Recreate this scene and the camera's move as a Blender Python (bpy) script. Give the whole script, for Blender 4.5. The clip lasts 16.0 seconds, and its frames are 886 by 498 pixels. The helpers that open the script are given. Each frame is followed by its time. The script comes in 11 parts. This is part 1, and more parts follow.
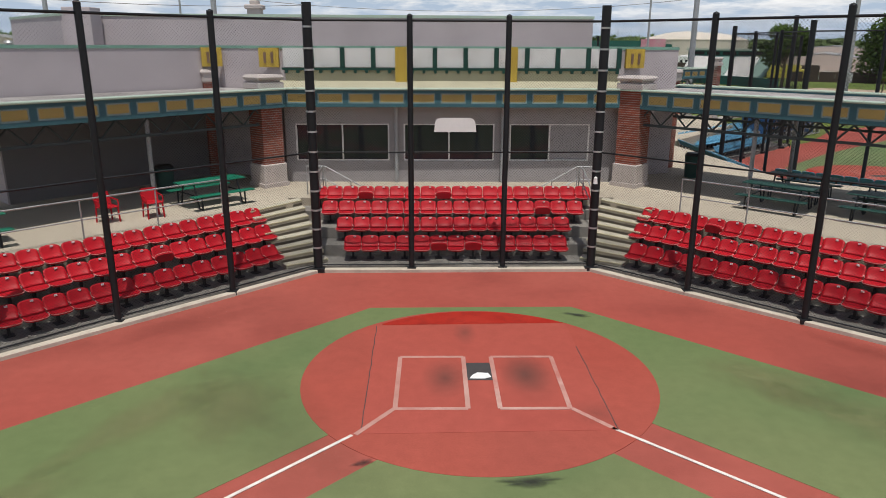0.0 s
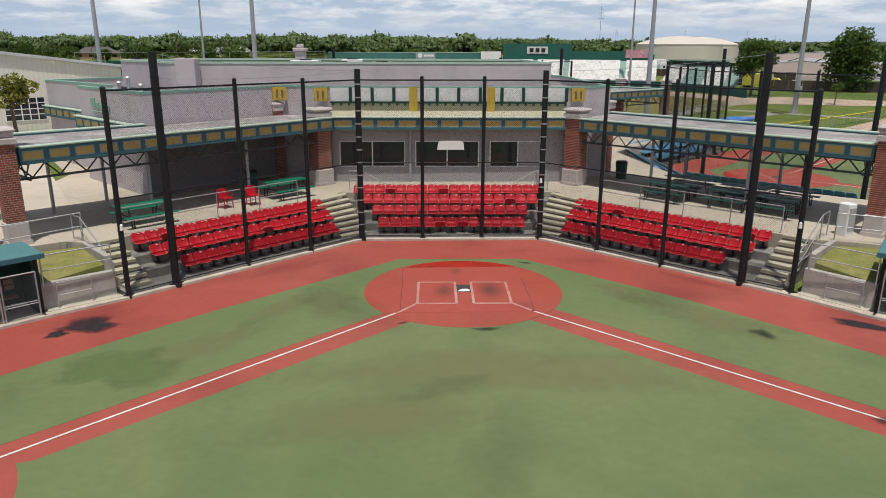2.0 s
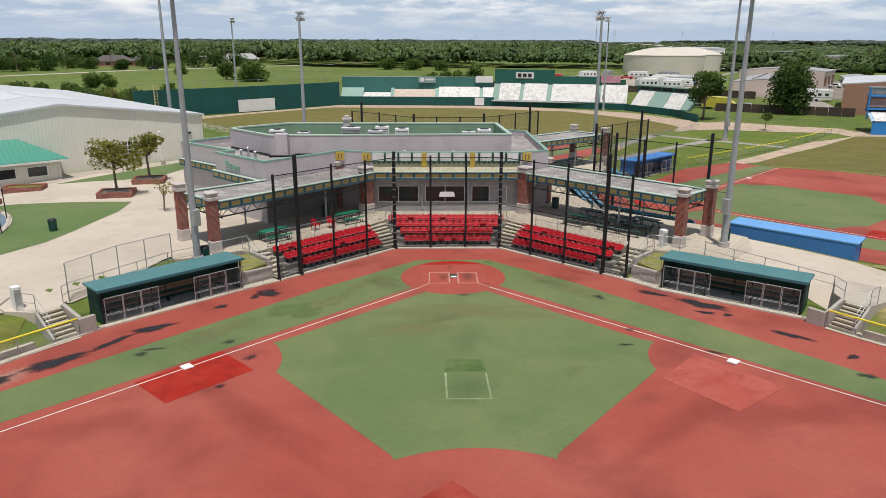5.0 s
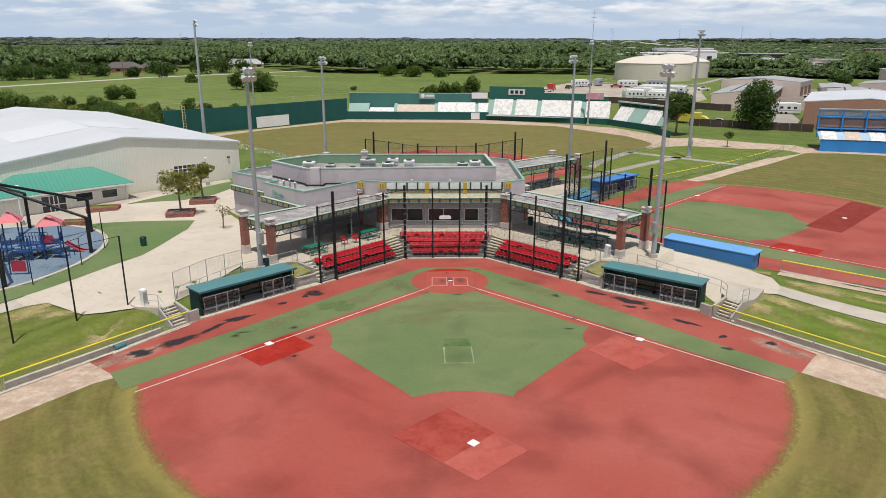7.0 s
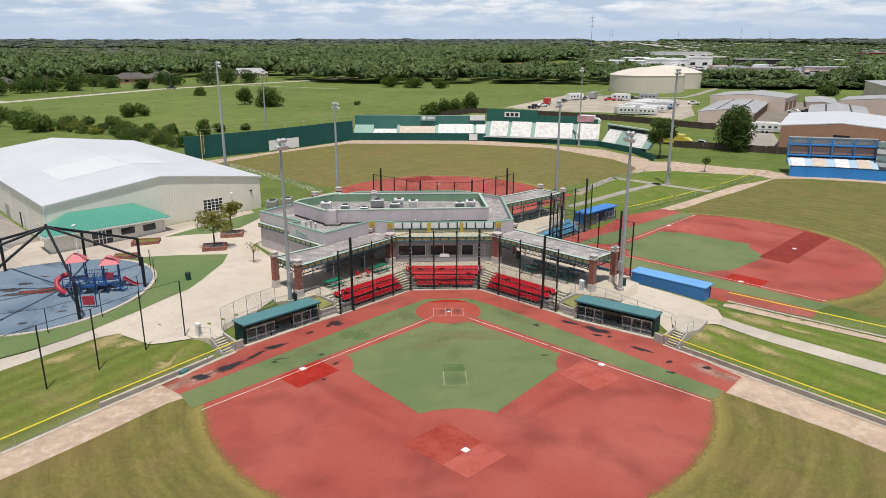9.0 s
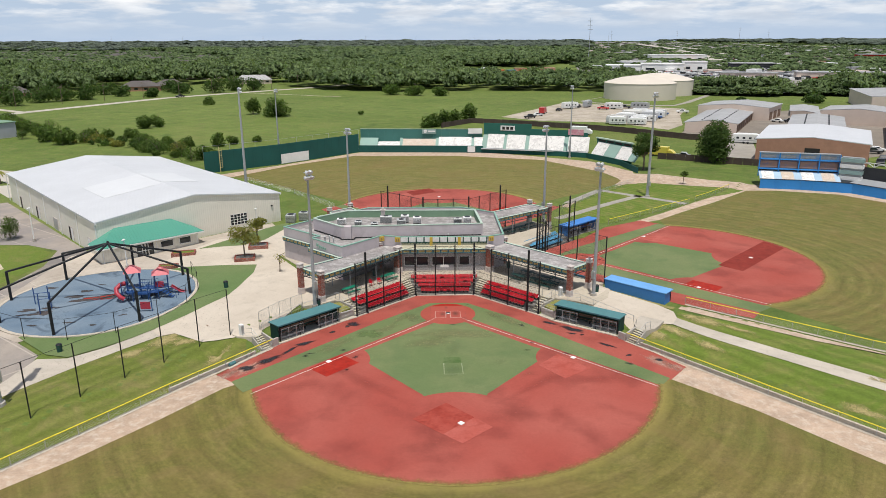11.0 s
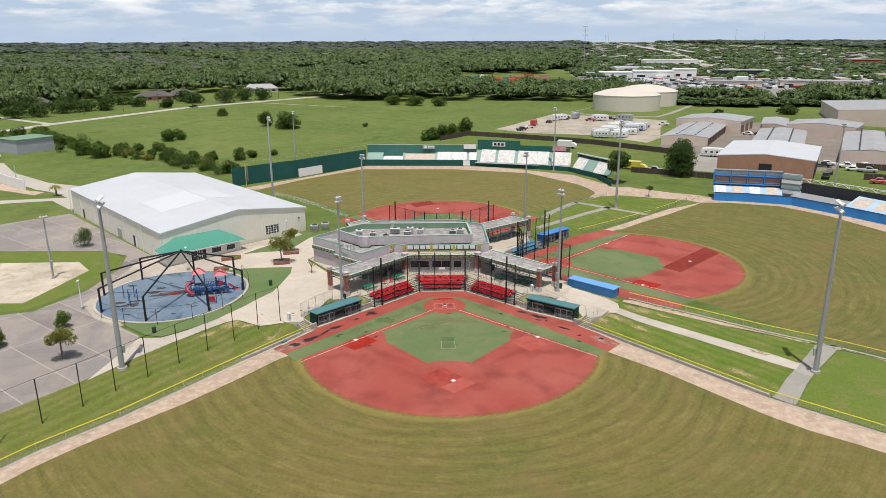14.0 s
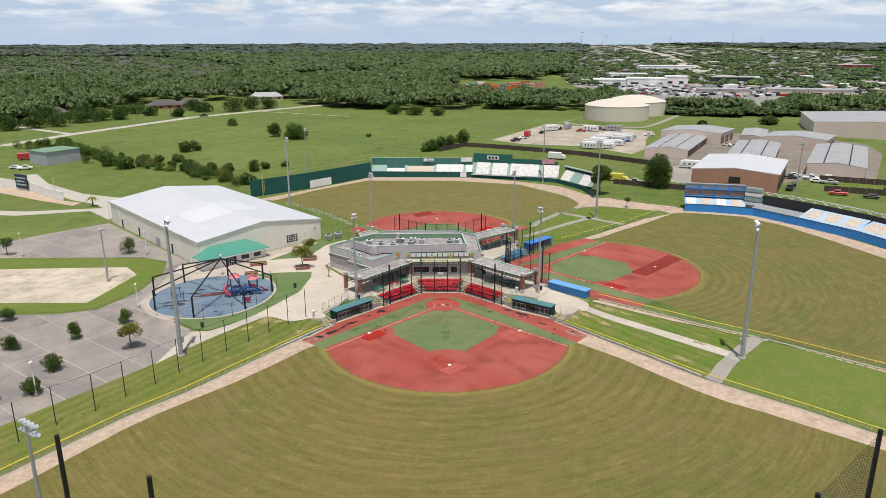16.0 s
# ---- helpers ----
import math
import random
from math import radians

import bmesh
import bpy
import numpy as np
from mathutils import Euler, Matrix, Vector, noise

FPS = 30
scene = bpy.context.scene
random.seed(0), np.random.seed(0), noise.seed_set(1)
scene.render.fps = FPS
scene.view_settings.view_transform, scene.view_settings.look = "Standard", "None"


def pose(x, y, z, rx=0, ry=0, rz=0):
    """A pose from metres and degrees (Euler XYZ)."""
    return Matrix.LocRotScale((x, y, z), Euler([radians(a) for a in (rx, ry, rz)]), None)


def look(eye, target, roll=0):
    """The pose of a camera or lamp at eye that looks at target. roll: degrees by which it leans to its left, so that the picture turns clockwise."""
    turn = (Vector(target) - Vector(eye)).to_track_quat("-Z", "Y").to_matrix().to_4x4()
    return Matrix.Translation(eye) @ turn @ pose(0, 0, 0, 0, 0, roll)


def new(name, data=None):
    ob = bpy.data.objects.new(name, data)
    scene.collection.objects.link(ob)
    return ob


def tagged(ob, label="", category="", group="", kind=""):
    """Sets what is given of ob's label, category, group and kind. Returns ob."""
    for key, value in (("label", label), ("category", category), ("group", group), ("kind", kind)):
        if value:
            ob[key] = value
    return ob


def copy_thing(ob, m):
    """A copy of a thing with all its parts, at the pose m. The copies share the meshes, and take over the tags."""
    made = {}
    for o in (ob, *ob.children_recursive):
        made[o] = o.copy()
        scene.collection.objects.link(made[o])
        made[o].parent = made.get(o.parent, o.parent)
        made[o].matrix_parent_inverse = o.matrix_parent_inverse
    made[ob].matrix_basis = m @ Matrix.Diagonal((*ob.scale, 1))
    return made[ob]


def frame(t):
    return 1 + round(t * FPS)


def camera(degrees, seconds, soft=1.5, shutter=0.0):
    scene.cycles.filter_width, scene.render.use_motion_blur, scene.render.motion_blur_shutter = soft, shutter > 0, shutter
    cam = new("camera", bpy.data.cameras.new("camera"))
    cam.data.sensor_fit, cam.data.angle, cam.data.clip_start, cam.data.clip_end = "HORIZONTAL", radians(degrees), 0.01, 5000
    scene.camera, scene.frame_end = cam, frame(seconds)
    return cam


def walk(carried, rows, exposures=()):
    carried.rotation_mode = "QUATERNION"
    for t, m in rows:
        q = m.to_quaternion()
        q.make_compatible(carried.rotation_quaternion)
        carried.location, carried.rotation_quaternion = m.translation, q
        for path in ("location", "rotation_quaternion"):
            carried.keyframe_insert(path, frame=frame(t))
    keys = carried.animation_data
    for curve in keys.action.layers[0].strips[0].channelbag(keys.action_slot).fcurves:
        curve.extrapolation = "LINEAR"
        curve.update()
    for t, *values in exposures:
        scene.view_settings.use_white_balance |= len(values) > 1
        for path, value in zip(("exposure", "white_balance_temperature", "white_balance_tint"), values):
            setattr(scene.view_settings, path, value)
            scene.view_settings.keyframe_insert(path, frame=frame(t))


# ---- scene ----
cam = camera(64.3, 16.0, soft=0.8)
PATH = [
    (0, -0.884, -12.206, 6.018, -0.801, -16.155, -0.219),
    (0.5, -0.900, -14.280, 6.327, -0.800, -16.153, -0.212),
    (1, -0.936, -16.785, 6.782, -0.797, -16.147, -0.209),
    (1.5, -0.987, -19.506, 7.294, -0.818, -16.143, -0.201),
    (2, -1.048, -22.452, 7.937, -0.836, -16.139, -0.182),
    (2.5, -1.117, -25.564, 8.748, -0.814, -16.167, -0.183),
    (3, -1.201, -28.783, 9.697, -0.774, -16.201, -0.187),
    (3.5, -1.260, -32.231, 10.761, -0.764, -16.226, -0.193),
    (4, -1.287, -35.618, 11.914, -0.799, -16.264, -0.184),
    (6.5, -1.547, -53.409, 18.235, -0.982, -16.480, -0.120),
    (7, -1.600, -56.961, 19.731, -0.983, -16.535, -0.064),
    (7.5, -1.623, -59.856, 21.455, -1.004, -16.573, -0.038),
    (8, -1.676, -62.505, 23.370, -1.016, -16.612, -0.016),
    (8.5, -1.680, -64.583, 25.132, -1.012, -16.562, 0.008),
    (9, -1.689, -66.967, 26.522, -0.977, -16.564, 0.052),
    (11.5, -1.929, -82.762, 33.009, -1.006, -16.576, 0.236),
    (12, -2.007, -86.398, 34.282, -1.023, -16.595, 0.238),
    (12.5, -2.048, -90.263, 35.550, -1.029, -16.578, 0.237),
    (13, -2.028, -94.183, 36.843, -1.032, -16.571, 0.228),
    (13.5, -2.025, -98.400, 38.201, -1.045, -16.580, 0.219),
    (14, -2.050, -102.877, 39.807, -1.081, -16.582, 0.214),
    (14.5, -2.102, -107.464, 41.517, -1.088, -16.567, 0.212),
    (15, -2.164, -112.370, 43.365, -1.129, -16.540, 0.200),
    (15.5, -2.223, -117.337, 45.203, -1.139, -16.521, 0.207),
    (16, -2.281, -122.134, 46.936, -1.152, -16.512, 0.165),
]
walk(cam, [(t, pose(x, y, z, 90 + pitch, roll, yaw)) for t, x, y, z, yaw, pitch, roll in PATH], [(0, -0.06), (4, -0.04), (7, 0.06), (11.5, 0.10), (16, 0.11)])

# ---- sky, sun ----
SUN_AZ, SUN_EL = (0.06, -0.998), 74.0
world = bpy.data.worlds.new("world")
scene.world = world
world.use_nodes = True
wt = world.node_tree
wt.nodes.clear()
w_out = wt.nodes.new("ShaderNodeOutputWorld")
w_bg = wt.nodes.new("ShaderNodeBackground")
w_bg.inputs["Strength"].default_value = 0.065
sky = wt.nodes.new("ShaderNodeTexSky")
sky.sky_type = "NISHITA"
sky.sun_disc = False
sky.sun_elevation = radians(SUN_EL)
sky.sun_rotation = math.atan2(SUN_AZ[0], SUN_AZ[1])
sky.air_density, sky.dust_density, sky.ozone_density = 1.0, 1.5, 1.0
# broken cumulus: two layers of stretched noise on a flat cloud deck
w_tc = wt.nodes.new("ShaderNodeTexCoord")
w_sep = wt.nodes.new("ShaderNodeSeparateXYZ")
wt.links.new(w_tc.outputs["Generated"], w_sep.inputs[0])


def wmath(op, a, b=None):
    n = wt.nodes.new("ShaderNodeMath")
    n.operation = op
    for i, v in enumerate((a, b)):
        if v is None:
            continue
        if isinstance(v, (int, float)):
            n.inputs[i].default_value = v
        else:
            wt.links.new(v, n.inputs[i])
    return n.outputs[0]


w_up = wmath("MAXIMUM", wmath("ADD", w_sep.outputs["Z"], 0.16), 0.05)
w_deck = wt.nodes.new("ShaderNodeCombineXYZ")
wt.links.new(wmath("DIVIDE", w_sep.outputs["X"], w_up), w_deck.inputs[0])
wt.links.new(wmath("DIVIDE", w_sep.outputs["Y"], w_up), w_deck.inputs[1])


def wnoise(scale, detail, rough, seed):
    n = wt.nodes.new("ShaderNodeTexNoise")
    n.noise_dimensions = "3D"
    n.inputs["Scale"].default_value = scale
    n.inputs["Detail"].default_value = detail
    n.inputs["Roughness"].default_value = rough
    off = wt.nodes.new("ShaderNodeVectorMath")
    off.operation = "ADD"
    off.inputs[1].default_value = (seed, seed * 0.7, seed * 1.3)
    wt.links.new(w_deck.outputs[0], off.inputs[0])
    wt.links.new(off.outputs[0], n.inputs["Vector"])
    return n.outputs["Fac"]


def wramp(fac, a, b, ca=(0, 0, 0, 1), cb=(1, 1, 1, 1)):
    r = wt.nodes.new("ShaderNodeValToRGB")
    r.color_ramp.elements[0].position, r.color_ramp.elements[1].position = a, b
    r.color_ramp.elements[0].color, r.color_ramp.elements[1].color = ca, cb
    wt.links.new(fac, r.inputs["Fac"])
    return r.outputs["Color"]


# cumulus looks closed low down and opens towards the zenith
w_open = wmath("MINIMUM", wmath("MAXIMUM", wmath("MULTIPLY", w_sep.outputs["Z"], 1.6), 0.0), 1.0)
cover = wramp(wmath("SUBTRACT", wnoise(2.5, 6.0, 0.56, 3.0), wmath("MULTIPLY", w_open, 0.16)), 0.41, 0.57)
shade = wramp(wnoise(3.2, 5.0, 0.55, 9.0), 0.34, 0.62, (9.6, 10.0, 10.7, 1), (13.6, 13.7, 13.8, 1))
w_mix = wt.nodes.new("ShaderNodeMixRGB")
# the clouds melt into a pale band just over the horizon
w_low = wmath("MINIMUM", wmath("MAXIMUM", wmath("DIVIDE", wmath("SUBTRACT", w_sep.outputs["Z"], 0.006), 0.045), 0.08), 1.0)
wt.links.new(wmath("MULTIPLY", cover, w_low), w_mix.inputs["Fac"])
w_pale = wt.nodes.new("ShaderNodeMixRGB")
wt.links.new(wmath("MULTIPLY", wmath("SUBTRACT", 1.0, w_open), 0.85), w_pale.inputs["Fac"])
w_pale.inputs["Color2"].default_value = (7.9, 9.8, 12.6, 1)
wt.links.new(sky.outputs["Color"], w_pale.inputs["Color1"])
wt.links.new(w_pale.outputs["Color"], w_mix.inputs["Color1"])
# sunlit tops show more the higher one looks
w_lit = wt.nodes.new("ShaderNodeVectorMath")
w_lit.operation = "SCALE"
wt.links.new(shade, w_lit.inputs[0])
wt.links.new(wmath("ADD", wmath("MULTIPLY", wmath("MINIMUM", wmath("MAXIMUM", w_sep.outputs["Z"], 0.0), 0.22), 2.4), 0.97), w_lit.inputs["Scale"])
wt.links.new(w_lit.outputs[0], w_mix.inputs["Color2"])
wt.links.new(w_mix.outputs["Color"], w_bg.inputs["Color"])
wt.links.new(w_bg.outputs["Background"], w_out.inputs["Surface"])

sun_data = bpy.data.lights.new("sun", "SUN")
sun_data.energy = 3.75
sun_data.angle = radians(0.6)
sun_data.color = (1.0, 0.965, 0.905)
sun = new("sun", sun_data)
_c = math.cos(radians(SUN_EL))
sun.matrix_world = look((SUN_AZ[0] * _c * 100, SUN_AZ[1] * _c * 100, math.sin(radians(SUN_EL)) * 100), (0, 0, 0))

# ---- materials ----
MATS = {}


class Nodes:
    """A node material under construction."""

    def __init__(self, name, rough=0.8, metal=0.0, spec=0.3):
        self.m = bpy.data.materials.new(name)
        self.m.use_nodes = True
        self.t = self.m.node_tree
        self.b = self.t.nodes["Principled BSDF"]
        self.b.inputs["Roughness"].default_value = rough
        self.b.inputs["Metallic"].default_value = metal
        self.b.inputs["Specular IOR Level"].default_value = spec
        self.pos = self.t.nodes.new("ShaderNodeNewGeometry").outputs["Position"]
        self.heights = []

    def link(self, v, sock):
        if isinstance(v, (int, float)):
            sock.default_value = v
        elif isinstance(v, tuple):
            sock.default_value = (*v, 1)[:4] if len(sock.default_value) == 4 else v[:3]
        else:
            self.t.links.new(v, sock)

    def math(self, op, a, b=0.0, c=None):
        n = self.t.nodes.new("ShaderNodeMath")
        n.operation = op
        self.link(a, n.inputs[0]), self.link(b, n.inputs[1])
        if c is not None:
            self.link(c, n.inputs[2])
        return n.outputs[0]

    def vec(self, op, a, b):
        n = self.t.nodes.new("ShaderNodeVectorMath")
        n.operation = op
        self.link(a, n.inputs[0]), self.link(b, n.inputs[1])
        return n

    def noise(self, scale, detail=4.0, rough=0.55, stretch=None, vector=None, distort=0.0):
        n = self.t.nodes.new("ShaderNodeTexNoise")
        n.inputs["Scale"].default_value = scale
        n.inputs["Detail"].default_value = detail
        n.inputs["Roughness"].default_value = rough
        n.inputs["Distortion"].default_value = distort
        v = vector or self.pos
        if stretch:
            v = self.vec("MULTIPLY", v, stretch).outputs[0]
        self.t.links.new(v, n.inputs["Vector"])
        return n.outputs["Fac"]

    def ramp(self, fac, a, b, ca=(0, 0, 0), cb=(1, 1, 1)):
        r = self.t.nodes.new("ShaderNodeValToRGB")
        r.color_ramp.elements[0].position, r.color_ramp.elements[1].position = a, b
        r.color_ramp.elements[0].color, r.color_ramp.elements[1].color = (*ca, 1), (*cb, 1)
        self.t.links.new(fac, r.inputs["Fac"])
        return r.outputs["Color"]

    def mix(self, fac, a, b, kind="MIX"):
        n = self.t.nodes.new("ShaderNodeMixRGB")
        n.blend_type = kind
        self.link(fac, n.inputs["Fac"]), self.link(a, n.inputs["Color1"]), self.link(b, n.inputs["Color2"])
        return n.outputs["Color"]

    def scaled(self, col, fac, lo, hi):
        """col times a factor that runs from lo to hi with fac."""
        n = self.t.nodes.new("ShaderNodeMapRange")
        n.inputs["From Min"].default_value, n.inputs["From Max"].default_value = 0.25, 0.75
        n.inputs["To Min"].default_value, n.inputs["To Max"].default_value = lo, hi
        self.t.links.new(fac, n.inputs["Value"])
        m = self.t.nodes.new("ShaderNodeVectorMath")
        m.operation = "SCALE"
        self.link(col, m.inputs[0]), self.t.links.new(n.outputs[0], m.inputs["Scale"])
        return m.outputs[0]

    def done(self, col, bump=None, strength=0.3, dist=0.02, rough=None):
        self.link(col, self.b.inputs["Base Color"])
        if rough is not None:
            self.link(rough, self.b.inputs["Roughness"])
        if bump is not None:
            n = self.t.nodes.new("ShaderNodeBump")
            n.inputs["Strength"].default_value, n.inputs["Distance"].default_value = strength, dist
            self.t.links.new(bump, n.inputs["Height"])
            self.t.links.new(n.outputs[0], self.b.inputs["Normal"])
        return self.m


def mat(name, col, rough=0.8, metal=0.0, var=0.15, scale=0.6, fine=12.0, bump=0.15, spec=0.3, dirt=None, dirt_amount=0.3):
    """A surface with patches, fine grain and, if given, blotches of dirt."""
    if name in MATS:
        return MATS[name]
    k = Nodes(name, rough, metal, spec)
    big, small = k.noise(scale, 5.0, 0.6), k.noise(fine, 3.0, 0.6)
    c = k.scaled(col, big, 1 - var, 1 + var)
    c = k.scaled(c, small, 1 - var * 0.6, 1 + var * 0.6)
    info = k.t.nodes.new("ShaderNodeObjectInfo").outputs["Random"]
    c = k.scaled(c, k.math("ADD", k.math("MULTIPLY", info, 0.5), 0.25), 1 - var * 0.3, 1 + var * 0.3)
    if dirt:
        spots = k.ramp(k.noise(scale * 2.3, 6.0, 0.68), 0.48, 0.72)
        c = k.mix(k.math("MULTIPLY", spots, dirt_amount), c, dirt)
    r = k.math("ADD", k.math("MULTIPLY", big, 0.2), rough - 0.1)
    MATS[name] = k.done(c, small, bump, 0.01, r)
    return MATS[name]


def grass_mat(name, a, b, c, rings=None, stripes=None, big=0.045, clumps=None, dry=0.46):
    """Mown grass: three colours in patches, clumps, and the mower's rings or stripes."""
    k = Nodes(name, 0.9, 0.0, 0.15)
    n1, n2, n3, n4 = k.noise(big, 6.0, 0.62), k.noise(0.35, 5.0, 0.65, distort=0.6), k.noise(3.0, 4.0, 0.7), k.noise(30.0, 2.0, 0.6)
    col = k.mix(k.ramp(n1, 0.36, 0.66), a, b)
    col = k.mix(k.math("MULTIPLY", k.ramp(n2, dry, dry + 0.26), 0.75), col, c)
    if clumps:
        col = k.mix(k.math("MULTIPLY", k.ramp(k.noise(0.05, 6.0, 0.7, distort=1.2), 0.54, 0.70), 0.7), col, clumps)
        col = k.scaled(col, k.noise(0.16, 6.0, 0.78, distort=0.5), 0.76, 1.24)
        col = k.mix(k.math("MULTIPLY", k.ramp(k.noise(0.02, 5.0, 0.6, distort=0.8), 0.55, 0.75), 0.6), col, c)
    col = k.scaled(col, n3, 0.80, 1.20)
    col = k.scaled(col, n4, 0.75, 1.25)
    if rings:
        sep = k.t.nodes.new("ShaderNodeSeparateXYZ")
        k.t.links.new(k.vec("SUBTRACT", k.pos, (rings[0], rings[1], 0.0)).outputs[0], sep.inputs[0])
        r = k.math("SQRT", k.math("ADD", k.math("POWER", sep.outputs[0], 2.0), k.math("POWER", sep.outputs[1], 2.0)))
        wob = k.math("MULTIPLY", k.noise(0.02, 3.0, 0.5), 8.0)
        w = k.math("SINE", k.math("MULTIPLY", k.math("ADD", r, wob), rings[2]))
        streak = k.noise(1.7, 3.0, 0.7, vector=k.radial(r, sep))
        f = k.math("ADD", k.math("MULTIPLY", w, k.math("MULTIPLY", k.noise(0.03, 4.0, 0.6, distort=0.8), k.ramp(k.math("DIVIDE", r, 60.0), 0.45, 0.85, (0.22, 0.22, 0.22), (0.06, 0.06, 0.06)))), streak)
        col = k.scaled(col, f, 0.80, 1.17)
        col = k.scaled(col, k.noise(2.4, 3.0, 0.7, vector=k.radial(r, sep)), 0.88, 1.12)
        col = k.scaled(col, k.noise(1.3, 6.0, 0.8, distort=0.4), 0.84, 1.16)
        scorch = k.ramp(k.noise(0.09, 6.0, 0.7, distort=1.0), 0.46, 0.70)
        col = k.mix(k.math("MULTIPLY", scorch, 0.55), col, (0.20, 0.135, 0.055))
        # dry yellow rim where the grass meets the rubber
        rim = k.ramp(k.math("ADD", k.math("DIVIDE", r, 40.0), k.math("MULTIPLY", k.math("SUBTRACT", n2, 0.5), 0.06)), 0.498, 0.532, (0.75, 0.75, 0.75), (0, 0, 0))
        col = k.mix(rim, col, (0.29, 0.235, 0.070))
    if stripes:
        ang, period = stripes
        sep = k.t.nodes.new("ShaderNodeSeparateXYZ")
        k.t.links.new(k.pos, sep.inputs[0])
        d = k.math("ADD", k.math("MULTIPLY", sep.outputs[0], math.cos(ang)), k.math("MULTIPLY", sep.outputs[1], math.sin(ang)))
        d = k.math("ADD", d, k.math("MULTIPLY", k.noise(0.1, 3.0), 2.0))
        w = k.math("SINE", k.math("MULTIPLY", d, 2 * math.pi / period))
        col = k.scaled(col, k.math("ADD", k.math("MULTIPLY", w, 0.22), 0.5), 0.88, 1.10)
    MATS[name] = k.done(col, n4, 0.6, 0.05)
    return MATS[name]


def _radial(self, r, sep):
    n = self.t.nodes.new("ShaderNodeCombineXYZ")
    self.t.links.new(r, n.inputs[0])
    self.t.links.new(self.math("MULTIPLY", self.math("ARCTAN2", sep.outputs[1], sep.outputs[0]), 3.0), n.inputs[1])
    return n.outputs[0]


Nodes.radial = _radial


def court_mat(name, col, pale, dark, amount=0.5, soil=(0.06, 0.055, 0.05), soil_amount=0.0, spots=(), grain=1.0):
    """Poured rubber playing surface: rolled streaks, bleached and dirty patches, granules."""
    k = Nodes(name, 0.85, 0.0, 0.2)
    n1, n2 = k.noise(0.10 * grain, 3.0, 0.5), k.noise(0.22 * grain, 3.0 if grain < 3 else 6.0, 0.5 if grain < 3 else 0.68, distort=0.3)
    n3, n4 = k.noise(4.0, 4.0, 0.6), k.noise(60.0, 2.0, 0.6)
    c = k.mix(k.math("MULTIPLY", k.ramp(n1, 0.36, 0.66), amount), col, pale)
    c = k.mix(k.math("MULTIPLY", k.ramp(n2, 0.48, 0.74), amount), c, dark)
    c = k.scaled(c, k.noise(1.1, 6.0, 0.7), 0.95, 1.05)
    if soil_amount:
        c = k.mix(k.math("MULTIPLY", k.ramp(k.noise(0.23, 5.0, 0.6, distort=1.0), 0.60, 0.70), soil_amount), c, soil)
    # ground-in dirt: (x, y, half width, half depth, strength)
    for sx, sy, rx, ry, amt in spots:
        d = k.vec("MULTIPLY", k.vec("SUBTRACT", k.pos, (sx, sy, 0.0)).outputs[0], (1 / rx, 1 / ry, 0.0))
        ln = k.vec("LENGTH", d.outputs[0], (0.0, 0.0, 0.0)).outputs["Value"]
        f = k.math("MULTIPLY", k.ramp(k.math("SUBTRACT", 1.0, k.math("ADD", ln, k.math("MULTIPLY", k.math("SUBTRACT", n2, 0.5), 0.9))), 0.0, 1.0), amt)
        c = k.mix(f, c, soil)
    c = k.scaled(c, n3, 0.93, 1.07)
    c = k.scaled(c, n4, 0.86, 1.14)
    MATS[name] = k.done(c, n4, 0.25, 0.006)
    return MATS[name]


def brick_mat(name):
    k = Nodes(name, 0.88, 0.0, 0.2)
    t = k.t.nodes.new("ShaderNodeTexBrick")
    t.inputs["Scale"].default_value = 1.0
    t.inputs["Brick Width"].default_value, t.inputs["Row Height"].default_value = 0.215, 0.075
    t.inputs["Mortar Size"].default_value = 0.008
    t.inputs["Color1"].default_value, t.inputs["Color2"].default_value = (0.30, 0.075, 0.045, 1), (0.19, 0.05, 0.035, 1)
    t.inputs["Mortar"].default_value = (0.33, 0.29, 0.26, 1)
    sep = k.t.nodes.new("ShaderNodeSeparateXYZ")
    k.t.links.new(k.pos, sep.inputs[0])
    com = k.t.nodes.new("ShaderNodeCombineXYZ")
    k.t.links.new(k.math("MULTIPLY", k.math("ADD", sep.outputs[0], sep.outputs[1]), 0.9), com.inputs[0])
    k.t.links.new(sep.outputs[2], com.inputs[1])
    k.t.links.new(com.outputs[0], t.inputs["Vector"])
    c = k.scaled(t.outputs["Color"], k.noise(1.5, 5.0, 0.6), 0.75, 1.25)
    MATS[name] = k.done(c, k.math("SUBTRACT", 1.0, t.outputs["Fac"]), 0.5, 0.01)
    return MATS[name]


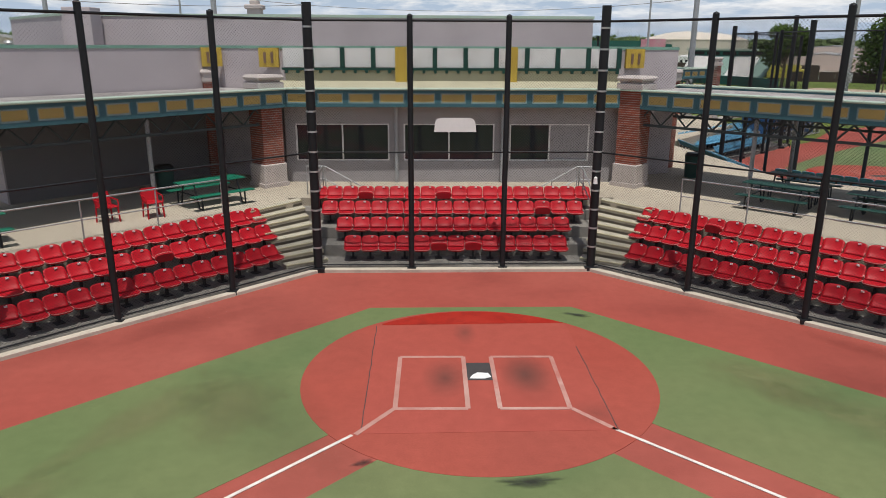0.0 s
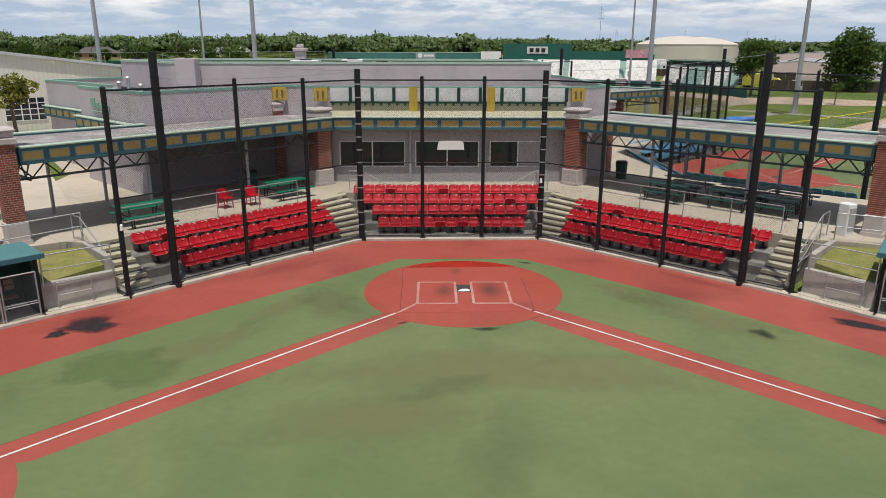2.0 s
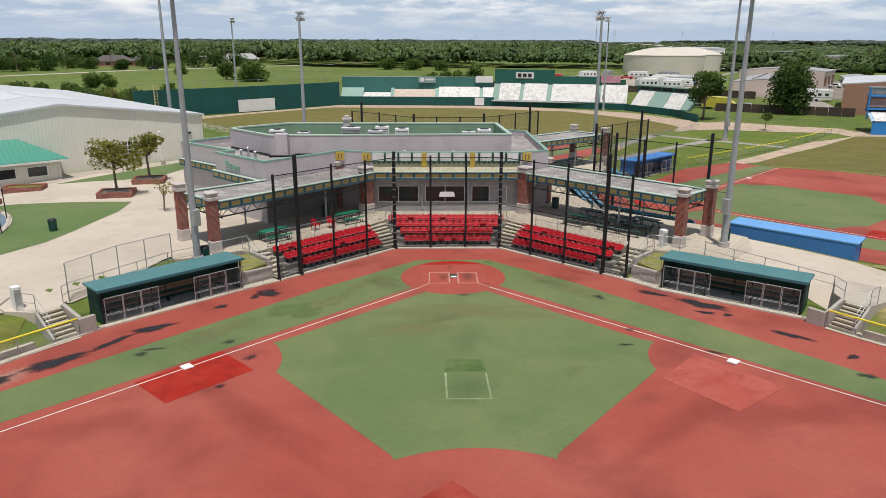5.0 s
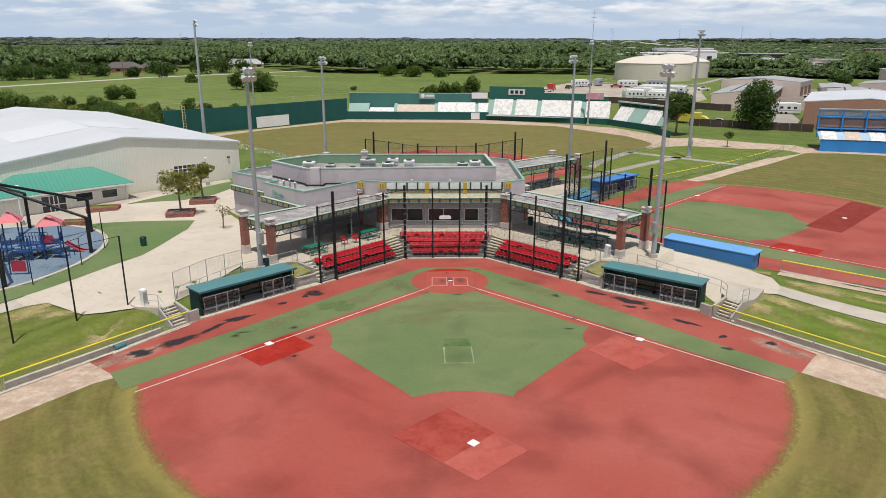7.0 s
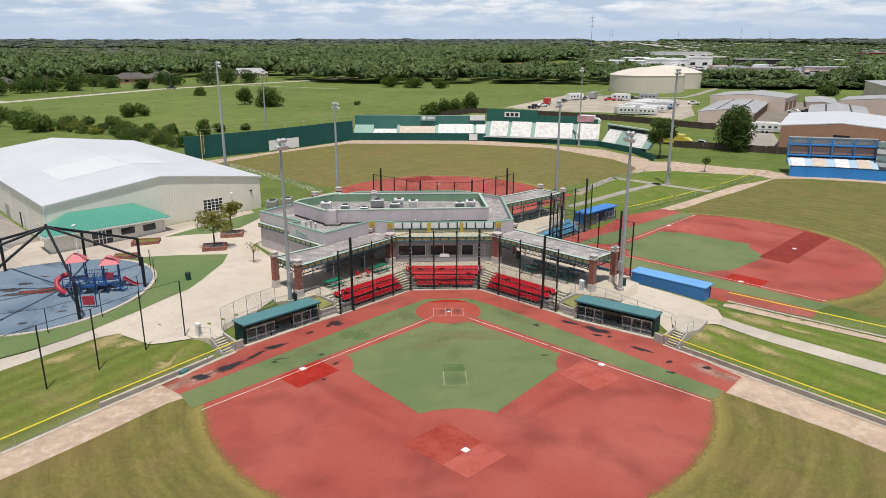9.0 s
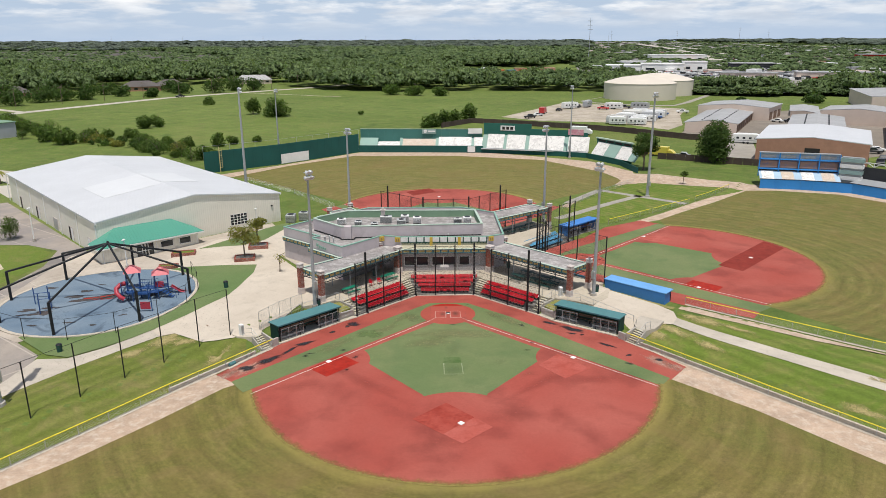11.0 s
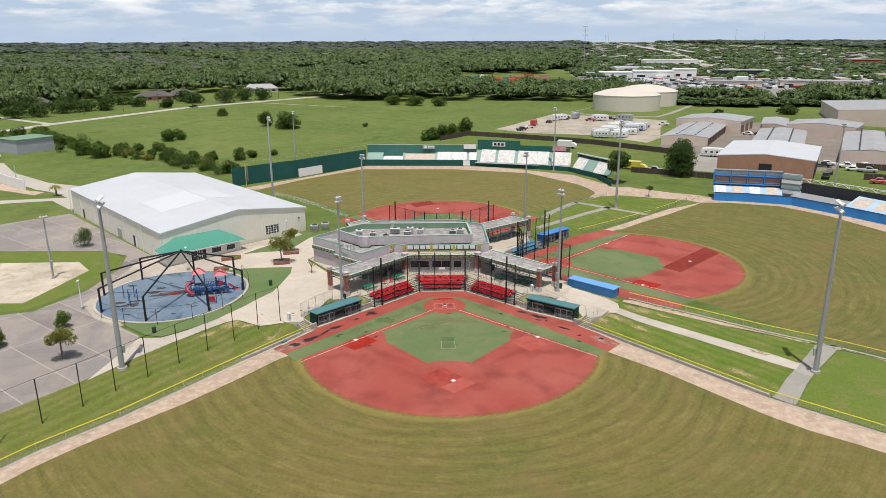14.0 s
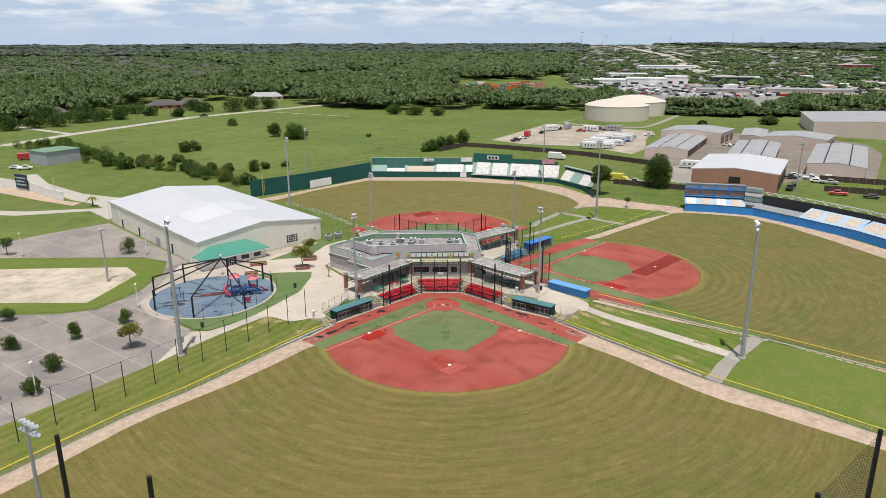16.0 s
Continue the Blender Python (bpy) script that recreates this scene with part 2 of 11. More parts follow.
def slab_mat(name, col, stain, joint, width, length, ang, stain_amount=0.5, joint_w=0.035, joint_amount=0.4, bays=(0.90, 1.06)):
    """Poured concrete or old asphalt: saw-cut bays at an angle, stains, patches and tyre marks."""
    k = Nodes(name, 0.88, 0.0, 0.2)
    n1, n2, n3 = k.noise(0.11, 6.0, 0.66, distort=0.7), k.noise(0.9, 6.0, 0.7, distort=0.5), k.noise(25.0, 3.0, 0.6)
    rot = k.t.nodes.new("ShaderNodeVectorRotate")
    rot.inputs["Angle"].default_value = ang
    k.t.links.new(k.pos, rot.inputs["Vector"])
    t = k.t.nodes.new("ShaderNodeTexBrick")
    t.offset = 0.0
    t.inputs["Scale"].default_value = 1.0
    t.inputs["Brick Width"].default_value, t.inputs["Row Height"].default_value = width, length
    t.inputs["Mortar Size"].default_value = joint_w
    t.inputs["Color1"].default_value, t.inputs["Color2"].default_value = (bays[0],) * 3 + (1,), (bays[1],) * 3 + (1,)
    t.inputs["Mortar"].default_value = (1, 1, 1, 1)
    k.t.links.new(rot.outputs[0], t.inputs["Vector"])
    c = k.mix(1.0, col, t.outputs["Color"], "MULTIPLY")
    c = k.mix(k.math("MULTIPLY", k.ramp(n1, 0.42, 0.68), stain_amount), c, stain)
    c = k.mix(k.math("MULTIPLY", k.ramp(n2, 0.52, 0.78), stain_amount * 0.7), c, tuple(v * 0.6 for v in stain))
    c = k.mix(k.math("MULTIPLY", t.outputs["Fac"], joint_amount), c, joint)
    c = k.scaled(c, n3, 0.90, 1.10)
    MATS[name] = k.done(c, n3, 0.2, 0.01)
    return MATS[name]


def rib_mat(name, col, period, ang_xy=None, rough=0.5, metal=0.0, depth=0.6, var=0.06, mark=0.18):
    """Ribbed sheet metal: shallow ribs across the direction ang_xy (radians in plan)."""
    k = Nodes(name, rough, metal, 0.4)
    sep = k.t.nodes.new("ShaderNodeSeparateXYZ")
    k.t.links.new(k.pos, sep.inputs[0])
    d = k.math("ADD", k.math("MULTIPLY", sep.outputs[0], math.cos(ang_xy)), k.math("MULTIPLY", sep.outputs[1], math.sin(ang_xy)))
    w = k.math("PINGPONG", d, period / 2)
    w = k.math("POWER", k.math("DIVIDE", w, period / 2), 4.0)
    c = k.scaled(col, k.noise(0.15, 5.0, 0.65), 1 - var, 1 + var)
    c = k.scaled(c, k.noise(6.0, 3.0, 0.6, stretch=(1, 1, 0.15)), 1 - var * 0.5, 1 + var * 0.5)
    c = k.mix(k.math("MULTIPLY", w, mark), c, tuple(v * 0.6 for v in col))
    MATS[name] = k.done(c, w, depth, 0.04)
    return MATS[name]


def glass_mat(name, col=(0.02, 0.025, 0.03)):
    k = Nodes(name, 0.06, 0.0, 0.6)
    MATS[name] = k.done(k.scaled(col, k.noise(0.7), 0.7, 1.3))
    return MATS[name]


def leaf_mat(name, a, b, split=0.5, low=0.62, speckle=None):
    k = Nodes(name, 0.75, 0.0, 0.2)
    isl = k.t.nodes.new("ShaderNodeNewGeometry").outputs["Random Per Island"]
    c = k.mix(k.math("ADD", k.math("MULTIPLY", isl, split), k.math("MULTIPLY", k.ramp(k.noise(0.09, 2.0, 0.5), 0.35, 0.65), 1.0 - split)), a, b)
    c = k.scaled(c, k.noise(0.16, 3.0, 0.6), low, 2.0 - low)
    if speckle:
        c = k.scaled(c, k.ramp(k.noise(speckle, 5.0, 0.8), 0.34, 0.66), 0.42, 1.5)
    MATS[name] = k.done(c)
    tr = k.t.nodes.new("ShaderNodeBsdfTranslucent")
    mx = k.t.nodes.new("ShaderNodeMixShader")
    mx.inputs["Fac"].default_value = 0.42
    k.t.links.new(k.mix(1.0, c, (1.25, 1.3, 0.7), "MULTIPLY"), tr.inputs["Color"])
    k.t.links.new(k.b.outputs[0], mx.inputs[1])
    k.t.links.new(tr.outputs[0], mx.inputs[2])
    k.t.links.new(mx.outputs[0], k.t.nodes["Material Output"].inputs["Surface"])
    return MATS[name]


M_RED = court_mat("red_rubber", (0.325, 0.068, 0.050), (0.375, 0.105, 0.080), (0.195, 0.040, 0.031), 0.75)
M_CIRCLE = court_mat("red_rubber_circle", (0.33, 0.064, 0.044), (0.39, 0.100, 0.072), (0.25, 0.06, 0.045), 0.5)
M_MATRED = court_mat("red_new_rubber", (0.32, 0.017, 0.009), (0.39, 0.036, 0.020), (0.15, 0.013, 0.010), 0.7, grain=7.0)
M_HOMEMAT = court_mat("red_plate_rubber", (0.345, 0.070, 0.050), (0.40, 0.100, 0.075), (0.31, 0.058, 0.044), 0.5, (0.10, 0.045, 0.036),
                      spots=((-0.65, -0.25, 0.45, 0.85, 0.75), (0.85, -0.1, 0.5, 0.85, 0.85), (0.95, -0.45, 0.62, 1.0, 0.30), (-0.2, 1.9, 0.25, 0.6, 0.5), (1.9, -1.6, 0.6, 0.5, 0.4)))
M_MATPALE = court_mat("red_pale_rubber", (0.375, 0.079, 0.058), (0.425, 0.115, 0.090), (0.27, 0.045, 0.031), 0.8, grain=4.0)
M_MATWORN = court_mat("red_brown_rubber", (0.285, 0.040, 0.026), (0.37, 0.075, 0.055), (0.215, 0.022, 0.012), 0.95, grain=4.0)
M_REDDK = court_mat("red_rubber_deep", (0.205, 0.026, 0.017), (0.25, 0.038, 0.026), (0.125, 0.018, 0.012), 0.8, grain=4.0)
M_TURF = court_mat("green_rubber", (0.124, 0.168, 0.066), (0.185, 0.202, 0.092), (0.092, 0.142, 0.056), 0.75)
M_TURFDK = court_mat("green_rubber_dark", (0.075, 0.128, 0.036), (0.13, 0.17, 0.07), (0.045, 0.088, 0.025), 0.8, grain=9.0)
M_LAWNTURF = court_mat("green_playground_turf", (0.115, 0.175, 0.062), (0.17, 0.195, 0.085), (0.085, 0.140, 0.045), 0.6)
M_SCUFF = court_mat("black_underlay", (0.05, 0.048, 0.05), (0.10, 0.08, 0.075), (0.03, 0.03, 0.032), 0.6)
def stain_mat(name, col, amount, rag=0.5, lo=0.05, hi=1.05):
    """Ground-in dirt that thins out towards the rim of its patch."""
    k = Nodes(name, 0.9, 0.0, 0.15)
    at = k.t.nodes.new("ShaderNodeAttribute")
    at.attribute_name = "thick"
    n = k.noise(1.6, 6.0, 0.7, distort=0.6)
    f = k.math("MULTIPLY", k.ramp(k.math("ADD", at.outputs["Fac"], k.math("MULTIPLY", k.math("SUBTRACT", n, 0.5), rag)), lo, hi), amount)
    m = k.done(k.scaled(col, k.noise(9.0, 4.0, 0.6), 0.7, 1.3))
    tr, mx = k.t.nodes.new("ShaderNodeBsdfTransparent"), k.t.nodes.new("ShaderNodeMixShader")
    k.t.links.new(f, mx.inputs["Fac"])
    k.t.links.new(tr.outputs[0], mx.inputs[1])
    k.t.links.new(k.b.outputs[0], mx.inputs[2])
    k.t.links.new(mx.outputs[0], k.t.nodes["Material Output"].inputs["Surface"])
    MATS[name] = m
    return m


M_STAINBLACK = stain_mat("black_ground_in_dirt", (0.030, 0.031, 0.036), 0.88, 0.8, 0.12, 0.62)
M_STAINSCUFF = stain_mat("dark_scuff_dirt", (0.035, 0.035, 0.036), 0.7, 1.2, 0.2, 0.9)
M_STAINFRESH = stain_mat("newer_green_turf", (0.138, 0.200, 0.072), 0.55, 0.6, 0.1, 0.6)
M_STAINRED = stain_mat("dark_red_dirt", (0.15, 0.030, 0.024), 0.17, 0.7)
M_STAINGREEN = stain_mat("dark_green_dirt", (0.050, 0.072, 0.042), 0.13, 0.9)
M_STAINGRASS = stain_mat("dry_grass_rim", (0.25, 0.195, 0.062), 1.0, 1.5)
M_STAINDRY = stain_mat("dry_straw_grass", (0.40, 0.33, 0.15), 0.9, 1.3)
M_STAINSAND = stain_mat("trodden_clay_film", (0.52, 0.36, 0.28), 0.6, 1.0)
M_STAINPALE = stain_mat("pale_bleached_turf", (0.235, 0.225, 0.11), 0.42, 0.9)
M_LINE = mat("white_line_paint", (0.68, 0.64, 0.59), 0.8, var=0.15, scale=2.0, dirt=(0.45, 0.24, 0.20), dirt_amount=0.5)
M_LINEOLD = court_mat("worn_line_paint", (0.42, 0.195, 0.16), (0.52, 0.33, 0.285), (0.38, 0.10, 0.077), 0.95, grain=5.0)
M_LINEGRN = court_mat("worn_line_on_green", (0.215, 0.25, 0.13), (0.34, 0.37, 0.25), (0.175, 0.215, 0.095), 0.95, grain=6.0)
M_OUTFIELD = grass_mat("outfield_grass", (0.168, 0.138, 0.040), (0.125, 0.130, 0.034), (0.215, 0.165, 0.064), rings=(0.4, -14.1, 3.1))
M_OUTFIELD_R = grass_mat("outfield_grass_east", (0.150, 0.138, 0.040), (0.120, 0.128, 0.034), (0.205, 0.165, 0.064), rings=(34.7, 21.2, 3.1))
M_OUTFIELD_B = grass_mat("outfield_grass_north", (0.165, 0.146, 0.044), (0.14, 0.138, 0.040), (0.21, 0.172, 0.068), rings=(0.2, 54.1, 3.1))
M_GRASS = grass_mat("lawn_grass", (0.118, 0.170, 0.028), (0.138, 0.178, 0.034), (0.20, 0.185, 0.065))
M_ROUGH = grass_mat("rank_undergrowth", (0.110, 0.150, 0.032), (0.160, 0.190, 0.050), (0.085, 0.125, 0.030), big=0.2, dry=0.42)
M_GRASSDRY = grass_mat("dry_corner_grass", (0.155, 0.180, 0.036), (0.20, 0.200, 0.058), (0.31, 0.265, 0.115), big=0.5, dry=0.36)
M_LAWN = grass_mat("mown_lawn", (0.104, 0.158, 0.024), (0.128, 0.172, 0.029), (0.235, 0.205, 0.075), dry=0.47, stripes=(math.radians(37), 1.6))
M_LAWNBANK = grass_mat("mown_bank", (0.122, 0.152, 0.029), (0.150, 0.166, 0.036), (0.215, 0.185, 0.072), dry=0.44, stripes=(math.radians(-33.5), 1.6))
M_MEADOW = grass_mat("far_meadow", (0.092, 0.138, 0.028), (0.142, 0.186, 0.044), (0.172, 0.176, 0.058), big=0.014, clumps=(0.050, 0.092, 0.020))
M_TRACK = mat("pale_clay_track", (0.44, 0.325, 0.24), 0.9, var=0.24, scale=0.5, fine=7.0, dirt=(0.60, 0.52, 0.43), dirt_amount=0.75)
M_SAND = mat("pale_gravel", (0.50, 0.43, 0.34), 0.95, var=0.24, scale=0.16, fine=5.0, dirt=(0.27, 0.225, 0.12), dirt_amount=0.8)
M_LOTGRAVEL = mat("brown_lot_gravel", (0.40, 0.345, 0.28), 0.95, var=0.26, scale=0.09, fine=3.0, dirt=(0.20, 0.18, 0.10), dirt_amount=0.8)
M_CONC = slab_mat("plaza_concrete", (0.55, 0.48, 0.395), (0.44, 0.375, 0.30), (0.38, 0.325, 0.26), 3.0, 3.0, math.radians(45), 0.6, 0.012, 0.3, (0.975, 1.02))
M_CONCRSE = slab_mat("concourse_concrete", (0.485, 0.425, 0.335), (0.38, 0.33, 0.27), (0.30, 0.26, 0.21), 3.0, 3.0, math.radians(45), 0.5)
M_STEP = mat("stand_concrete", (0.47, 0.43, 0.34), 0.9, var=0.12, scale=0.8, dirt=(0.25, 0.22, 0.18), dirt_amount=0.6)
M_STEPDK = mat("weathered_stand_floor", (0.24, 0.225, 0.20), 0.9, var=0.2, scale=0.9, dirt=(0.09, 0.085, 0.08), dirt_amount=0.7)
M_RISER = mat("shaded_step_front", (0.105, 0.09, 0.07), 0.9, var=0.25, scale=2.0)
M_NOSING = mat("faded_yellow_nosing", (0.50, 0.45, 0.29), 0.85, var=0.2, scale=3.0)
M_KERB = mat("kerb_concrete", (0.50, 0.44, 0.36), 0.9, var=0.12, scale=0.8, dirt=(0.22, 0.17, 0.13), dirt_amount=0.5)
M_WALLC = mat("retaining_concrete", (0.40, 0.37, 0.33), 0.9, var=0.12, scale=0.7, dirt=(0.2, 0.18, 0.16), dirt_amount=0.5)
M_LOT = slab_mat("parking_concrete", (0.24, 0.215, 0.202), (0.38, 0.325, 0.27), (0.50, 0.44, 0.37), 6.0, 12.0, math.radians(-52), 0.8, 0.09, 0.5, (0.82, 1.12))
M_PATH = slab_mat("path_concrete", (0.34, 0.315, 0.275), (0.25, 0.225, 0.19), (0.28, 0.25, 0.21), 2.4, 2.4, math.radians(45), 0.5)
M_WALK = slab_mat("walk_concrete", (0.52, 0.46, 0.385), (0.30, 0.27, 0.225), (0.37, 0.32, 0.26), 3.6, 3.6, math.radians(33), 0.55, 0.02, 0.25, (0.96, 1.02))
M_CONCWEST = slab_mat("stained_tan_concrete", (0.46, 0.40, 0.335), (0.34, 0.285, 0.23), (0.55, 0.49, 0.41), 4.0, 6.0, math.radians(43), 0.7, 0.05, 0.4)
M_ROAD = mat("road_concrete", (0.45, 0.41, 0.35), 0.9, var=0.1, scale=0.05)
M_ASPHALT = slab_mat("yard_asphalt", (0.25, 0.215, 0.18), (0.16, 0.14, 0.115), (0.3, 0.28, 0.25), 9.0, 9.0, 0.6, 0.6)
M_PAD = court_mat("blue_play_rubber", (0.140, 0.195, 0.255), (0.20, 0.245, 0.285), (0.095, 0.145, 0.205), 0.7, (0.05, 0.068, 0.095), 0.7)
M_STUCCO = mat("lilac_grey_stucco", (0.50, 0.445, 0.455), 0.9, var=0.05, scale=0.4, fine=18, dirt=(0.25, 0.22, 0.21), dirt_amount=0.3)
# stucco with the pavilion roof's shade mixed into its base colour
M_STUCCOSHADE = mat("shade_grey_stucco", (0.17, 0.16, 0.162), 0.85, var=0.08, scale=0.4)
M_STUCCOW = mat("pale_window_wall", (0.33, 0.31, 0.315), 0.85, var=0.05, scale=0.4)
M_CREAM = mat("cream_siding", (0.44, 0.41, 0.29), 0.7, var=0.05, scale=0.5)
M_ROOFGR = mat("grey_roof_membrane", (0.265, 0.243, 0.235), 0.85, var=0.34, scale=0.45, fine=6.0, dirt=(0.66, 0.64, 0.61), dirt_amount=0.62)
M_PARAPET = mat("green_parapet_inside", (0.17, 0.27, 0.18), 0.8, var=0.12, scale=0.5)
M_GREENCAP = mat("sea_green_coping", (0.20, 0.36, 0.285), 0.45, var=0.10, scale=0.5, bump=0.03)
M_PALECAP = mat("pale_green_coping", (0.42, 0.52, 0.43), 0.5, var=0.08, scale=0.5, bump=0.03)
M_TEAL = mat("teal_blue_paint", (0.05, 0.14, 0.165), 0.5, var=0.10, scale=0.7, bump=0.03)
M_TEALLT = mat("pale_teal_paint", (0.25, 0.35, 0.335), 0.5, var=0.10, scale=0.7, bump=0.03)
M_YELLOW = mat("ochre_panel_paint", (0.50, 0.36, 0.115), 0.6, var=0.10, scale=1.0, bump=0.03)
M_GOLD = mat("golden_sign_paint", (0.52, 0.36, 0.06), 0.6, var=0.10, scale=1.0)
M_WHITE = mat("white_paint", (0.75, 0.74, 0.72), 0.6, var=0.06, scale=0.8)
M_WHITEPAN = mat("white_panel_worn", (0.70, 0.69, 0.68), 0.7, var=0.08, scale=1.3, dirt=(0.42, 0.39, 0.36), dirt_amount=0.5)
M_BRICK = brick_mat("red_brick")
M_STONE = mat("pale_cast_stone", (0.52, 0.46, 0.43), 0.85, var=0.08, scale=1.0, dirt=(0.3, 0.27, 0.25), dirt_amount=0.4)
M_BLACK = mat("black_steel", (0.013, 0.014, 0.016), 0.5, var=0.2, scale=1.0)
M_WIRE = mat("black_fence_wire", (0.02, 0.02, 0.02), 0.6, var=0.1)
M_GALV = mat("galvanised_steel", (0.44, 0.45, 0.45), 0.45, 0.6, var=0.10, scale=1.5, bump=0.05)
M_GALVPOLE = mat("weathered_pole_steel", (0.36, 0.37, 0.38), 0.55, 0.3, var=0.10, scale=0.8, bump=0.05)
M_TRUSS = mat("dark_truss_paint", (0.055, 0.07, 0.072), 0.6, var=0.15, scale=1.0)
M_SEAT = mat("red_plastic", (0.44, 0.006, 0.015), 0.5, var=0.12, scale=0.9, fine=8.0, bump=0.03, spec=0.25)
M_SEATRIM = mat("pale_pink_edge", (0.60, 0.25, 0.23), 0.5, var=0.25, scale=6.0)
M_SEATBLUE = mat("light_blue_plastic", (0.10, 0.30, 0.46), 0.42, var=0.12, scale=0.9, bump=0.03)
M_GREENTBL = mat("green_coated_mesh", (0.010, 0.16, 0.095), 0.45, var=0.12, scale=1.5)
M_DKGREENTBL = mat("dark_green_coated_mesh", (0.010, 0.055, 0.045), 0.5, var=0.12, scale=1.5)
M_DUGROOF = mat("dugout_teal_roof", (0.075, 0.195, 0.205), 0.65, var=0.12, scale=0.5, fine=8, dirt=(0.14, 0.22, 0.22), dirt_amount=0.4)
M_DUGWALL = mat("dugout_dark_green", (0.012, 0.055, 0.042), 0.7, var=0.12, scale=0.6)
M_DUGTOP = mat("sunbleached_blue_roof", (0.14, 0.34, 0.66), 0.6, var=0.10, scale=0.6, fine=6, dirt=(0.22, 0.40, 0.62), dirt_amount=0.4)
M_DUGBLUE = mat("dugout_blue_roof", (0.055, 0.20, 0.52), 0.6, var=0.08, scale=0.5)
M_WALLBLUE = mat("outfield_blue_paint", (0.035, 0.22, 0.55), 0.6, var=0.10, scale=0.25)
M_WOOD = mat("bench_wood", (0.20, 0.125, 0.085), 0.75, var=0.2, scale=2.0)
M_GLASS = glass_mat("dark_glass")
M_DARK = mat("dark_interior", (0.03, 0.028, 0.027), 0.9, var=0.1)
M_FENCEYEL = mat("yellow_fence_cap", (0.72, 0.60, 0.05), 0.5, var=0.08)
M_SCREEN = mat("dark_windscreen_mesh", (0.016, 0.085, 0.075), 0.85, var=0.12, scale=0.3)
M_SCREENLT = mat("green_wall_paint", (0.055, 0.17, 0.15), 0.8, var=0.12, scale=0.2)
M_SCOREBD = mat("scoreboard_green", (0.02, 0.11, 0.085), 0.7, var=0.10, scale=0.3)
M_GYMROOF = rib_mat("white_gym_roof", (0.56, 0.565, 0.58), 0.6, math.radians(39 + 90), 0.45, depth=0.15, var=0.07, mark=0.28)
M_ROOFCOAT = mat("fresh_white_roof_coating", (0.60, 0.605, 0.615), 0.5, var=0.05, scale=0.3)
M_GYMWALL_A = rib_mat("beige_gym_cladding_front", (0.74, 0.70, 0.61), 0.35, math.radians(39), 0.5, depth=0.5)
M_GYMWALL_B = rib_mat("beige_gym_cladding_side", (0.74, 0.70, 0.61), 0.35, math.radians(39 + 90), 0.5, depth=0.5)
M_GREENROOF = rib_mat("green_standing_seam", (0.080, 0.290, 0.215), 0.45, math.radians(39), 0.4, depth=0.8)
M_TRUNK = mat("grey_bark", (0.16, 0.12, 0.09), 0.95, var=0.25, scale=3.0, bump=0.6)
M_LEAF = leaf_mat("leaves_green", (0.068, 0.130, 0.026), (0.150, 0.218, 0.055))
M_LEAFOL = leaf_mat("leaves_olive", (0.165, 0.185, 0.036), (0.33, 0.31, 0.085))
M_LEAFDK = leaf_mat("leaves_dark", (0.048, 0.098, 0.024), (0.105, 0.162, 0.045))
M_WOODS = leaf_mat("far_woods", (0.094, 0.150, 0.060), (0.200, 0.265, 0.112), 0.5, 0.80, 0.8)
# distance haze is mixed into these greyer, paler leaf colours
M_WOODSHAZE = leaf_mat("far_woods_haze_tint", (0.120, 0.152, 0.120), (0.190, 0.225, 0.170), 0.45, 0.80, 0.3)
M_TANK = mat("cream_tank_paint", (0.63, 0.565, 0.48), 0.6, var=0.05, scale=0.1)
M_METALROOF = rib_mat("warehouse_roof", (0.385, 0.38, 0.378), 2.2, math.radians(62), 0.55, 0.1, 0.3, 0.16, 0.75)
M_TANWALL = mat("warehouse_tan_wall", (0.60, 0.49, 0.42), 0.8, var=0.08, scale=0.2)
M_BRICKFAR = mat("far_brick_wall", (0.40, 0.215, 0.15), 0.9, var=0.12, scale=0.5, fine=6)
M_SHINGLE = mat("grey_brown_shingles", (0.115, 0.102, 0.096), 0.9, var=0.2, scale=0.05, fine=1.0)
M_PLASTRED = mat("red_play_plastic", (0.38, 0.04, 0.06), 0.4, var=0.08)
M_PLASTPINK = mat("faded_red_plastic", (0.56, 0.13, 0.15), 0.5, var=0.10)
M_PALEYEL = mat("faded_yellow_paint", (0.58, 0.48, 0.24), 0.6, var=0.12)
M_LAMPHEAD = mat("lamp_aluminium", (0.62, 0.63, 0.65), 0.4, 0.4, var=0.1)
M_PLASTBLUE = mat("blue_play_steel", (0.02, 0.065, 0.20), 0.45, var=0.10)
M_BIN = mat("dark_green_bin", (0.015, 0.06, 0.05), 0.5, var=0.1)
M_TYRE = mat("black_rubber", (0.02, 0.02, 0.02), 0.8, var=0.1)
M_WATER = mat("pond_water", (0.20, 0.25, 0.30), 0.15, var=0.05, scale=0.02, spec=0.6)
M_FENCEWOOD = mat("dark_wood_fence", (0.075, 0.055, 0.045), 0.9, var=0.2, scale=0.3)
M_ORANGE = mat("orange_container", (0.42, 0.12, 0.04), 0.6, var=0.3, scale=0.2)


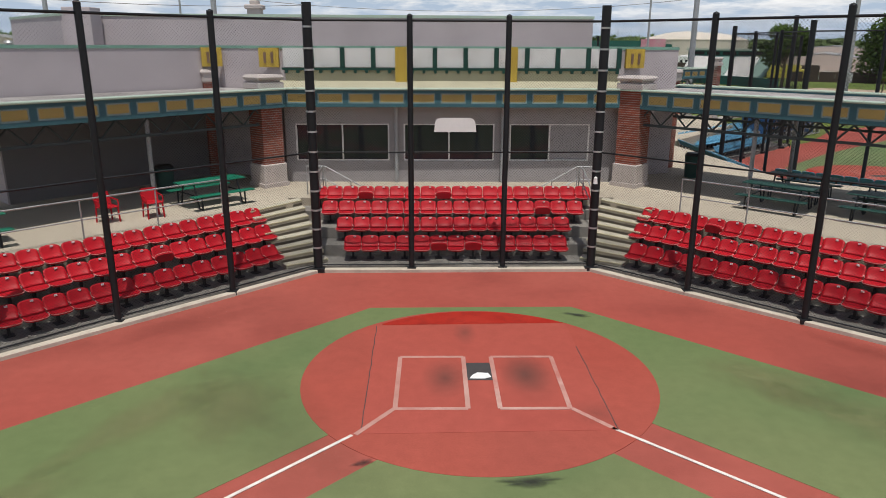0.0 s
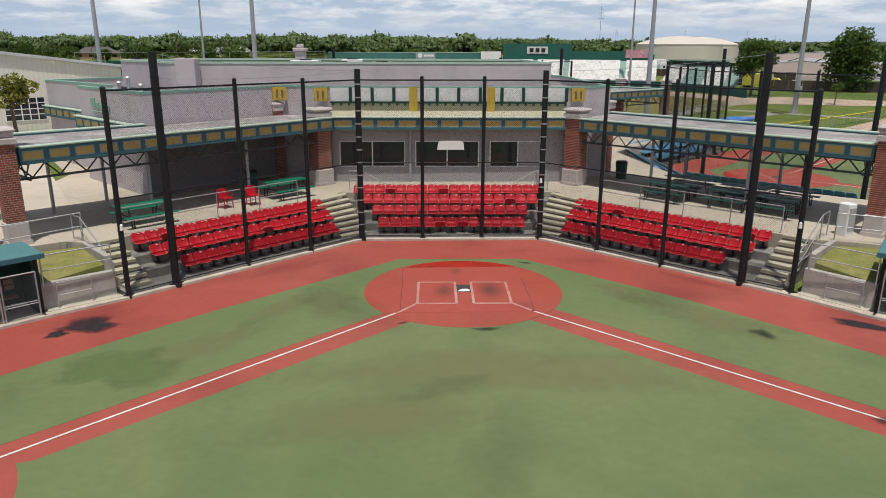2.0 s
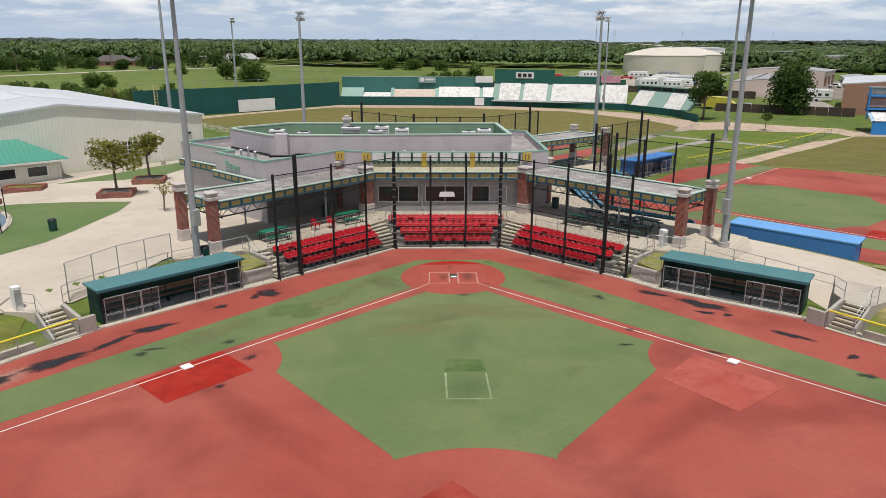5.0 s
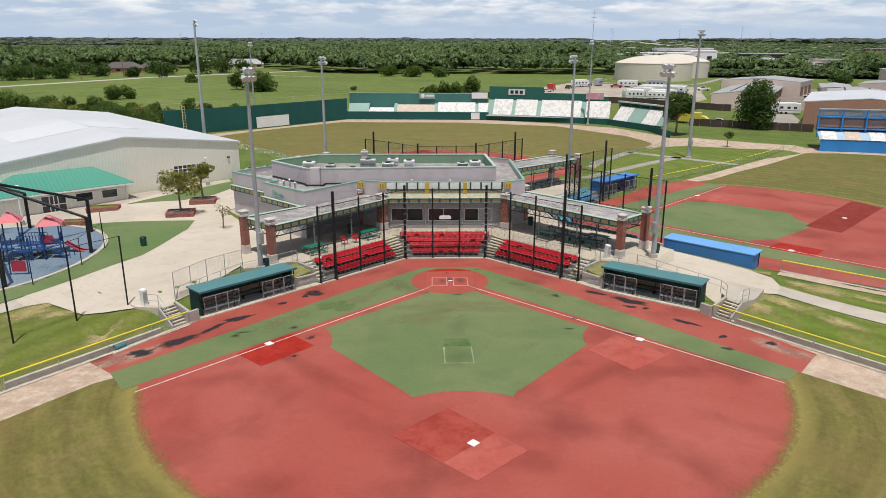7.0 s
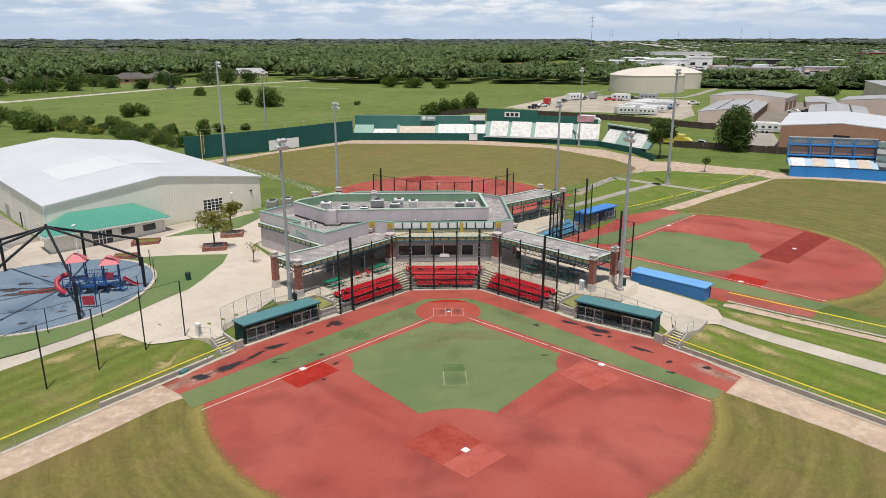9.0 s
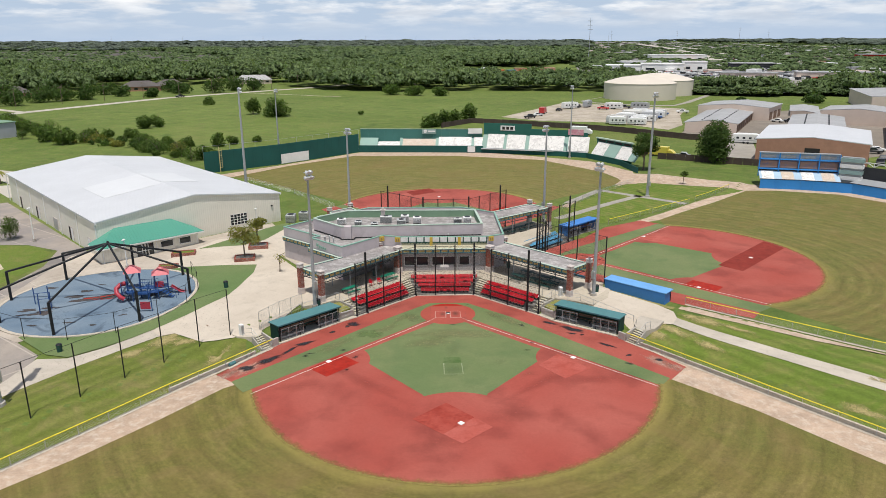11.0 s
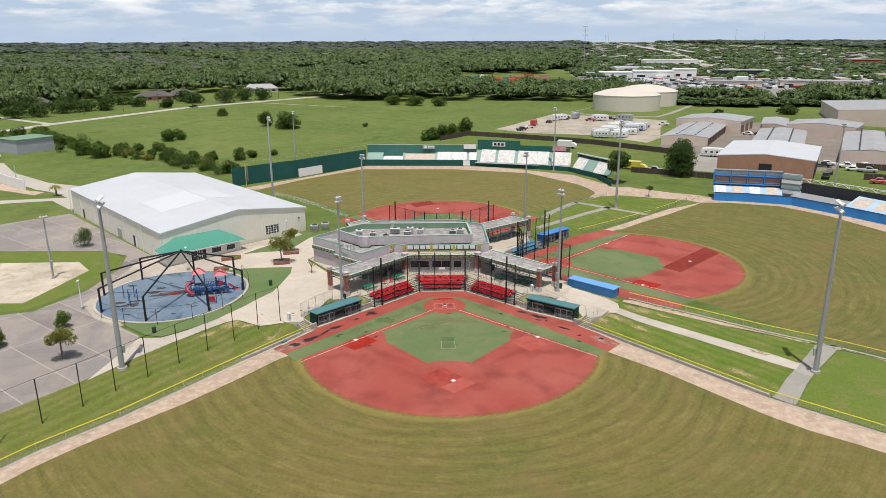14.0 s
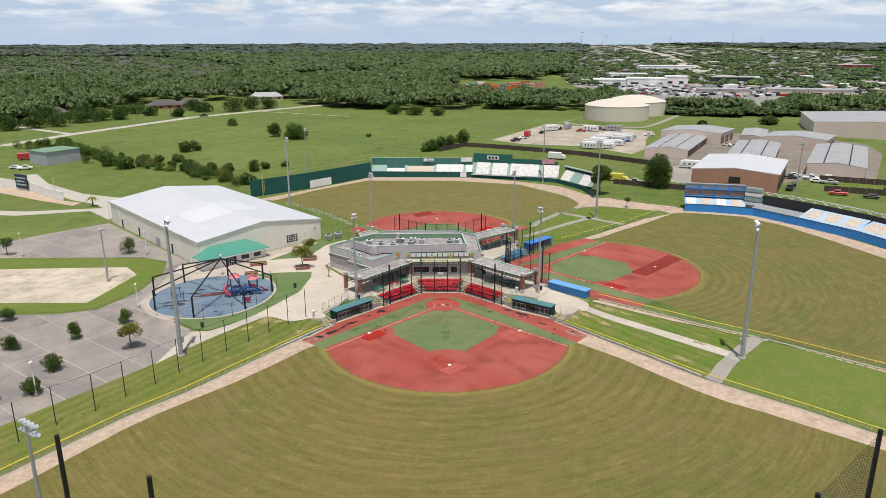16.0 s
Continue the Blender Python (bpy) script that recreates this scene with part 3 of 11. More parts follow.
# ---- mesh helpers ----
def bm_box(bm, x0, y0, z0, x1, y1, z1, m=None, bevel=0.0):
    """An axis box, optionally put through m and given small chamfers."""
    vs = [bm.verts.new((x, y, z)) for z in (z0, z1) for y in (y0, y1) for x in (x0, x1)]
    fs = [bm.faces.new([vs[i] for i in f]) for f in ((0, 2, 3, 1), (4, 5, 7, 6), (0, 1, 5, 4), (2, 6, 7, 3), (0, 4, 6, 2), (1, 3, 7, 5))]
    if bevel:
        es = {e for f in fs for e in f.edges}
        r = bmesh.ops.bevel(bm, geom=list(es), offset=bevel, segments=1, affect="EDGES", profile=0.5)
        vs = list({v for f in r["faces"] for v in f.verts})
    if m is not None:
        for v in vs:
            v.co = m @ v.co
    return vs


def bm_tube(bm, p0, p1, r0, r1=None, seg=8, caps=True):
    """A straight tapered tube between two points."""
    p0, p1 = Vector(p0), Vector(p1)
    r1 = r0 if r1 is None else r1
    d = (p1 - p0).normalized()
    a = d.orthogonal().normalized()
    b = d.cross(a)
    rings = []
    for p, r in ((p0, r0), (p1, r1)):
        rings.append([bm.verts.new(p + r * (math.cos(2 * math.pi * i / seg) * a + math.sin(2 * math.pi * i / seg) * b)) for i in range(seg)])
    for i in range(seg):
        j = (i + 1) % seg
        f = bm.faces.new((rings[0][i], rings[0][j], rings[1][j], rings[1][i]))
        f.smooth = seg > 5
    if caps:
        bm.faces.new([bm.verts.new(v.co) for v in rings[0][::-1]])
        bm.faces.new([bm.verts.new(v.co) for v in rings[1]])
    return rings


def bm_path(bm, pts, r, seg=6):
    """A bent tube through points, as joined straight pieces."""
    for a, b in zip(pts, pts[1:]):
        bm_tube(bm, a, b, r, r, seg)


def bm_sweep(bm, pts, r, seg=12):
    """One smooth bent tube through points."""
    rings = []
    side = None
    for i, p in enumerate(pts):
        d = (pts[min(i + 1, len(pts) - 1)] - pts[max(i - 1, 0)]).normalized()
        a = (side - d * side.dot(d)).normalized() if side else d.orthogonal().normalized()
        side = a
        b = d.cross(a)
        rings.append([bm.verts.new(p + r * (math.cos(2 * math.pi * j / seg) * a + math.sin(2 * math.pi * j / seg) * b)) for j in range(seg)])
    for q, w in zip(rings, rings[1:]):
        for j in range(seg):
            bm.faces.new((q[j], q[(j + 1) % seg], w[(j + 1) % seg], w[j])).smooth = True


def bm_prism(bm, poly, z0, z1, top=None, sides=True, bottom=True):
    """A solid over a plan polygon (counter-clockwise)."""
    if area2(poly) < 0:
        poly = poly[::-1]
    lo = [bm.verts.new((p[0], p[1], z0)) for p in poly]
    hi = [bm.verts.new((p[0], p[1], z1)) for p in poly]
    n = len(poly)
    if bottom:
        bm.faces.new(lo[::-1])
    bm.faces.new(hi)
    if sides:
        for i in range(n):
            j = (i + 1) % n
            bm.faces.new((lo[i], lo[j], hi[j], hi[i]))
    return hi


def area2(poly):
    return sum(a[0] * b[1] - b[0] * a[1] for a, b in zip(poly, poly[1:] + poly[:1]))


def bm_ball(bm, c, r, squash=1.0, sub=2):
    res = bmesh.ops.create_icosphere(bm, subdivisions=sub, radius=r)
    for v in res["verts"]:
        v.co = Vector((v.co.x, v.co.y, v.co.z * squash)) + Vector(c)
    for f in {f for v in res["verts"] for f in v.link_faces}:
        f.smooth = True


def obj(name, bm, material, parent=None, label="", category="", group="", kind=""):
    me = bpy.data.meshes.new(name)
    bm.normal_update()
    bm.to_mesh(me)
    bm.free()
    for m in material if isinstance(material, (list, tuple)) else [material]:
        me.materials.append(m)
    ob = new(name, me)
    if parent:
        ob.parent = parent
    return tagged(ob, label, category, group, kind)


def part(name, bm, material, parent, label=""):
    return obj(name, bm, material, parent, label)


def thing(name, label, category, group="", kind="", m=None):
    e = new(name)
    e.empty_display_size = 0.3
    if m is not None:
        e.matrix_world = m
    return tagged(e, label, category, group, kind)


def raw(name, verts, faces, material, parent=None, label="", category="", kind="", smooth=False, normals=None):
    """A mesh from arrays of corners and faces."""
    me = bpy.data.meshes.new(name)
    me.from_pydata([tuple(v) for v in verts], [], [tuple(f) for f in faces])
    me.materials.append(material)
    if smooth or normals:
        me.shade_smooth()
    if normals:
        me.normals_split_custom_set_from_vertices(normals)
    ob = new(name, me)
    if parent:
        ob.parent = parent
    return tagged(ob, label, category, "", kind)


def boxes(name, specs, material, parent, label="", bevel=0.0, m=None):
    bm = bmesh.new()
    for s in specs:
        bm_box(bm, *s, m=m, bevel=bevel)
    return part(name, bm, material, parent, label)


def along(p, q):
    """The frame of a wall from p to q in plan: x along it, y to its left, z up."""
    d = Vector((q[0] - p[0], q[1] - p[1], 0))
    a = math.degrees(math.atan2(d.y, d.x))
    return pose(p[0], p[1], p[2] if len(p) > 2 else 0, 0, 0, a), d.length


def arc(cx, cy, r, a0, a1, n=24):
    return [(cx + r * math.cos(radians(a0 + (a1 - a0) * i / n)), cy + r * math.sin(radians(a0 + (a1 - a0) * i / n))) for i in range(n + 1)]

# ---- terrain ----
FIELD_S = [(-58.2, -64.0), (-48.4, -49.2), (-42.2, -40.0), (-36.5, -33.4), (-30.2, -24.6), (-26.7, -19.6), (-21.4, -12.6), (-18.6, -8.4), (-12.7, -2.4), (-10.9, -0.8), (-4.05, 6.3),
           (3.5, 6.4), (10.75, -0.7), (12.3, -2.6), (18.65, -7.3), (20.6, -10.4), (27.5, -18.9), (36.9, -30.9), (38.8, -32.7), (47.2, -40.4), (52.5, -45.9), (75, -67.6), (75, -112), (-60, -112)]
FIELD_E = [(13.2, 12.6), (20.0, 8.0), (27.2, 1.6), (30.0, 1.6), (38.9, -6.2), (44.9, -11.5), (53.0, -17.7), (60.8, -24.9), (85, -47), (112, -20), (109, 30), (101, 58), (89, 74), (70.4, 76), (66, 69), (35.6, 46), (25, 41), (20.6, 36.5), (19.0, 33.4), (12.0, 26.0)]
FIELD_N = [(-10, 34), (-51, 87), (-62, 95), (-26, 131), (14, 130), (44, 116), (51, 100), (45, 82), (20, 43), (8, 34)]


def seg_dist(px, py, a, b):
    dx, dy = b[0] - a[0], b[1] - a[1]
    t = np.clip(((px - a[0]) * dx + (py - a[1]) * dy) / (dx * dx + dy * dy), 0, 1)
    return np.hypot(px - a[0] - t * dx, py - a[1] - t * dy)


def outside(px, py, poly):
    """Distance out of a polygon; 0 inside it."""
    ins = np.zeros(np.shape(px), bool)
    d = np.full(np.shape(px), 1e9)
    for a, b in zip(poly, poly[1:] + poly[:1]):
        d = np.minimum(d, seg_dist(px, py, a, b))
        if a[1] != b[1]:
            ins ^= ((a[1] > py) != (b[1] > py)) & (px < (b[0] - a[0]) * (py - a[1]) / (b[1] - a[1]) + a[0])
    return np.where(ins, 0, d)


def smooth(a, b, v):
    t = np.clip((v - a) / (b - a), 0, 1)
    return t * t * (3 - 2 * t)


def height(px, py):
    px, py = np.asarray(px, float), np.asarray(py, float)
    # the bank is steeper at the two flights of steps beside the dugouts
    w = 1 - smooth(1.2, 3.2, np.hypot(np.abs(px) - 22.0, py + 9.5))
    rise = np.minimum(np.minimum(smooth(2.1 - 1.5 * w, 5.2 - 2.2 * w, outside(px, py, FIELD_S)), smooth(0.6, 2.6, outside(px, py, FIELD_E))), smooth(2.2, 6.0, outside(px, py, FIELD_N)))
    r = np.hypot(px + 3, py - 20)
    level = 1.28 - 0.65 * smooth(27, 46, r) - 0.63 * smooth(55, 150, r)
    # level ground in the lawn between the two far fields
    rise = rise * smooth(15, 27, np.hypot(px - 40, py - 66))
    return level * rise + 14.0 * smooth(1900, 4700, r)


def hz(x, y):
    return float(height(x, y))


def spread(lo, hi, step, far):
    core = list(np.arange(lo, hi + 0.1, step))
    out, s, v = [], step, hi
    while v < far:
        s *= 1.5
        v += s
        out.append(min(v, far))
    back, s, v = [], step, lo
    while v > -far:
        s *= 1.5
        v -= s
        back.append(max(v, -far))
    return np.array(back[::-1] + core + out)


STEP = 1.0
gx, gy = spread(-110, 110, STEP, 4700), spread(-112, 140, STEP, 4700)
GX, GY = np.meshgrid(gx, gy)
GZ = height(GX, GY)
nx, ny = len(gx), len(gy)
idx = np.arange(nx * ny).reshape(ny, nx)
quads = np.stack([idx[:-1, :-1], idx[:-1, 1:], idx[1:, 1:], idx[1:, :-1]], -1).reshape(-1, 4)
raw("ground", np.stack([GX, GY, GZ], -1).reshape(-1, 3), quads, M_MEADOW, None, "open green meadow and lawn reaching the horizon", "ground", "structure", smooth=True)


def drape(name, poly, material, label, dz=0.03, category="ground", kind="structure"):
    """A sheet over a plan polygon that follows the terrain."""
    bm = bmesh.new()
    bm.faces.new([bm.verts.new((p[0], p[1], 0)) for p in (poly if area2(poly) > 0 else poly[::-1])])
    for axis, k in ((0, (1, 0, 0)), (1, (0, 1, 0))):
        lo, hi = min(p[axis] for p in poly), max(p[axis] for p in poly)
        base = (-110, -112)[axis]
        v = base + STEP * math.ceil((lo - base) / STEP)
        while v < hi and v < 140:
            bmesh.ops.bisect_plane(bm, geom=bm.verts[:] + bm.edges[:] + bm.faces[:], plane_co=[c * v for c in k], plane_no=k)
            v += STEP
    co = np.array([v.co[:] for v in bm.verts])
    zz = height(co[:, 0], co[:, 1])
    for v, z in zip(bm.verts, zz):
        v.co.z = z + dz
    for f in bm.faces:
        f.smooth = True
    return obj(name, bm, material, None, label, category, "", kind)


def flat(name, poly, z, material, label="", category="ground", kind="structure", parent=None):
    """A thin poured sheet, its edge 1 cm thick, in a level field."""
    bm = bmesh.new()
    bm_prism(bm, list(poly), z - 0.01, z, bottom=False)
    return obj(name, bm, material, parent, label, category if not parent else "", "", kind if not parent else "")


def strip(p, q, w):
    d = Vector((q[0] - p[0], q[1] - p[1])).normalized()
    n = Vector((-d.y, d.x)) * w / 2
    return [(p[0] + n.x, p[1] + n.y), (p[0] - n.x, p[1] - n.y), (q[0] - n.x, q[1] - n.y), (q[0] + n.x, q[1] + n.y)]


def blotch(rng, c, rx, ry, ang, n=22, rough=0.35):
    """An irregular worn patch in plan."""
    ph = [rng.uniform(0, 6.28) for _ in range(4)]
    out = []
    for i in range(n):
        a = 2 * math.pi * i / n
        k = 1 + rough * (0.5 * math.sin(2 * a + ph[0]) + 0.35 * math.sin(3 * a + ph[1]) + 0.3 * math.sin(5 * a + ph[2]) + 0.25 * math.sin(7 * a + ph[3]))
        x, y = rx * k * math.cos(a), ry * k * math.sin(a)
        out.append((c[0] + x * math.cos(ang) - y * math.sin(ang), c[1] + x * math.sin(ang) + y * math.cos(ang)))
    return out


# ---- the playing fields; each in its own frame: home plate at 0, second base towards -y ----
def put(m, pts):
    return [tuple((m @ Vector((p[0], p[1], 0)))[:2]) for p in pts]


def ball_field(tag, m, red_edge, z=0.0, near=True):
    where = {"south": "before the red seats", "east": "beside the blue dugouts", "north": "behind the clubhouse"}[tag]
    flat("infield_skin_" + tag, put(m, red_edge), z + 0.03, M_RED, "brick-red poured rubber infield " + where, "infield")
    # green outer strips
    flat("foul_turf_left_" + tag, put(m, [(-2.35, 3.45), (-7.8, -2.0), (-21.4, -17.2), (-19.75, -19.40), (-1.6, -1.25), (-1.0, 2.2), (-1.6, 3.1)]), z + 0.036, M_TURF, "faded green rubber turf strip beside the foul line", "turf")
    flat("foul_turf_right_" + tag, put(m, [(2.4, 3.5), (1.6, 3.1), (1.0, 2.2), (1.6, -0.75), (19.85, -19.0), (21.2, -17.5), (7.3, -1.2)]), z + 0.036, M_TURF, "faded green rubber turf strip beside the foul line", "turf")
    flat("turf_behind_plate_" + tag, put(m, [(-2.35, 3.45), (-2.35, 2.2), (2.4, 2.2), (2.4, 3.5)]), z + 0.0355, M_TURF, "faded green rubber turf behind the plate", "turf")
    # infield diamond with rounded cut-outs at the bases
    dia = [(0.0, -1.3), (-1.2, -2.4)]
    dia += [(-8.95, -10.15)] + arc(-12.9, -12.9, 4.55, 36, -8, 8) + [(-2.9, -20.2)]
    dia += arc(0.2, -25.8, 6.0, 119, 61, 10) + [(3.2, -20.2)]
    dia += arc(13.0, -12.9, 4.2, 188, 142, 8) + [(9.1, -10.0), (1.5, -2.4)]
    flat("infield_turf_" + tag, put(m, dia), z + 0.036, M_TURF, "worn green rubber infield diamond", "turf")
    flat("home_circle_" + tag, put(m, arc(-0.03, -0.08, 3.3, 0, 355, 71)), z + 0.041, M_CIRCLE, "worn red rubber circle round home plate", "infield")
    flat("home_mat_" + tag, put(m, [(-2.12, 2.3), (-2.04, -2.2), (2.12, -2.1), (2.07, 2.4)]), z + 0.046, M_HOMEMAT if near else M_CIRCLE, "square seamed red rubber mat at home plate", "mat")
    cres = [(x, 2.42 + 0.03 * x) for x in np.linspace(2.0, -1.95, 9)] + arc(0.05, -0.05, 3.22, 130, 50, 12)
    flat("home_patch_" + tag, put(m, cres), z + 0.046, M_MATRED, "bright red crescent patch behind home plate", "mat")
    # dry grass creeping over the rim of the rubber
    a = np.radians(np.linspace(195, 347, 121))
    co = np.concatenate([np.stack([0.4 + r * np.cos(a), -14.1 + r * np.sin(a)], -1) for r in (19.35, 19.75, 20.25)])
    vs = [(*p, z + 0.0385) for p in put(m, co)]
    rim = raw("grass_rim_" + tag, vs, [(i, i + 1, i + 122, i + 121) for k in (0, 121) for i in range(k, k + 120)], M_STAINGRASS, None, "dry grass creeping over the edge of the rubber", "grass", "structure")
    at = rim.data.attributes.new("thick", "FLOAT", "POINT")
    at.data.foreach_set("value", [0.0] * 121 + [0.3] * 121 + [1.0] * 121)
    # chalk lines
    for nm, p, q in (("left", (-2.17, -2.23), (-18.91, -19.69)), ("right", (2.04, -2.04), (19.55, -19.13))):
        flat("foul_line_%s_%s" % (nm, tag), put(m, strip(p, q, 0.058)), z + 0.046, M_LINE, "white painted foul line", "line")
    for nm, q in (("left", [(-2.12, -2.22), (-1.55, -1.4)]), ("right", [(2.04, -2.04), (1.5, -1.4)])):
        flat("faded_line_%s_%s" % (nm, tag), put(m, strip(q[0], q[1], 0.09)), z + 0.05, M_LINEOLD, "worn foul line by the plate", "line")
    for nm, x0, x1 in (("left", -1.53, -0.28), ("right", 0.27, 1.47)):
        bm = bmesh.new()
        for a, b in (((x0, 0.68), (x1, 0.68)), ((x0, -1.4), (x1, -1.4)), ((x0, 0.68), (x0, -1.4)), ((x1, 0.68), (x1, -1.4))):
            bm_prism(bm, put(m, strip(a, b, 0.085)), z + 0.045, z + 0.052 + 0.0006 * (a[0] == b[0]), bottom=False)
        obj("batter_box_%s_%s" % (nm, tag), bm, M_LINEOLD, None, "worn white batter's box outline", "line", "", "structure")
    flat("plate_pad_" + tag, put(m, [(-0.28, 0.40), (-0.26, -0.34), (0.24, -0.34), (0.22, 0.40)]), z + 0.052, M_SCUFF, "black rubber pad under home plate", "mat")
    if near:
        bm = bmesh.new()
        bm_prism(bm, put(m, [(-0.14, -0.14), (-0.04, -0.04), (0.16, -0.06), (0.21, -0.22), (0.08, -0.29), (-0.20, -0.28)]), z + 0.05, z + 0.06)
        obj("home_plate", bm, M_WHITE, None, "worn white home plate on a black pad", "home plate")
        # open seams along two sides of the mat
        wob = random.Random(8)
        for nm, a, b in (("west", (-2.12, 2.3), (-2.04, -2.2)), ("east", (2.08, 1.2), (2.12, -2.1))):
            pa, pb = Vector(a), Vector(b)
            left = [pa.lerp(pb, i / 14) + Vector((wob.uniform(-0.009, 0.009), 0)) for i in range(15)]
            poly = [(v.x - 0.007, v.y) for v in left] + [(v.x + 0.008, v.y) for v in left[::-1]]
            flat("mat_seam_" + nm, put(m, poly), z + 0.0475, M_SCUFF, "open dark seam beside the plate mat", "seam")
    # base mats and bases
    for nm, poly, mm in (("first", [(-14.34, -14.5), (-11.46, -11.3), (-9.46, -13.3), (-12.33, -16.36)], M_MATRED),
                         ("third", [(8.8, -14.3), (11.2, -11.8), (13.9, -15.2), (11.0, -17.3)], M_MATPALE),
                         ("second", [(-3.7, -24.6), (-0.7, -21.8), (3.2, -26.1), (0.5, -28.6)], M_MATPALE),
                         ("second_worn", [(-3.7, -24.6), (-0.7, -21.8), (1.7, -24.45), (-1.1, -27.15)], M_MATWORN)):
        if not near and "second" in nm:
            continue
        flat("%s_base_mat_%s" % (nm, tag), put(m, poly), z + 0.042 + 0.004 * ("worn" in nm), mm, "red rubber mat under a base", "mat")
    for x, y in ((-12.55, -13.02), (12.67, -12.70), (0.51, -25.45)):
        bm = bmesh.new()
        c = m @ Vector((x, y, 0))
        bm_box(bm, -0.24, -0.24, 0.0, 0.24, 0.24, 0.07, m=Matrix.Translation((c.x, c.y, z + 0.046)) @ pose(0, 0, 0, 0, 0, 45 + math.degrees(m.to_euler().z)), bevel=0.02)
        obj("base", bm, M_WHITE, None, "white rubber base on a red mat", "base", "bases of the field")
    if not near:
        return
    # pitcher's box
    flat("pitcher_mat_" + tag, put(m, [(-0.8, -13.55), (-0.75, -12.3), (1.0, -12.3), (1.05, -13.55)]), z + 0.042, M_TURFDK, "darker green mat at the pitcher's box", "mat")
    bm = bmesh.new()
    for a, b in (((-0.77, -13.7), (-0.75, -16.1)), ((1.05, -13.7), (1.11, -16.1)), ((-0.75, -16.1), (1.11, -16.1))):
        bm_prism(bm, put(m, strip(a, b, 0.09)), z + 0.033, z + 0.041 + 0.0006 * (a[0] == b[0]), bottom=False)
    obj("pitcher_box_" + tag, bm, M_LINEGRN, None, "worn white pitcher's box lines", "line", "", "structure")


edge_rng = random.Random(31)
# the rubber ends in a ragged rim where grass grows over it
RED_S = [(0.4 + r * math.cos(a), -14.1 + r * math.sin(a)) for a, r in ((radians(194 + 154 * i / 260), 20.0 + 0.04 * math.sin(i * 0.37) + edge_rng.uniform(-0.03, 0.03)) for i in range(261))] + [(21.2, -17.8), (23.6, -15.1), (18.75, -7.55), (12.35, -2.75), (10.75, -0.8), (3.5, 6.32), (-4.05, 6.2), (-10.9, -0.9), (-12.75, -2.55), (-18.65, -8.6), (-23.3, -15.7), (-21.4, -17.2)]
HOME_E = pose(20.6, 20.95, 0, 0, 0, 89.3)
HOME_N = pose(0.2, 40.0, 0, 0, 0, 180)
ball_field("south", pose(0, 0, 0), RED_S)
ball_field("east", HOME_E, RED_S, near=False)
ball_field("north", HOME_N, RED_S, near=False)

flat("dark_band_east", [(39.8, 17.8), (52.0, 30.0), (53.6, 26.2), (42.2, 14.9)], 0.047, M_REDDK, "darker red rubber band across second base", "mat")
flat("dark_band_north", [(-7.4, 70.8), (-2.4, 74.5), (-0.8, 70.6), (-5.7, 67.1)], 0.047, M_REDDK, "darker red rubber band across second base", "mat")
# black worn patches in the red border


def stain(rng, c, rx, ry, ang, z, material, label):
    """A patch of dirt in plan, thick in the middle and fading at its rim."""
    rim, inner = blotch(rng, c, rx * 1.25, ry * 1.25, ang, 22, 0.36), None
    inner = [(c[0] + (p[0] - c[0]) * 0.5, c[1] + (p[1] - c[1]) * 0.5) for p in rim]
    n = len(rim)
    vs = [(*p, z if z < 1 else hz(*p) + z - 1) for p in [tuple(c)] + inner + rim]
    fs = [(0, 1 + i, 1 + (i + 1) % n) for i in range(n)] + [(1 + i, 1 + n + i, 1 + n + (i + 1) % n, 1 + (i + 1) % n) for i in range(n)]
    ob = raw("worn_patch", vs, fs, material, None, label, "worn patch", "structure")
    at = ob.data.attributes.new("thick", "FLOAT", "POINT")
    at.data.foreach_set("value", [1.0] + [0.6] * n + [0.0] * n)
    return ob


rng = random.Random(5)
for c, rx, ry, a in (((-11.1, -3.1), 0.75, 0.62, 0.58), ((-11.7, -3.8), 0.33, 0.22, 1.2), ((-13.2, -5.3), 0.40, 0.28, 0.2), ((-15.8, -8.4), 1.05, 0.42, 0.75), ((-17.1, -10.1), 1.3, 0.24, 1.0), ((-18.8, -12.4), 1.7, 0.45, 0.8), ((-20.6, -14.3), 0.8, 0.55, 0.6),
                     ((11.7, -3.3), 0.85, 0.35, -0.63), ((14.0, -5.2), 1.3, 0.6, -0.66), ((13.7, -6.4), 0.45, 0.26, -0.43), ((14.8, -6.8), 0.30, 0.24, -0.36), ((16.9, -9.6), 0.95, 0.30, -0.75), ((18.6, -12.2), 0.38, 0.22, 0.26), ((21.4, -13.4), 0.45, 0.28, -0.53)):
    stain(rng, c, rx, ry, a, 0.036, M_STAINBLACK, "black underlay showing through worn red rubber")
for c, rx, ry, a in (((-15.2, -11.6), 0.40, 0.24, 0.49), ((-11.4, -10.2), 0.42, 0.24, 0.54), ((-14.8, -11.0), 0.6, 0.18, 0.3), ((-9.9, -12.0), 0.33, 0.30, 0.76), ((-10.5, -14.9), 0.24, 0.18, 0.33), ((8.4, -3.9), 0.34, 0.34, -0.13), ((8.9, -8.8), 0.30, 0.2, -0.2), ((8.2, -10.7), 0.42, 0.18, -0.07), ((18.1, -14.2), 0.45, 0.32, -0.13), ((12.2, -11.6), 0.45, 0.22, -0.5), ((0.5, -3.5), 0.5, 0.12, 0.09), ((-1.9, -3.0), 0.18, 0.1, 0.13), ((2.45, 2.95), 0.35, 0.1, -0.3)):
    stain(rng, c, rx, ry, a, 0.0475, M_STAINSCUFF, "dark scuffed mark on the rubber")
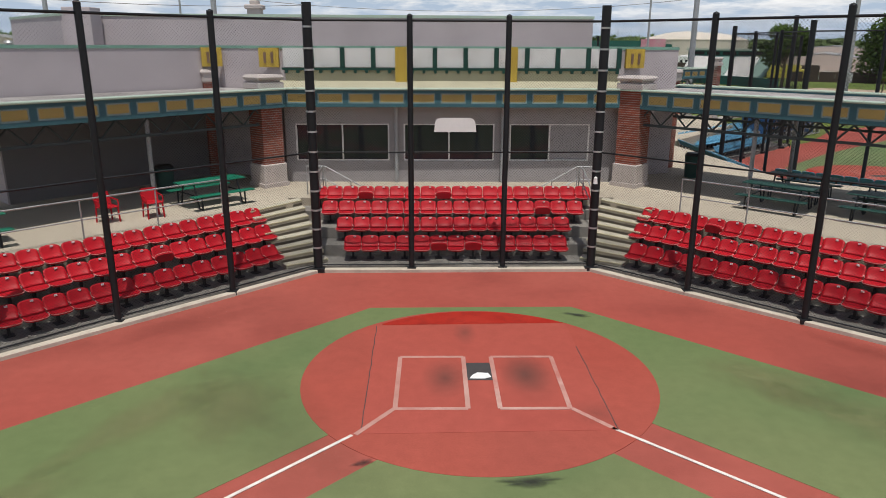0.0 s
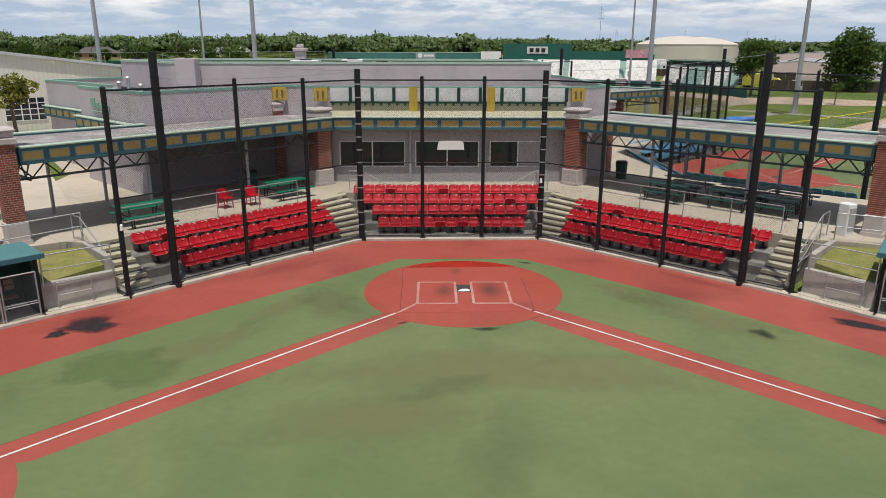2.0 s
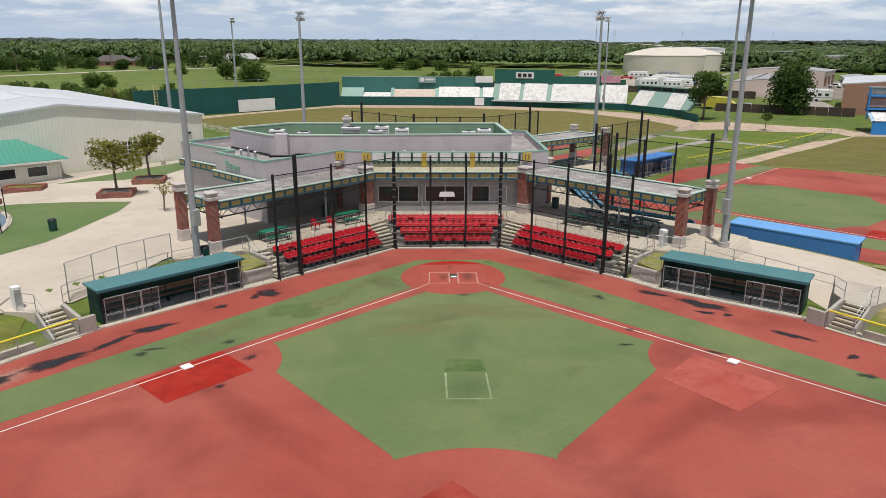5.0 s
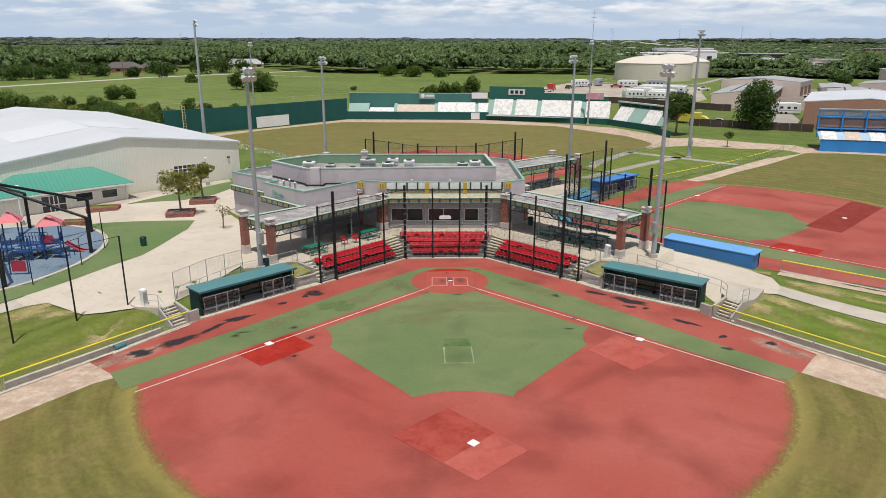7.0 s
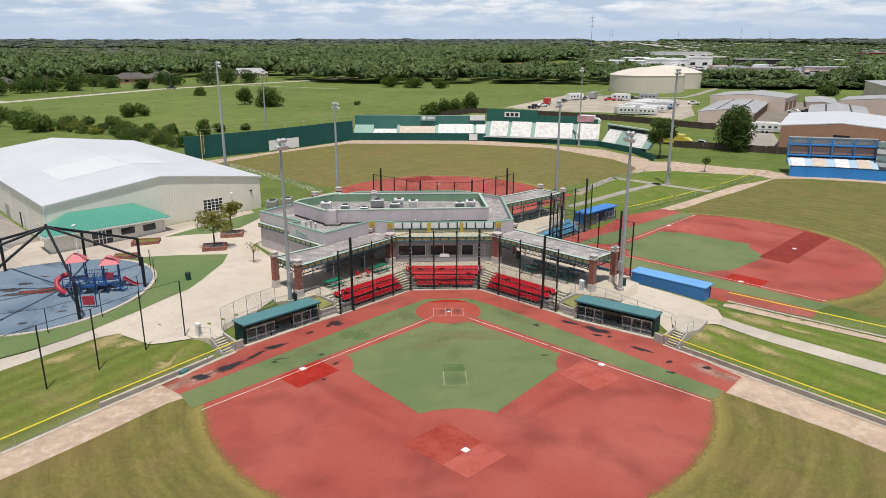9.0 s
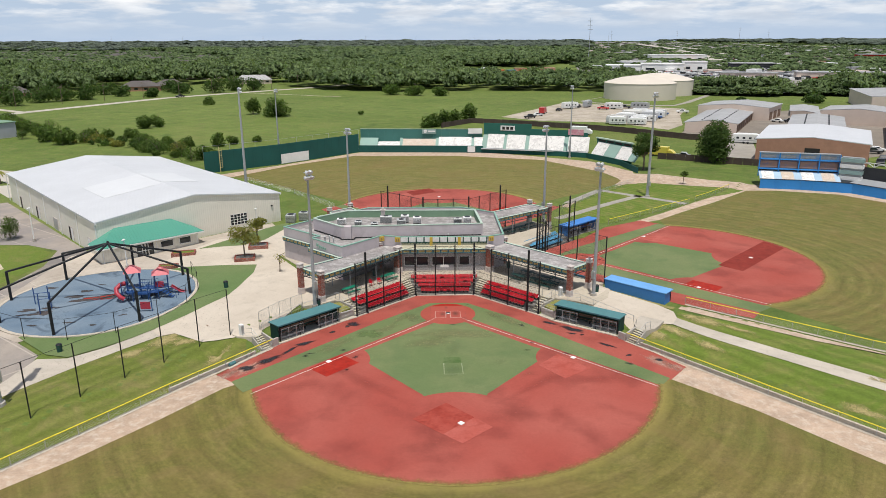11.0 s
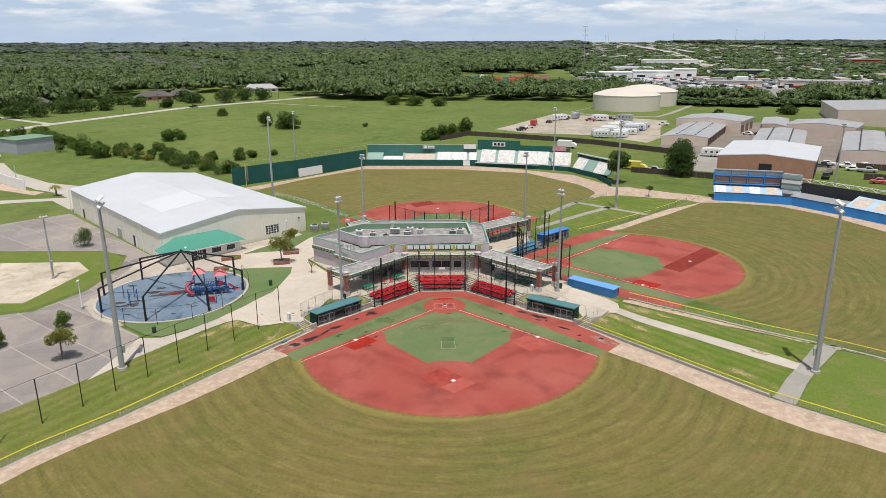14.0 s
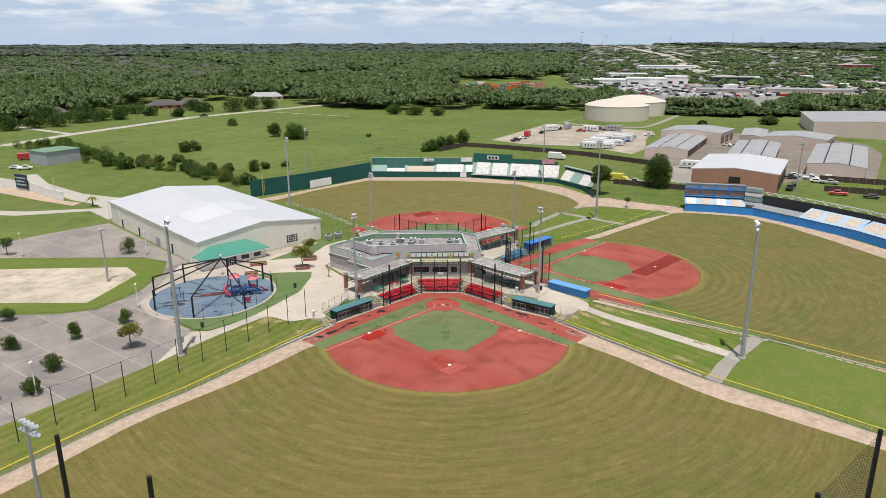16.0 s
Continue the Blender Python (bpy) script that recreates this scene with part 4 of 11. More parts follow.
for c, rx, ry, a in (((5.0, -13.5), 0.6, 0.65, 0.0), ((0.2, -15.2), 1.3, 1.3, 0.0), ((-3.5, -1.8), 1.1, 2.2, 0.5), ((7.5, -16.2), 0.9, 0.5, 0.6), ((0.3, -10.2), 0.9, 1.6, 0.0)):
    stain(rng, c, rx, ry, a, 0.0415, M_STAINGREEN, "dull dark patch in the green rubber turf")
stain(rng, (-8.9, -6.0), 1.35, 1.15, 0.35, 0.041, M_STAINFRESH, "newer green patch let into the faded turf")
for c, rx, ry, a in (((-7.3, -4.6), 1.6, 0.8, 0.9), ((-5.7, -1.7), 1.6, 0.5, 0.9), ((-12.4, -8.9), 2.2, 0.9, 0.8), ((7.2, -2.6), 2.4, 0.9, -0.7), ((5.4, -0.4), 1.4, 0.6, -0.7), ((0.6, -6.2), 4.2, 1.5, 0.0), ((-2.2, -8.5), 2.2, 1.4, 0.3), ((-4.4, -1.2), 0.8, 1.2, 0.7)):
    stain(rng, c, rx, ry, a, 0.0395, M_STAINPALE, "bleached pale patch in the green rubber turf")
for c, rx, ry, a in (((-9.0, -17.0), 5.5, 0.9, -0.72), ((9.6, -17.2), 5.5, 0.9, 0.72), ((14.5, -17.4), 2.5, 1.2, 0.3), ((-14.8, -18.2), 2.0, 1.0, 0.2), ((-1.5, -28.5), 3.4, 1.3, 0.3), ((5.0, -24.0), 3.0, 1.2, 0.4), ((-11.5, -2.6), 1.6, 0.7, 0.7), ((-6.3, 2.5), 1.5, 0.5, 0.8), ((-9.9, -11.6), 0.7, 0.5, 0.2), ((8.4, -2.0 + 2.6), 1.3, 0.4, -0.8)):
    stain(rng, c, rx, ry, a, 0.0375, M_STAINRED, "broad darker patch in the red rubber")

for c, rx, ry, a in (((-20.9, -14.6), 1.9, 1.0, 0.9), ((-22.3, -15.9), 1.3, 0.7, 0.9), ((21.4, -14.0), 1.9, 0.8, -0.9), ((22.5, -15.0), 1.0, 0.7, -0.9)):
    stain(rng, c, rx, ry, a, 0.0345, M_STAINSAND, "pale clay trodden onto the red rubber")

for c, rx, ry, a in (((24.6, -7.6), 1.9, 1.0, -0.8), ((22.6, -8.6), 1.2, 0.8, -0.9), ((27.3, -11.4), 1.6, 0.6, -0.8), ((29.4, -5.2), 1.9, 1.0, -0.7), ((32.0, -7.2), 1.6, 0.6, -0.7), ((28.0, -3.9), 1.1, 0.7, -0.6), ((-30.6, -8.9), 2.2, 1.1, 0.9), ((-33.0, -12.0), 1.8, 0.8, 0.9), ((-28.4, -9.6), 1.2, 0.8, 0.5), ((-24.2, -12.0), 1.6, 0.6, 0.9), ((40.5, -19.8), 1.6, 0.5, -0.8), ((36.0, -24.6), 1.8, 0.6, -0.8)):
    stain(rng, c, rx, ry, a, 1.075, M_STAINDRY, "dry straw-coloured patch in the mown grass")

# outfields and tracks
flat("outfield_south", [(-57, -67.8), (-47.4, -53.0), (-41.3, -42.4), (-38.3, -38.4), (-34.6, -34.3), (-30.5, -29.8), (-26.0, -23.9), (-22.0, -18.3), (-20.0, -17.0), (20.5, -16.5), (21.5, -17.3), (27.0, -23.4), (31.4, -29.4), (35.0, -34.2), (38.0, -37.4), (41.6, -40.2), (49.8, -47.5), (74, -70), (70, -111), (-58, -111)], 0.012, M_OUTFIELD,
     "olive-brown mown outfield grass with curved mowing rings", "outfield")
flat("warning_track_west", [(-57.5, -68.2), (-47.2, -53.2), (-41.1, -42.7), (-38.1, -38.7), (-34.4, -34.6), (-30.3, -30.1), (-25.8, -24.2), (-21.8, -18.5), (-20.6, -17.6), (-23.4, -15.6), (-21.5, -12.8), (-26.8, -19.7), (-30.3, -24.7), (-36.6, -33.5), (-42.3, -40.1), (-48.5, -49.3), (-58.3, -64.1)], 0.02, M_TRACK,
     "pale clay warning track along the fence", "warning track")
flat("warning_track_east", [(20.8, -17.2), (26.8, -23.7), (31.2, -29.7), (34.8, -34.5), (37.8, -37.7), (41.4, -40.5), (49.6, -47.8), (73, -70), (75, -67.8), (52.5, -46.1), (47.2, -40.6), (38.8, -32.9), (36.9, -31.1), (27.4, -19.1), (21.0, -11.0), (23.6, -15.2)], 0.02, M_TRACK, "pale clay warning track along the fence", "warning track")
flat("outfield_east", [(38, 2.6), (39.5, 1.4), (45, -6), (52.6, -15.6), (60.2, -22.8), (84, -44), (106, -18), (99, 26), (95.3, 40), (90.5, 55), (84, 65), (72.7, 69.2), (66.5, 69.6), (54.7, 58.1), (45.9, 50.5), (39.5, 45.4)], 0.012, M_OUTFIELD_R, "mown outfield grass with curved mowing rings", "outfield")
flat("warning_track_far_east", [(106, -18), (99, 26), (95.3, 40), (90.5, 55), (84, 65), (72.7, 69.4), (66.5, 69.8), (54.7, 58.3), (45.9, 50.7), (39.5, 44.6), (32.8, 41.2), (35.6, 44.4), (41.9, 50.0), (49.8, 57.5), (56.4, 63.5), (64.3, 70.3), (72.0, 74.0), (86.5, 68.4), (94.3, 56.2), (99.2, 45.8), (104.4, 30), (111, -16)], 0.02, M_TRACK,
     "pale clay warning track before the blue wall", "warning track")
flat("outfield_north", [(-18.0, 59.8), (-43.9, 85.5), (-49.8, 89.9), (-39.1, 105.2), (-23.8, 120.8), (5.7, 119.7), (28.2, 111.9), (40.2, 93.7), (43.4, 80.2), (18.8, 58.4)], 0.012, M_OUTFIELD_B, "mown outfield grass behind the clubhouse", "outfield")
flat("warning_track_north", [(-49.8, 89.9), (-39.1, 105.2), (-23.8, 120.8), (5.7, 119.7), (28.2, 111.9), (40.2, 93.7), (43.4, 80.2), (23.6, 56.3), (25.1, 54.8), (45.3, 78.7), (48.2, 93.4), (41.2, 108.7), (25.5, 119.2), (13.1, 125.9), (-23.0, 127.2), (-39.6, 108.0), (-55.8, 90.9)], 0.02, M_TRACK,
     "pale clay warning track before the green wall", "warning track")

# lawns, plaza, paths, car park
drape("plaza", [(-17.5, 0.5), (-19.0, -3.0), (-21.8, -7.0), (-23.2, -9.0), (-26.4, -9.8), (-30.2, -7.3), (-31.6, -7.9), (-33.0, -6.4), (-31.4, -2.6), (-29.8, 3.0), (-28.4, 9), (-28.2, 14.6), (-37.5, 14.6), (-41, 18.6), (-36.0, 30.2), (-29.5, 30.2), (-26.2, 35.8), (-22.5, 40), (-18, 36), (-24.5, 20), (-19.5, 12), (-14, 3)], M_CONC,
      "pale broom-finished concrete plaza", 0.08, "pavement")
drape("playground_path", [(-30.2, -6.2), (-33.0, -6.0), (-36.5, -10.4), (-39.2, -12.9), (-42.2, -13.0), (-43.5, -25.5), (-40.5, -19.8), (-37.1, -14.5), (-34.1, -10.5), (-31.8, -8.0), (-30.2, -7.3)], M_WALK, "pale concrete path beside the playground", 0.042, "path")
drape("playground_turf", [(-26.6, 15.9), (-26.2, 12.4), (-26.5, 9.6), (-26.8, 6.3), (-27.3, 3.4), (-28.9, 0.6), (-30.4, -2.2), (-32.2, -5.0), (-34.4, -7.9), (-36.5, -10.2), (-39.2, -12.7), (-41.8, -12.0), (-47.1, -7.5), (-43, -4), (-36, 1), (-34, 9), (-38.5, 15.0), (-36.3, 15.6)], M_LAWNTURF, "dull green artificial turf round the playground", 0.093, "turf")
drape("paving_by_hall", [(-34.0, 14.3), (-36.4, 22.1), (-37.6, 24.7), (-33.1, 31.2), (-28.6, 37.9), (-29.7, 40.2), (-51.0, 22.1), (-54.0, 25.1), (-56.1, 22.8), (-55.8, 9.1), (-56.0, 0.3), (-51.5, -5.7), (-46.5, -8.8), (-43.4, -5.0), (-36.2, 2.7)], M_CONCWEST, "stained pale concrete between hall and playground", 0.036, "pavement")
drape("turf_by_hall", [(-37.6, 24.7), (-34.4, 25.4), (-31.3, 25.7), (-28.4, 28.6), (-26.6, 35), (-26.5, 40), (-28.6, 37.9), (-33.1, 31.2)], M_LAWNTURF, "dull green artificial turf strip beside the hall", 0.093, "turf")
drape("parking_lot", [(-42.5, -12.1), (-46.5, -8.8), (-51.5, -5.7), (-56.0, 0.3), (-55.8, 9.1), (-53.2, 14.9), (-54.0, 24.6), (-87.7, 61.6), (-97.1, 53.3), (-111.0, 37.3), (-113.3, 31.0), (-66.1, 29.4), (-59.7, 26.0), (-57.7, 18.0), (-58.3, 6.7), (-62.2, -2.5), (-68.9, -4.6), (-114.4, -3.4), (-116.1, -57.5), (-68.0, -58.3), (-46.9, -32.8), (-41.0, -22.4)], M_LOT,
      "stained grey concrete car park with pale joints", 0.025, "car park")
drape("gravel_yard", [(-111.5, 22.1), (-66.9, 22.3), (-62.8, 17.1), (-65.6, 1.0), (-112.1, 2.6)], M_SAND, "bare pale gravel lot ringed with grass", 0.045, "gravel")
drape("island_lawn", [(-113.3, 30.2), (-65.7, 28.7), (-60.2, 25.2), (-58.6, 17.5), (-59.2, 7.3), (-62.9, -1.6), (-69.0, -3.6), (-114.3, -2.4)], M_GRASS, "bright mown grass round the gravel lot", 0.035, "lawn")
drape("bank_lawn_west", [(-21.9, -8.6), (-21.5, -12.4), (-26.9, -19.5), (-30.4, -24.5), (-36.7, -33.3), (-42.4, -39.9), (-48.6, -49.1), (-58.4, -63.9), (-66, -57), (-55.5, -41.0), (-47.9, -30.8), (-44.4, -26.1), (-40.6, -20.0), (-37.2, -14.7), (-34.2, -10.7), (-31.9, -8.2), (-30.3, -7.6), (-26.4, -9.9), (-23.4, -9.2)], M_LAWNBANK, "striped mown grass bank behind the fence", 0.03, "lawn")
drape("lawn_east", [(21.2, -9.6), (27.6, -18.6), (33.2, -25.6), (37.2, -30.6), (37.9, -29.6), (42.5, -24.9), (40.6, -22.9), (35.9, -17.8), (33.4, -15.1), (30.7, -12.3), (27.8, -9.3), (25.1, -6.3), (22.9, -6.2), (21.7, -7.6)], M_LAWN, "striped mown grass between fence and path", 0.03, "lawn")
drape("lawn_east_far", [(26.9, -2.4), (32.9, -5.8), (38.9, -10.8), (44.8, -14.6), (50.3, -16.4), (44.0, -23.2), (41.8, -20.4), (36.9, -15.4), (34.3, -12.8), (31.5, -9.8), (28.5, -6.9), (26.2, -4.4)], M_LAWN, "striped mown grass between path and fence", 0.03, "lawn")
drape("lawn_corner", [(39.2, -32.4), (47.4, -40.0), (52.7, -45.5), (75, -66.8), (86, -48), (63.6, -29.4), (53.0, -18.6), (52.0, -18.4), (44.7, -25.9)], M_GRASS, "bright green mown grass corner", 0.03, "lawn")
drape("apron_east", [(16.6, -1.4), (19.5, -2.4), (20.6, -6.1), (21.7, -7.3), (22.9, -6.1), (25.1, -6.2), (26.2, -4.4), (26.4, -2.6), (25.2, -0.7), (22.3, 2.2), (19.2, 5.2), (18.4, 5.6), (18.2, 2)], M_CONC, "pale concrete apron between the dugouts", 0.075, "path")
drape("dugout_bank", [(27.1, 1.9), (20.6, 7.9), (18.9, 5.4), (22.2, 2.0), (25.1, -0.9), (26.6, -1.9), (28.0, 0.6)], M_GRASSDRY, "dry sloping grass strip behind the blue dugout", 0.05, "lawn")
drape("path_east", [(25.1, -6.2), (27.8, -9.3), (30.7, -12.3), (33.4, -15.1), (35.9, -17.8), (40.6, -22.9), (42.6, -24.9), (44.1, -23.2), (41.8, -20.4), (36.9, -15.4), (34.3, -12.8), (31.5, -9.8), (28.5, -6.9), (26.2, -4.4)], M_WALK, "stained pale concrete path between the two fields", 0.075, "path")
drape("path_cross", [(37.2, -30.5), (38.8, -32.5), (44.6, -25.7), (52.2, -18.0), (53.0, -17.0), (50.5, -15.9), (44.0, -23.2), (42.5, -24.9)], M_PATH, "grey concrete cross path by the light pole", 0.06, "path")
drape("fence_walk", [(27.3, -1.6), (29.6, 1.4), (38.7, -6.6), (44.7, -11.9), (52.8, -18.1), (60.6, -25.3), (85, -47.5), (84, -48.5), (63.4, -29.2), (53.2, -18.3), (50.5, -16.1), (44.9, -14.3), (39.0, -10.5), (33.0, -5.5)], M_TRACK, "pale clay strip between lawn and fence", 0.045, "path")
drape("lawn_north", [(22.2, 43.1), (23.7, 52.5), (30.0, 65.5), (35.5, 72.0), (42.6, 77.8), (48.5, 78.4), (53.6, 75.8), (62.6, 70.8), (49.9, 58.8), (39.4, 49.9), (29.7, 42.6)], M_LAWN, "mown grass between two fields", 0.03, "lawn")
drape("gravel_track", [(42.3, 97.3), (43.9, 89.2), (47.8, 90.6), (50.5, 90.0), (54.5, 85.8), (58.7, 82.4), (62.2, 79.4), (67.0, 77.0), (73.4, 75.2), (72.5, 70.6), (64.2, 69.7), (62.6, 71.2), (53.6, 76.3), (48.5, 78.8), (42.6, 78.3), (39.2, 76.4), (42.2, 81.8)], M_TRACK, "pale gravel track between two fields", 0.034, "path")
for p, q in (((21.2, 46.2), (34.2, 58.6)), ((34.2, 58.6), (41.9, 65.3)), ((41.2, 65.0), (49.0, 57.4)), ((34.6, 71.3), (41.6, 64.6)), ((25.4, 58.8), (34.8, 71.3))):
    drape("lawn_path", strip(p, q, 1.7), M_PATH, "narrow pale concrete path across the lawn", 0.042, "path")

# ---- grandstand ----
CON = 1.35
CL, CR, EL, ER = Vector((-4.05, 6.28)), Vector((3.5, 6.38)), Vector((-10.9, -0.8)), Vector((10.75, -0.7))
UL, UR = (EL - CL).normalized(), (ER - CR).normalized()
NL, NR, NC = Vector((UL.y, -UL.x)), Vector((-UR.y, UR.x)), Vector((0, 1))
WING = (EL - CL).length
ROW_Z = (0.18, 0.49, 0.805, 1.10)
ROW_D = (0.0, 0.97, 1.77, 2.57)


def mitre(c, side, d):
    return c + Vector((side * 0.414 * d, d))


def ring(d0, d1, wings=WING, centre=True):
    """The plan of a terrace between two depths behind the kerb, bent at both corners."""
    lo = [CL + UL * wings + NL * d0, mitre(CL, -1, d0), mitre(CR, 1, d0), CR + UR * wings + NR * d0]
    hi = [CL + UL * wings + NL * d1, mitre(CL, -1, d1), mitre(CR, 1, d1), CR + UR * wings + NR * d1]
    return [tuple(p) for p in lo + hi[::-1]]


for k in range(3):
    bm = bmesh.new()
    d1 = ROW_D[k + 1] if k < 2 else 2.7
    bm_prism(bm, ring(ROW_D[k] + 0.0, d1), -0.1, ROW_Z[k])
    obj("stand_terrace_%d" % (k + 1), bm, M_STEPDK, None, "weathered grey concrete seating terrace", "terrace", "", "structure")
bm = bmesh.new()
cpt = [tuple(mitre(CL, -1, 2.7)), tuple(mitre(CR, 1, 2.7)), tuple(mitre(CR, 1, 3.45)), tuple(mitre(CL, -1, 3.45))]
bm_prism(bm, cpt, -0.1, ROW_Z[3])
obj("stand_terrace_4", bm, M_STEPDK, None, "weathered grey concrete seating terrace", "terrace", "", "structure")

# concourse slab round the clubhouse, open over the centre terrace
wl0, wr0 = CL + UL * WING + NL * 2.7, CR + UR * WING + NR * 2.7
conc = [tuple(wl0), tuple(mitre(CL, -1, 2.7)), tuple(mitre(CL, -1, 3.45)), tuple(mitre(CR, 1, 3.45)), tuple(mitre(CR, 1, 2.7)), tuple(wr0), (13.4, 1.2), (15.6, 0.2), (17.2, -1.0), (19.6, 1.4), (20.6, 4.4), (19.4, 6.1), (20.3, 6.6), (12.0, 13.2), (10.8, 22.8), (17.6, 31.3), (17.6, 35),
        (18.5, 36), (15, 40), (8, 33), (-14, 33), (-18, 36), (-24.2, 20.3), (-20.0, 14.2), (-19.6, 9.5), (-19.5, 5.6), (-20.5, 4.2), (-17.3, -0.6), (-15.5, 0.0), (-13.8, 1.3)]
bm = bmesh.new()
bm_prism(bm, conc, -0.2, CON)
obj("concourse", bm, M_CONCRSE, None, "sandy pale concrete concourse round the clubhouse", "pavement", "", "structure")
# kerb of the backstop, carried on along the dugouts
bm = bmesh.new()
line = [(-22.4, -14.4), (-18.6, -8.45), (-12.72, -2.45), (EL.x, EL.y), (CL.x, CL.y), (CR.x, CR.y), (ER.x, ER.y), (12.35, -2.65), (18.68, -7.35), (22.6, -12.6)]
for p, q in zip(line, line[1:]):
    M, L = along(p, q)
    bm_box(bm, -0.05, -0.17, -0.05, L + 0.05, 0.17, 0.13, m=M, bevel=0.02)
obj("kerb", bm, M_KERB, None, "pale concrete kerb along the backstop and dugouts", "kerb", "", "structure")


def steps(name, corner_lo, corner_hi, n, z0, z1, label):
    """Concrete steps between two edge lines, each (bottom, top) in plan."""
    e = thing(name, label, "steps", "", "structure")
    bm, bn, br = bmesh.new(), bmesh.new(), bmesh.new()
    a0, a1 = Vector(corner_lo[0]), Vector(corner_lo[1])
    b0, b1 = Vector(corner_hi[0]), Vector(corner_hi[1])
    for i in range(n):
        f0, f1 = i / n, (i + 1) / n
        z = z0 + (z1 - z0) * (i + 1) / n
        bm_prism(bm, [tuple(a0.lerp(a1, f0)), tuple(b0.lerp(b1, f0)), tuple(b0.lerp(b1, f1)), tuple(a0.lerp(a1, f1))], -0.05, z)
        d = (a1 - a0).normalized() * 0.06
        p, q = a0.lerp(a1, f0) - d * 0.2, b0.lerp(b1, f0) - d * 0.2
        bm_prism(bn, [tuple(p), tuple(q), tuple(q + d), tuple(p + d)], z - 0.02, z + 0.006)
        # thin dark strip low on each front, the riser's shade as colour
        p, q = a0.lerp(a1, f0) - d * 0.08, b0.lerp(b1, f0) - d * 0.08
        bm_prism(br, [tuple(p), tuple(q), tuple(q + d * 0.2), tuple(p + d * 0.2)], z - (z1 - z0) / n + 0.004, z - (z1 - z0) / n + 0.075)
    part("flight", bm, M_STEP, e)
    part("riser", br, M_RISER, e, "dark strips on the step fronts, their shade put into the colour")
    part("nosing", bn, M_NOSING, e, "faded yellow step edges")
    return e


# corner aisles between centre and wings, outer aisles at the wing ends
for side, c, u, n in ((-1, CL, UL, NL), (1, CR, UR, NR)):
    a0, a1 = c + Vector((-side * 0.25, 0.35)), mitre(c, side, 3.42) + Vector((-side * 0.35, 0))
    b0, b1 = c + u * 0.75 + n * 0.35, c + u * 0.35 + n * 2.85
    steps("aisle_steps_%s" % ("west" if side < 0 else "east"), (a0, a1), (b0, b1), 8, 0.12, CON + 0.012, "pale concrete aisle steps with yellow edges")
    a0, a1 = c + u * 8.85 + n * 0.4, c + u * 8.85 + n * 2.95
    b0, b1 = c + u * (WING - 0.12) + n * 0.4, c + u * (WING - 0.12) + n * 2.95
    steps("end_steps_%s" % ("west" if side < 0 else "east"), (a0, a1), (b0, b1), 7, 0.12, CON + 0.012, "pale concrete end steps with yellow edges")


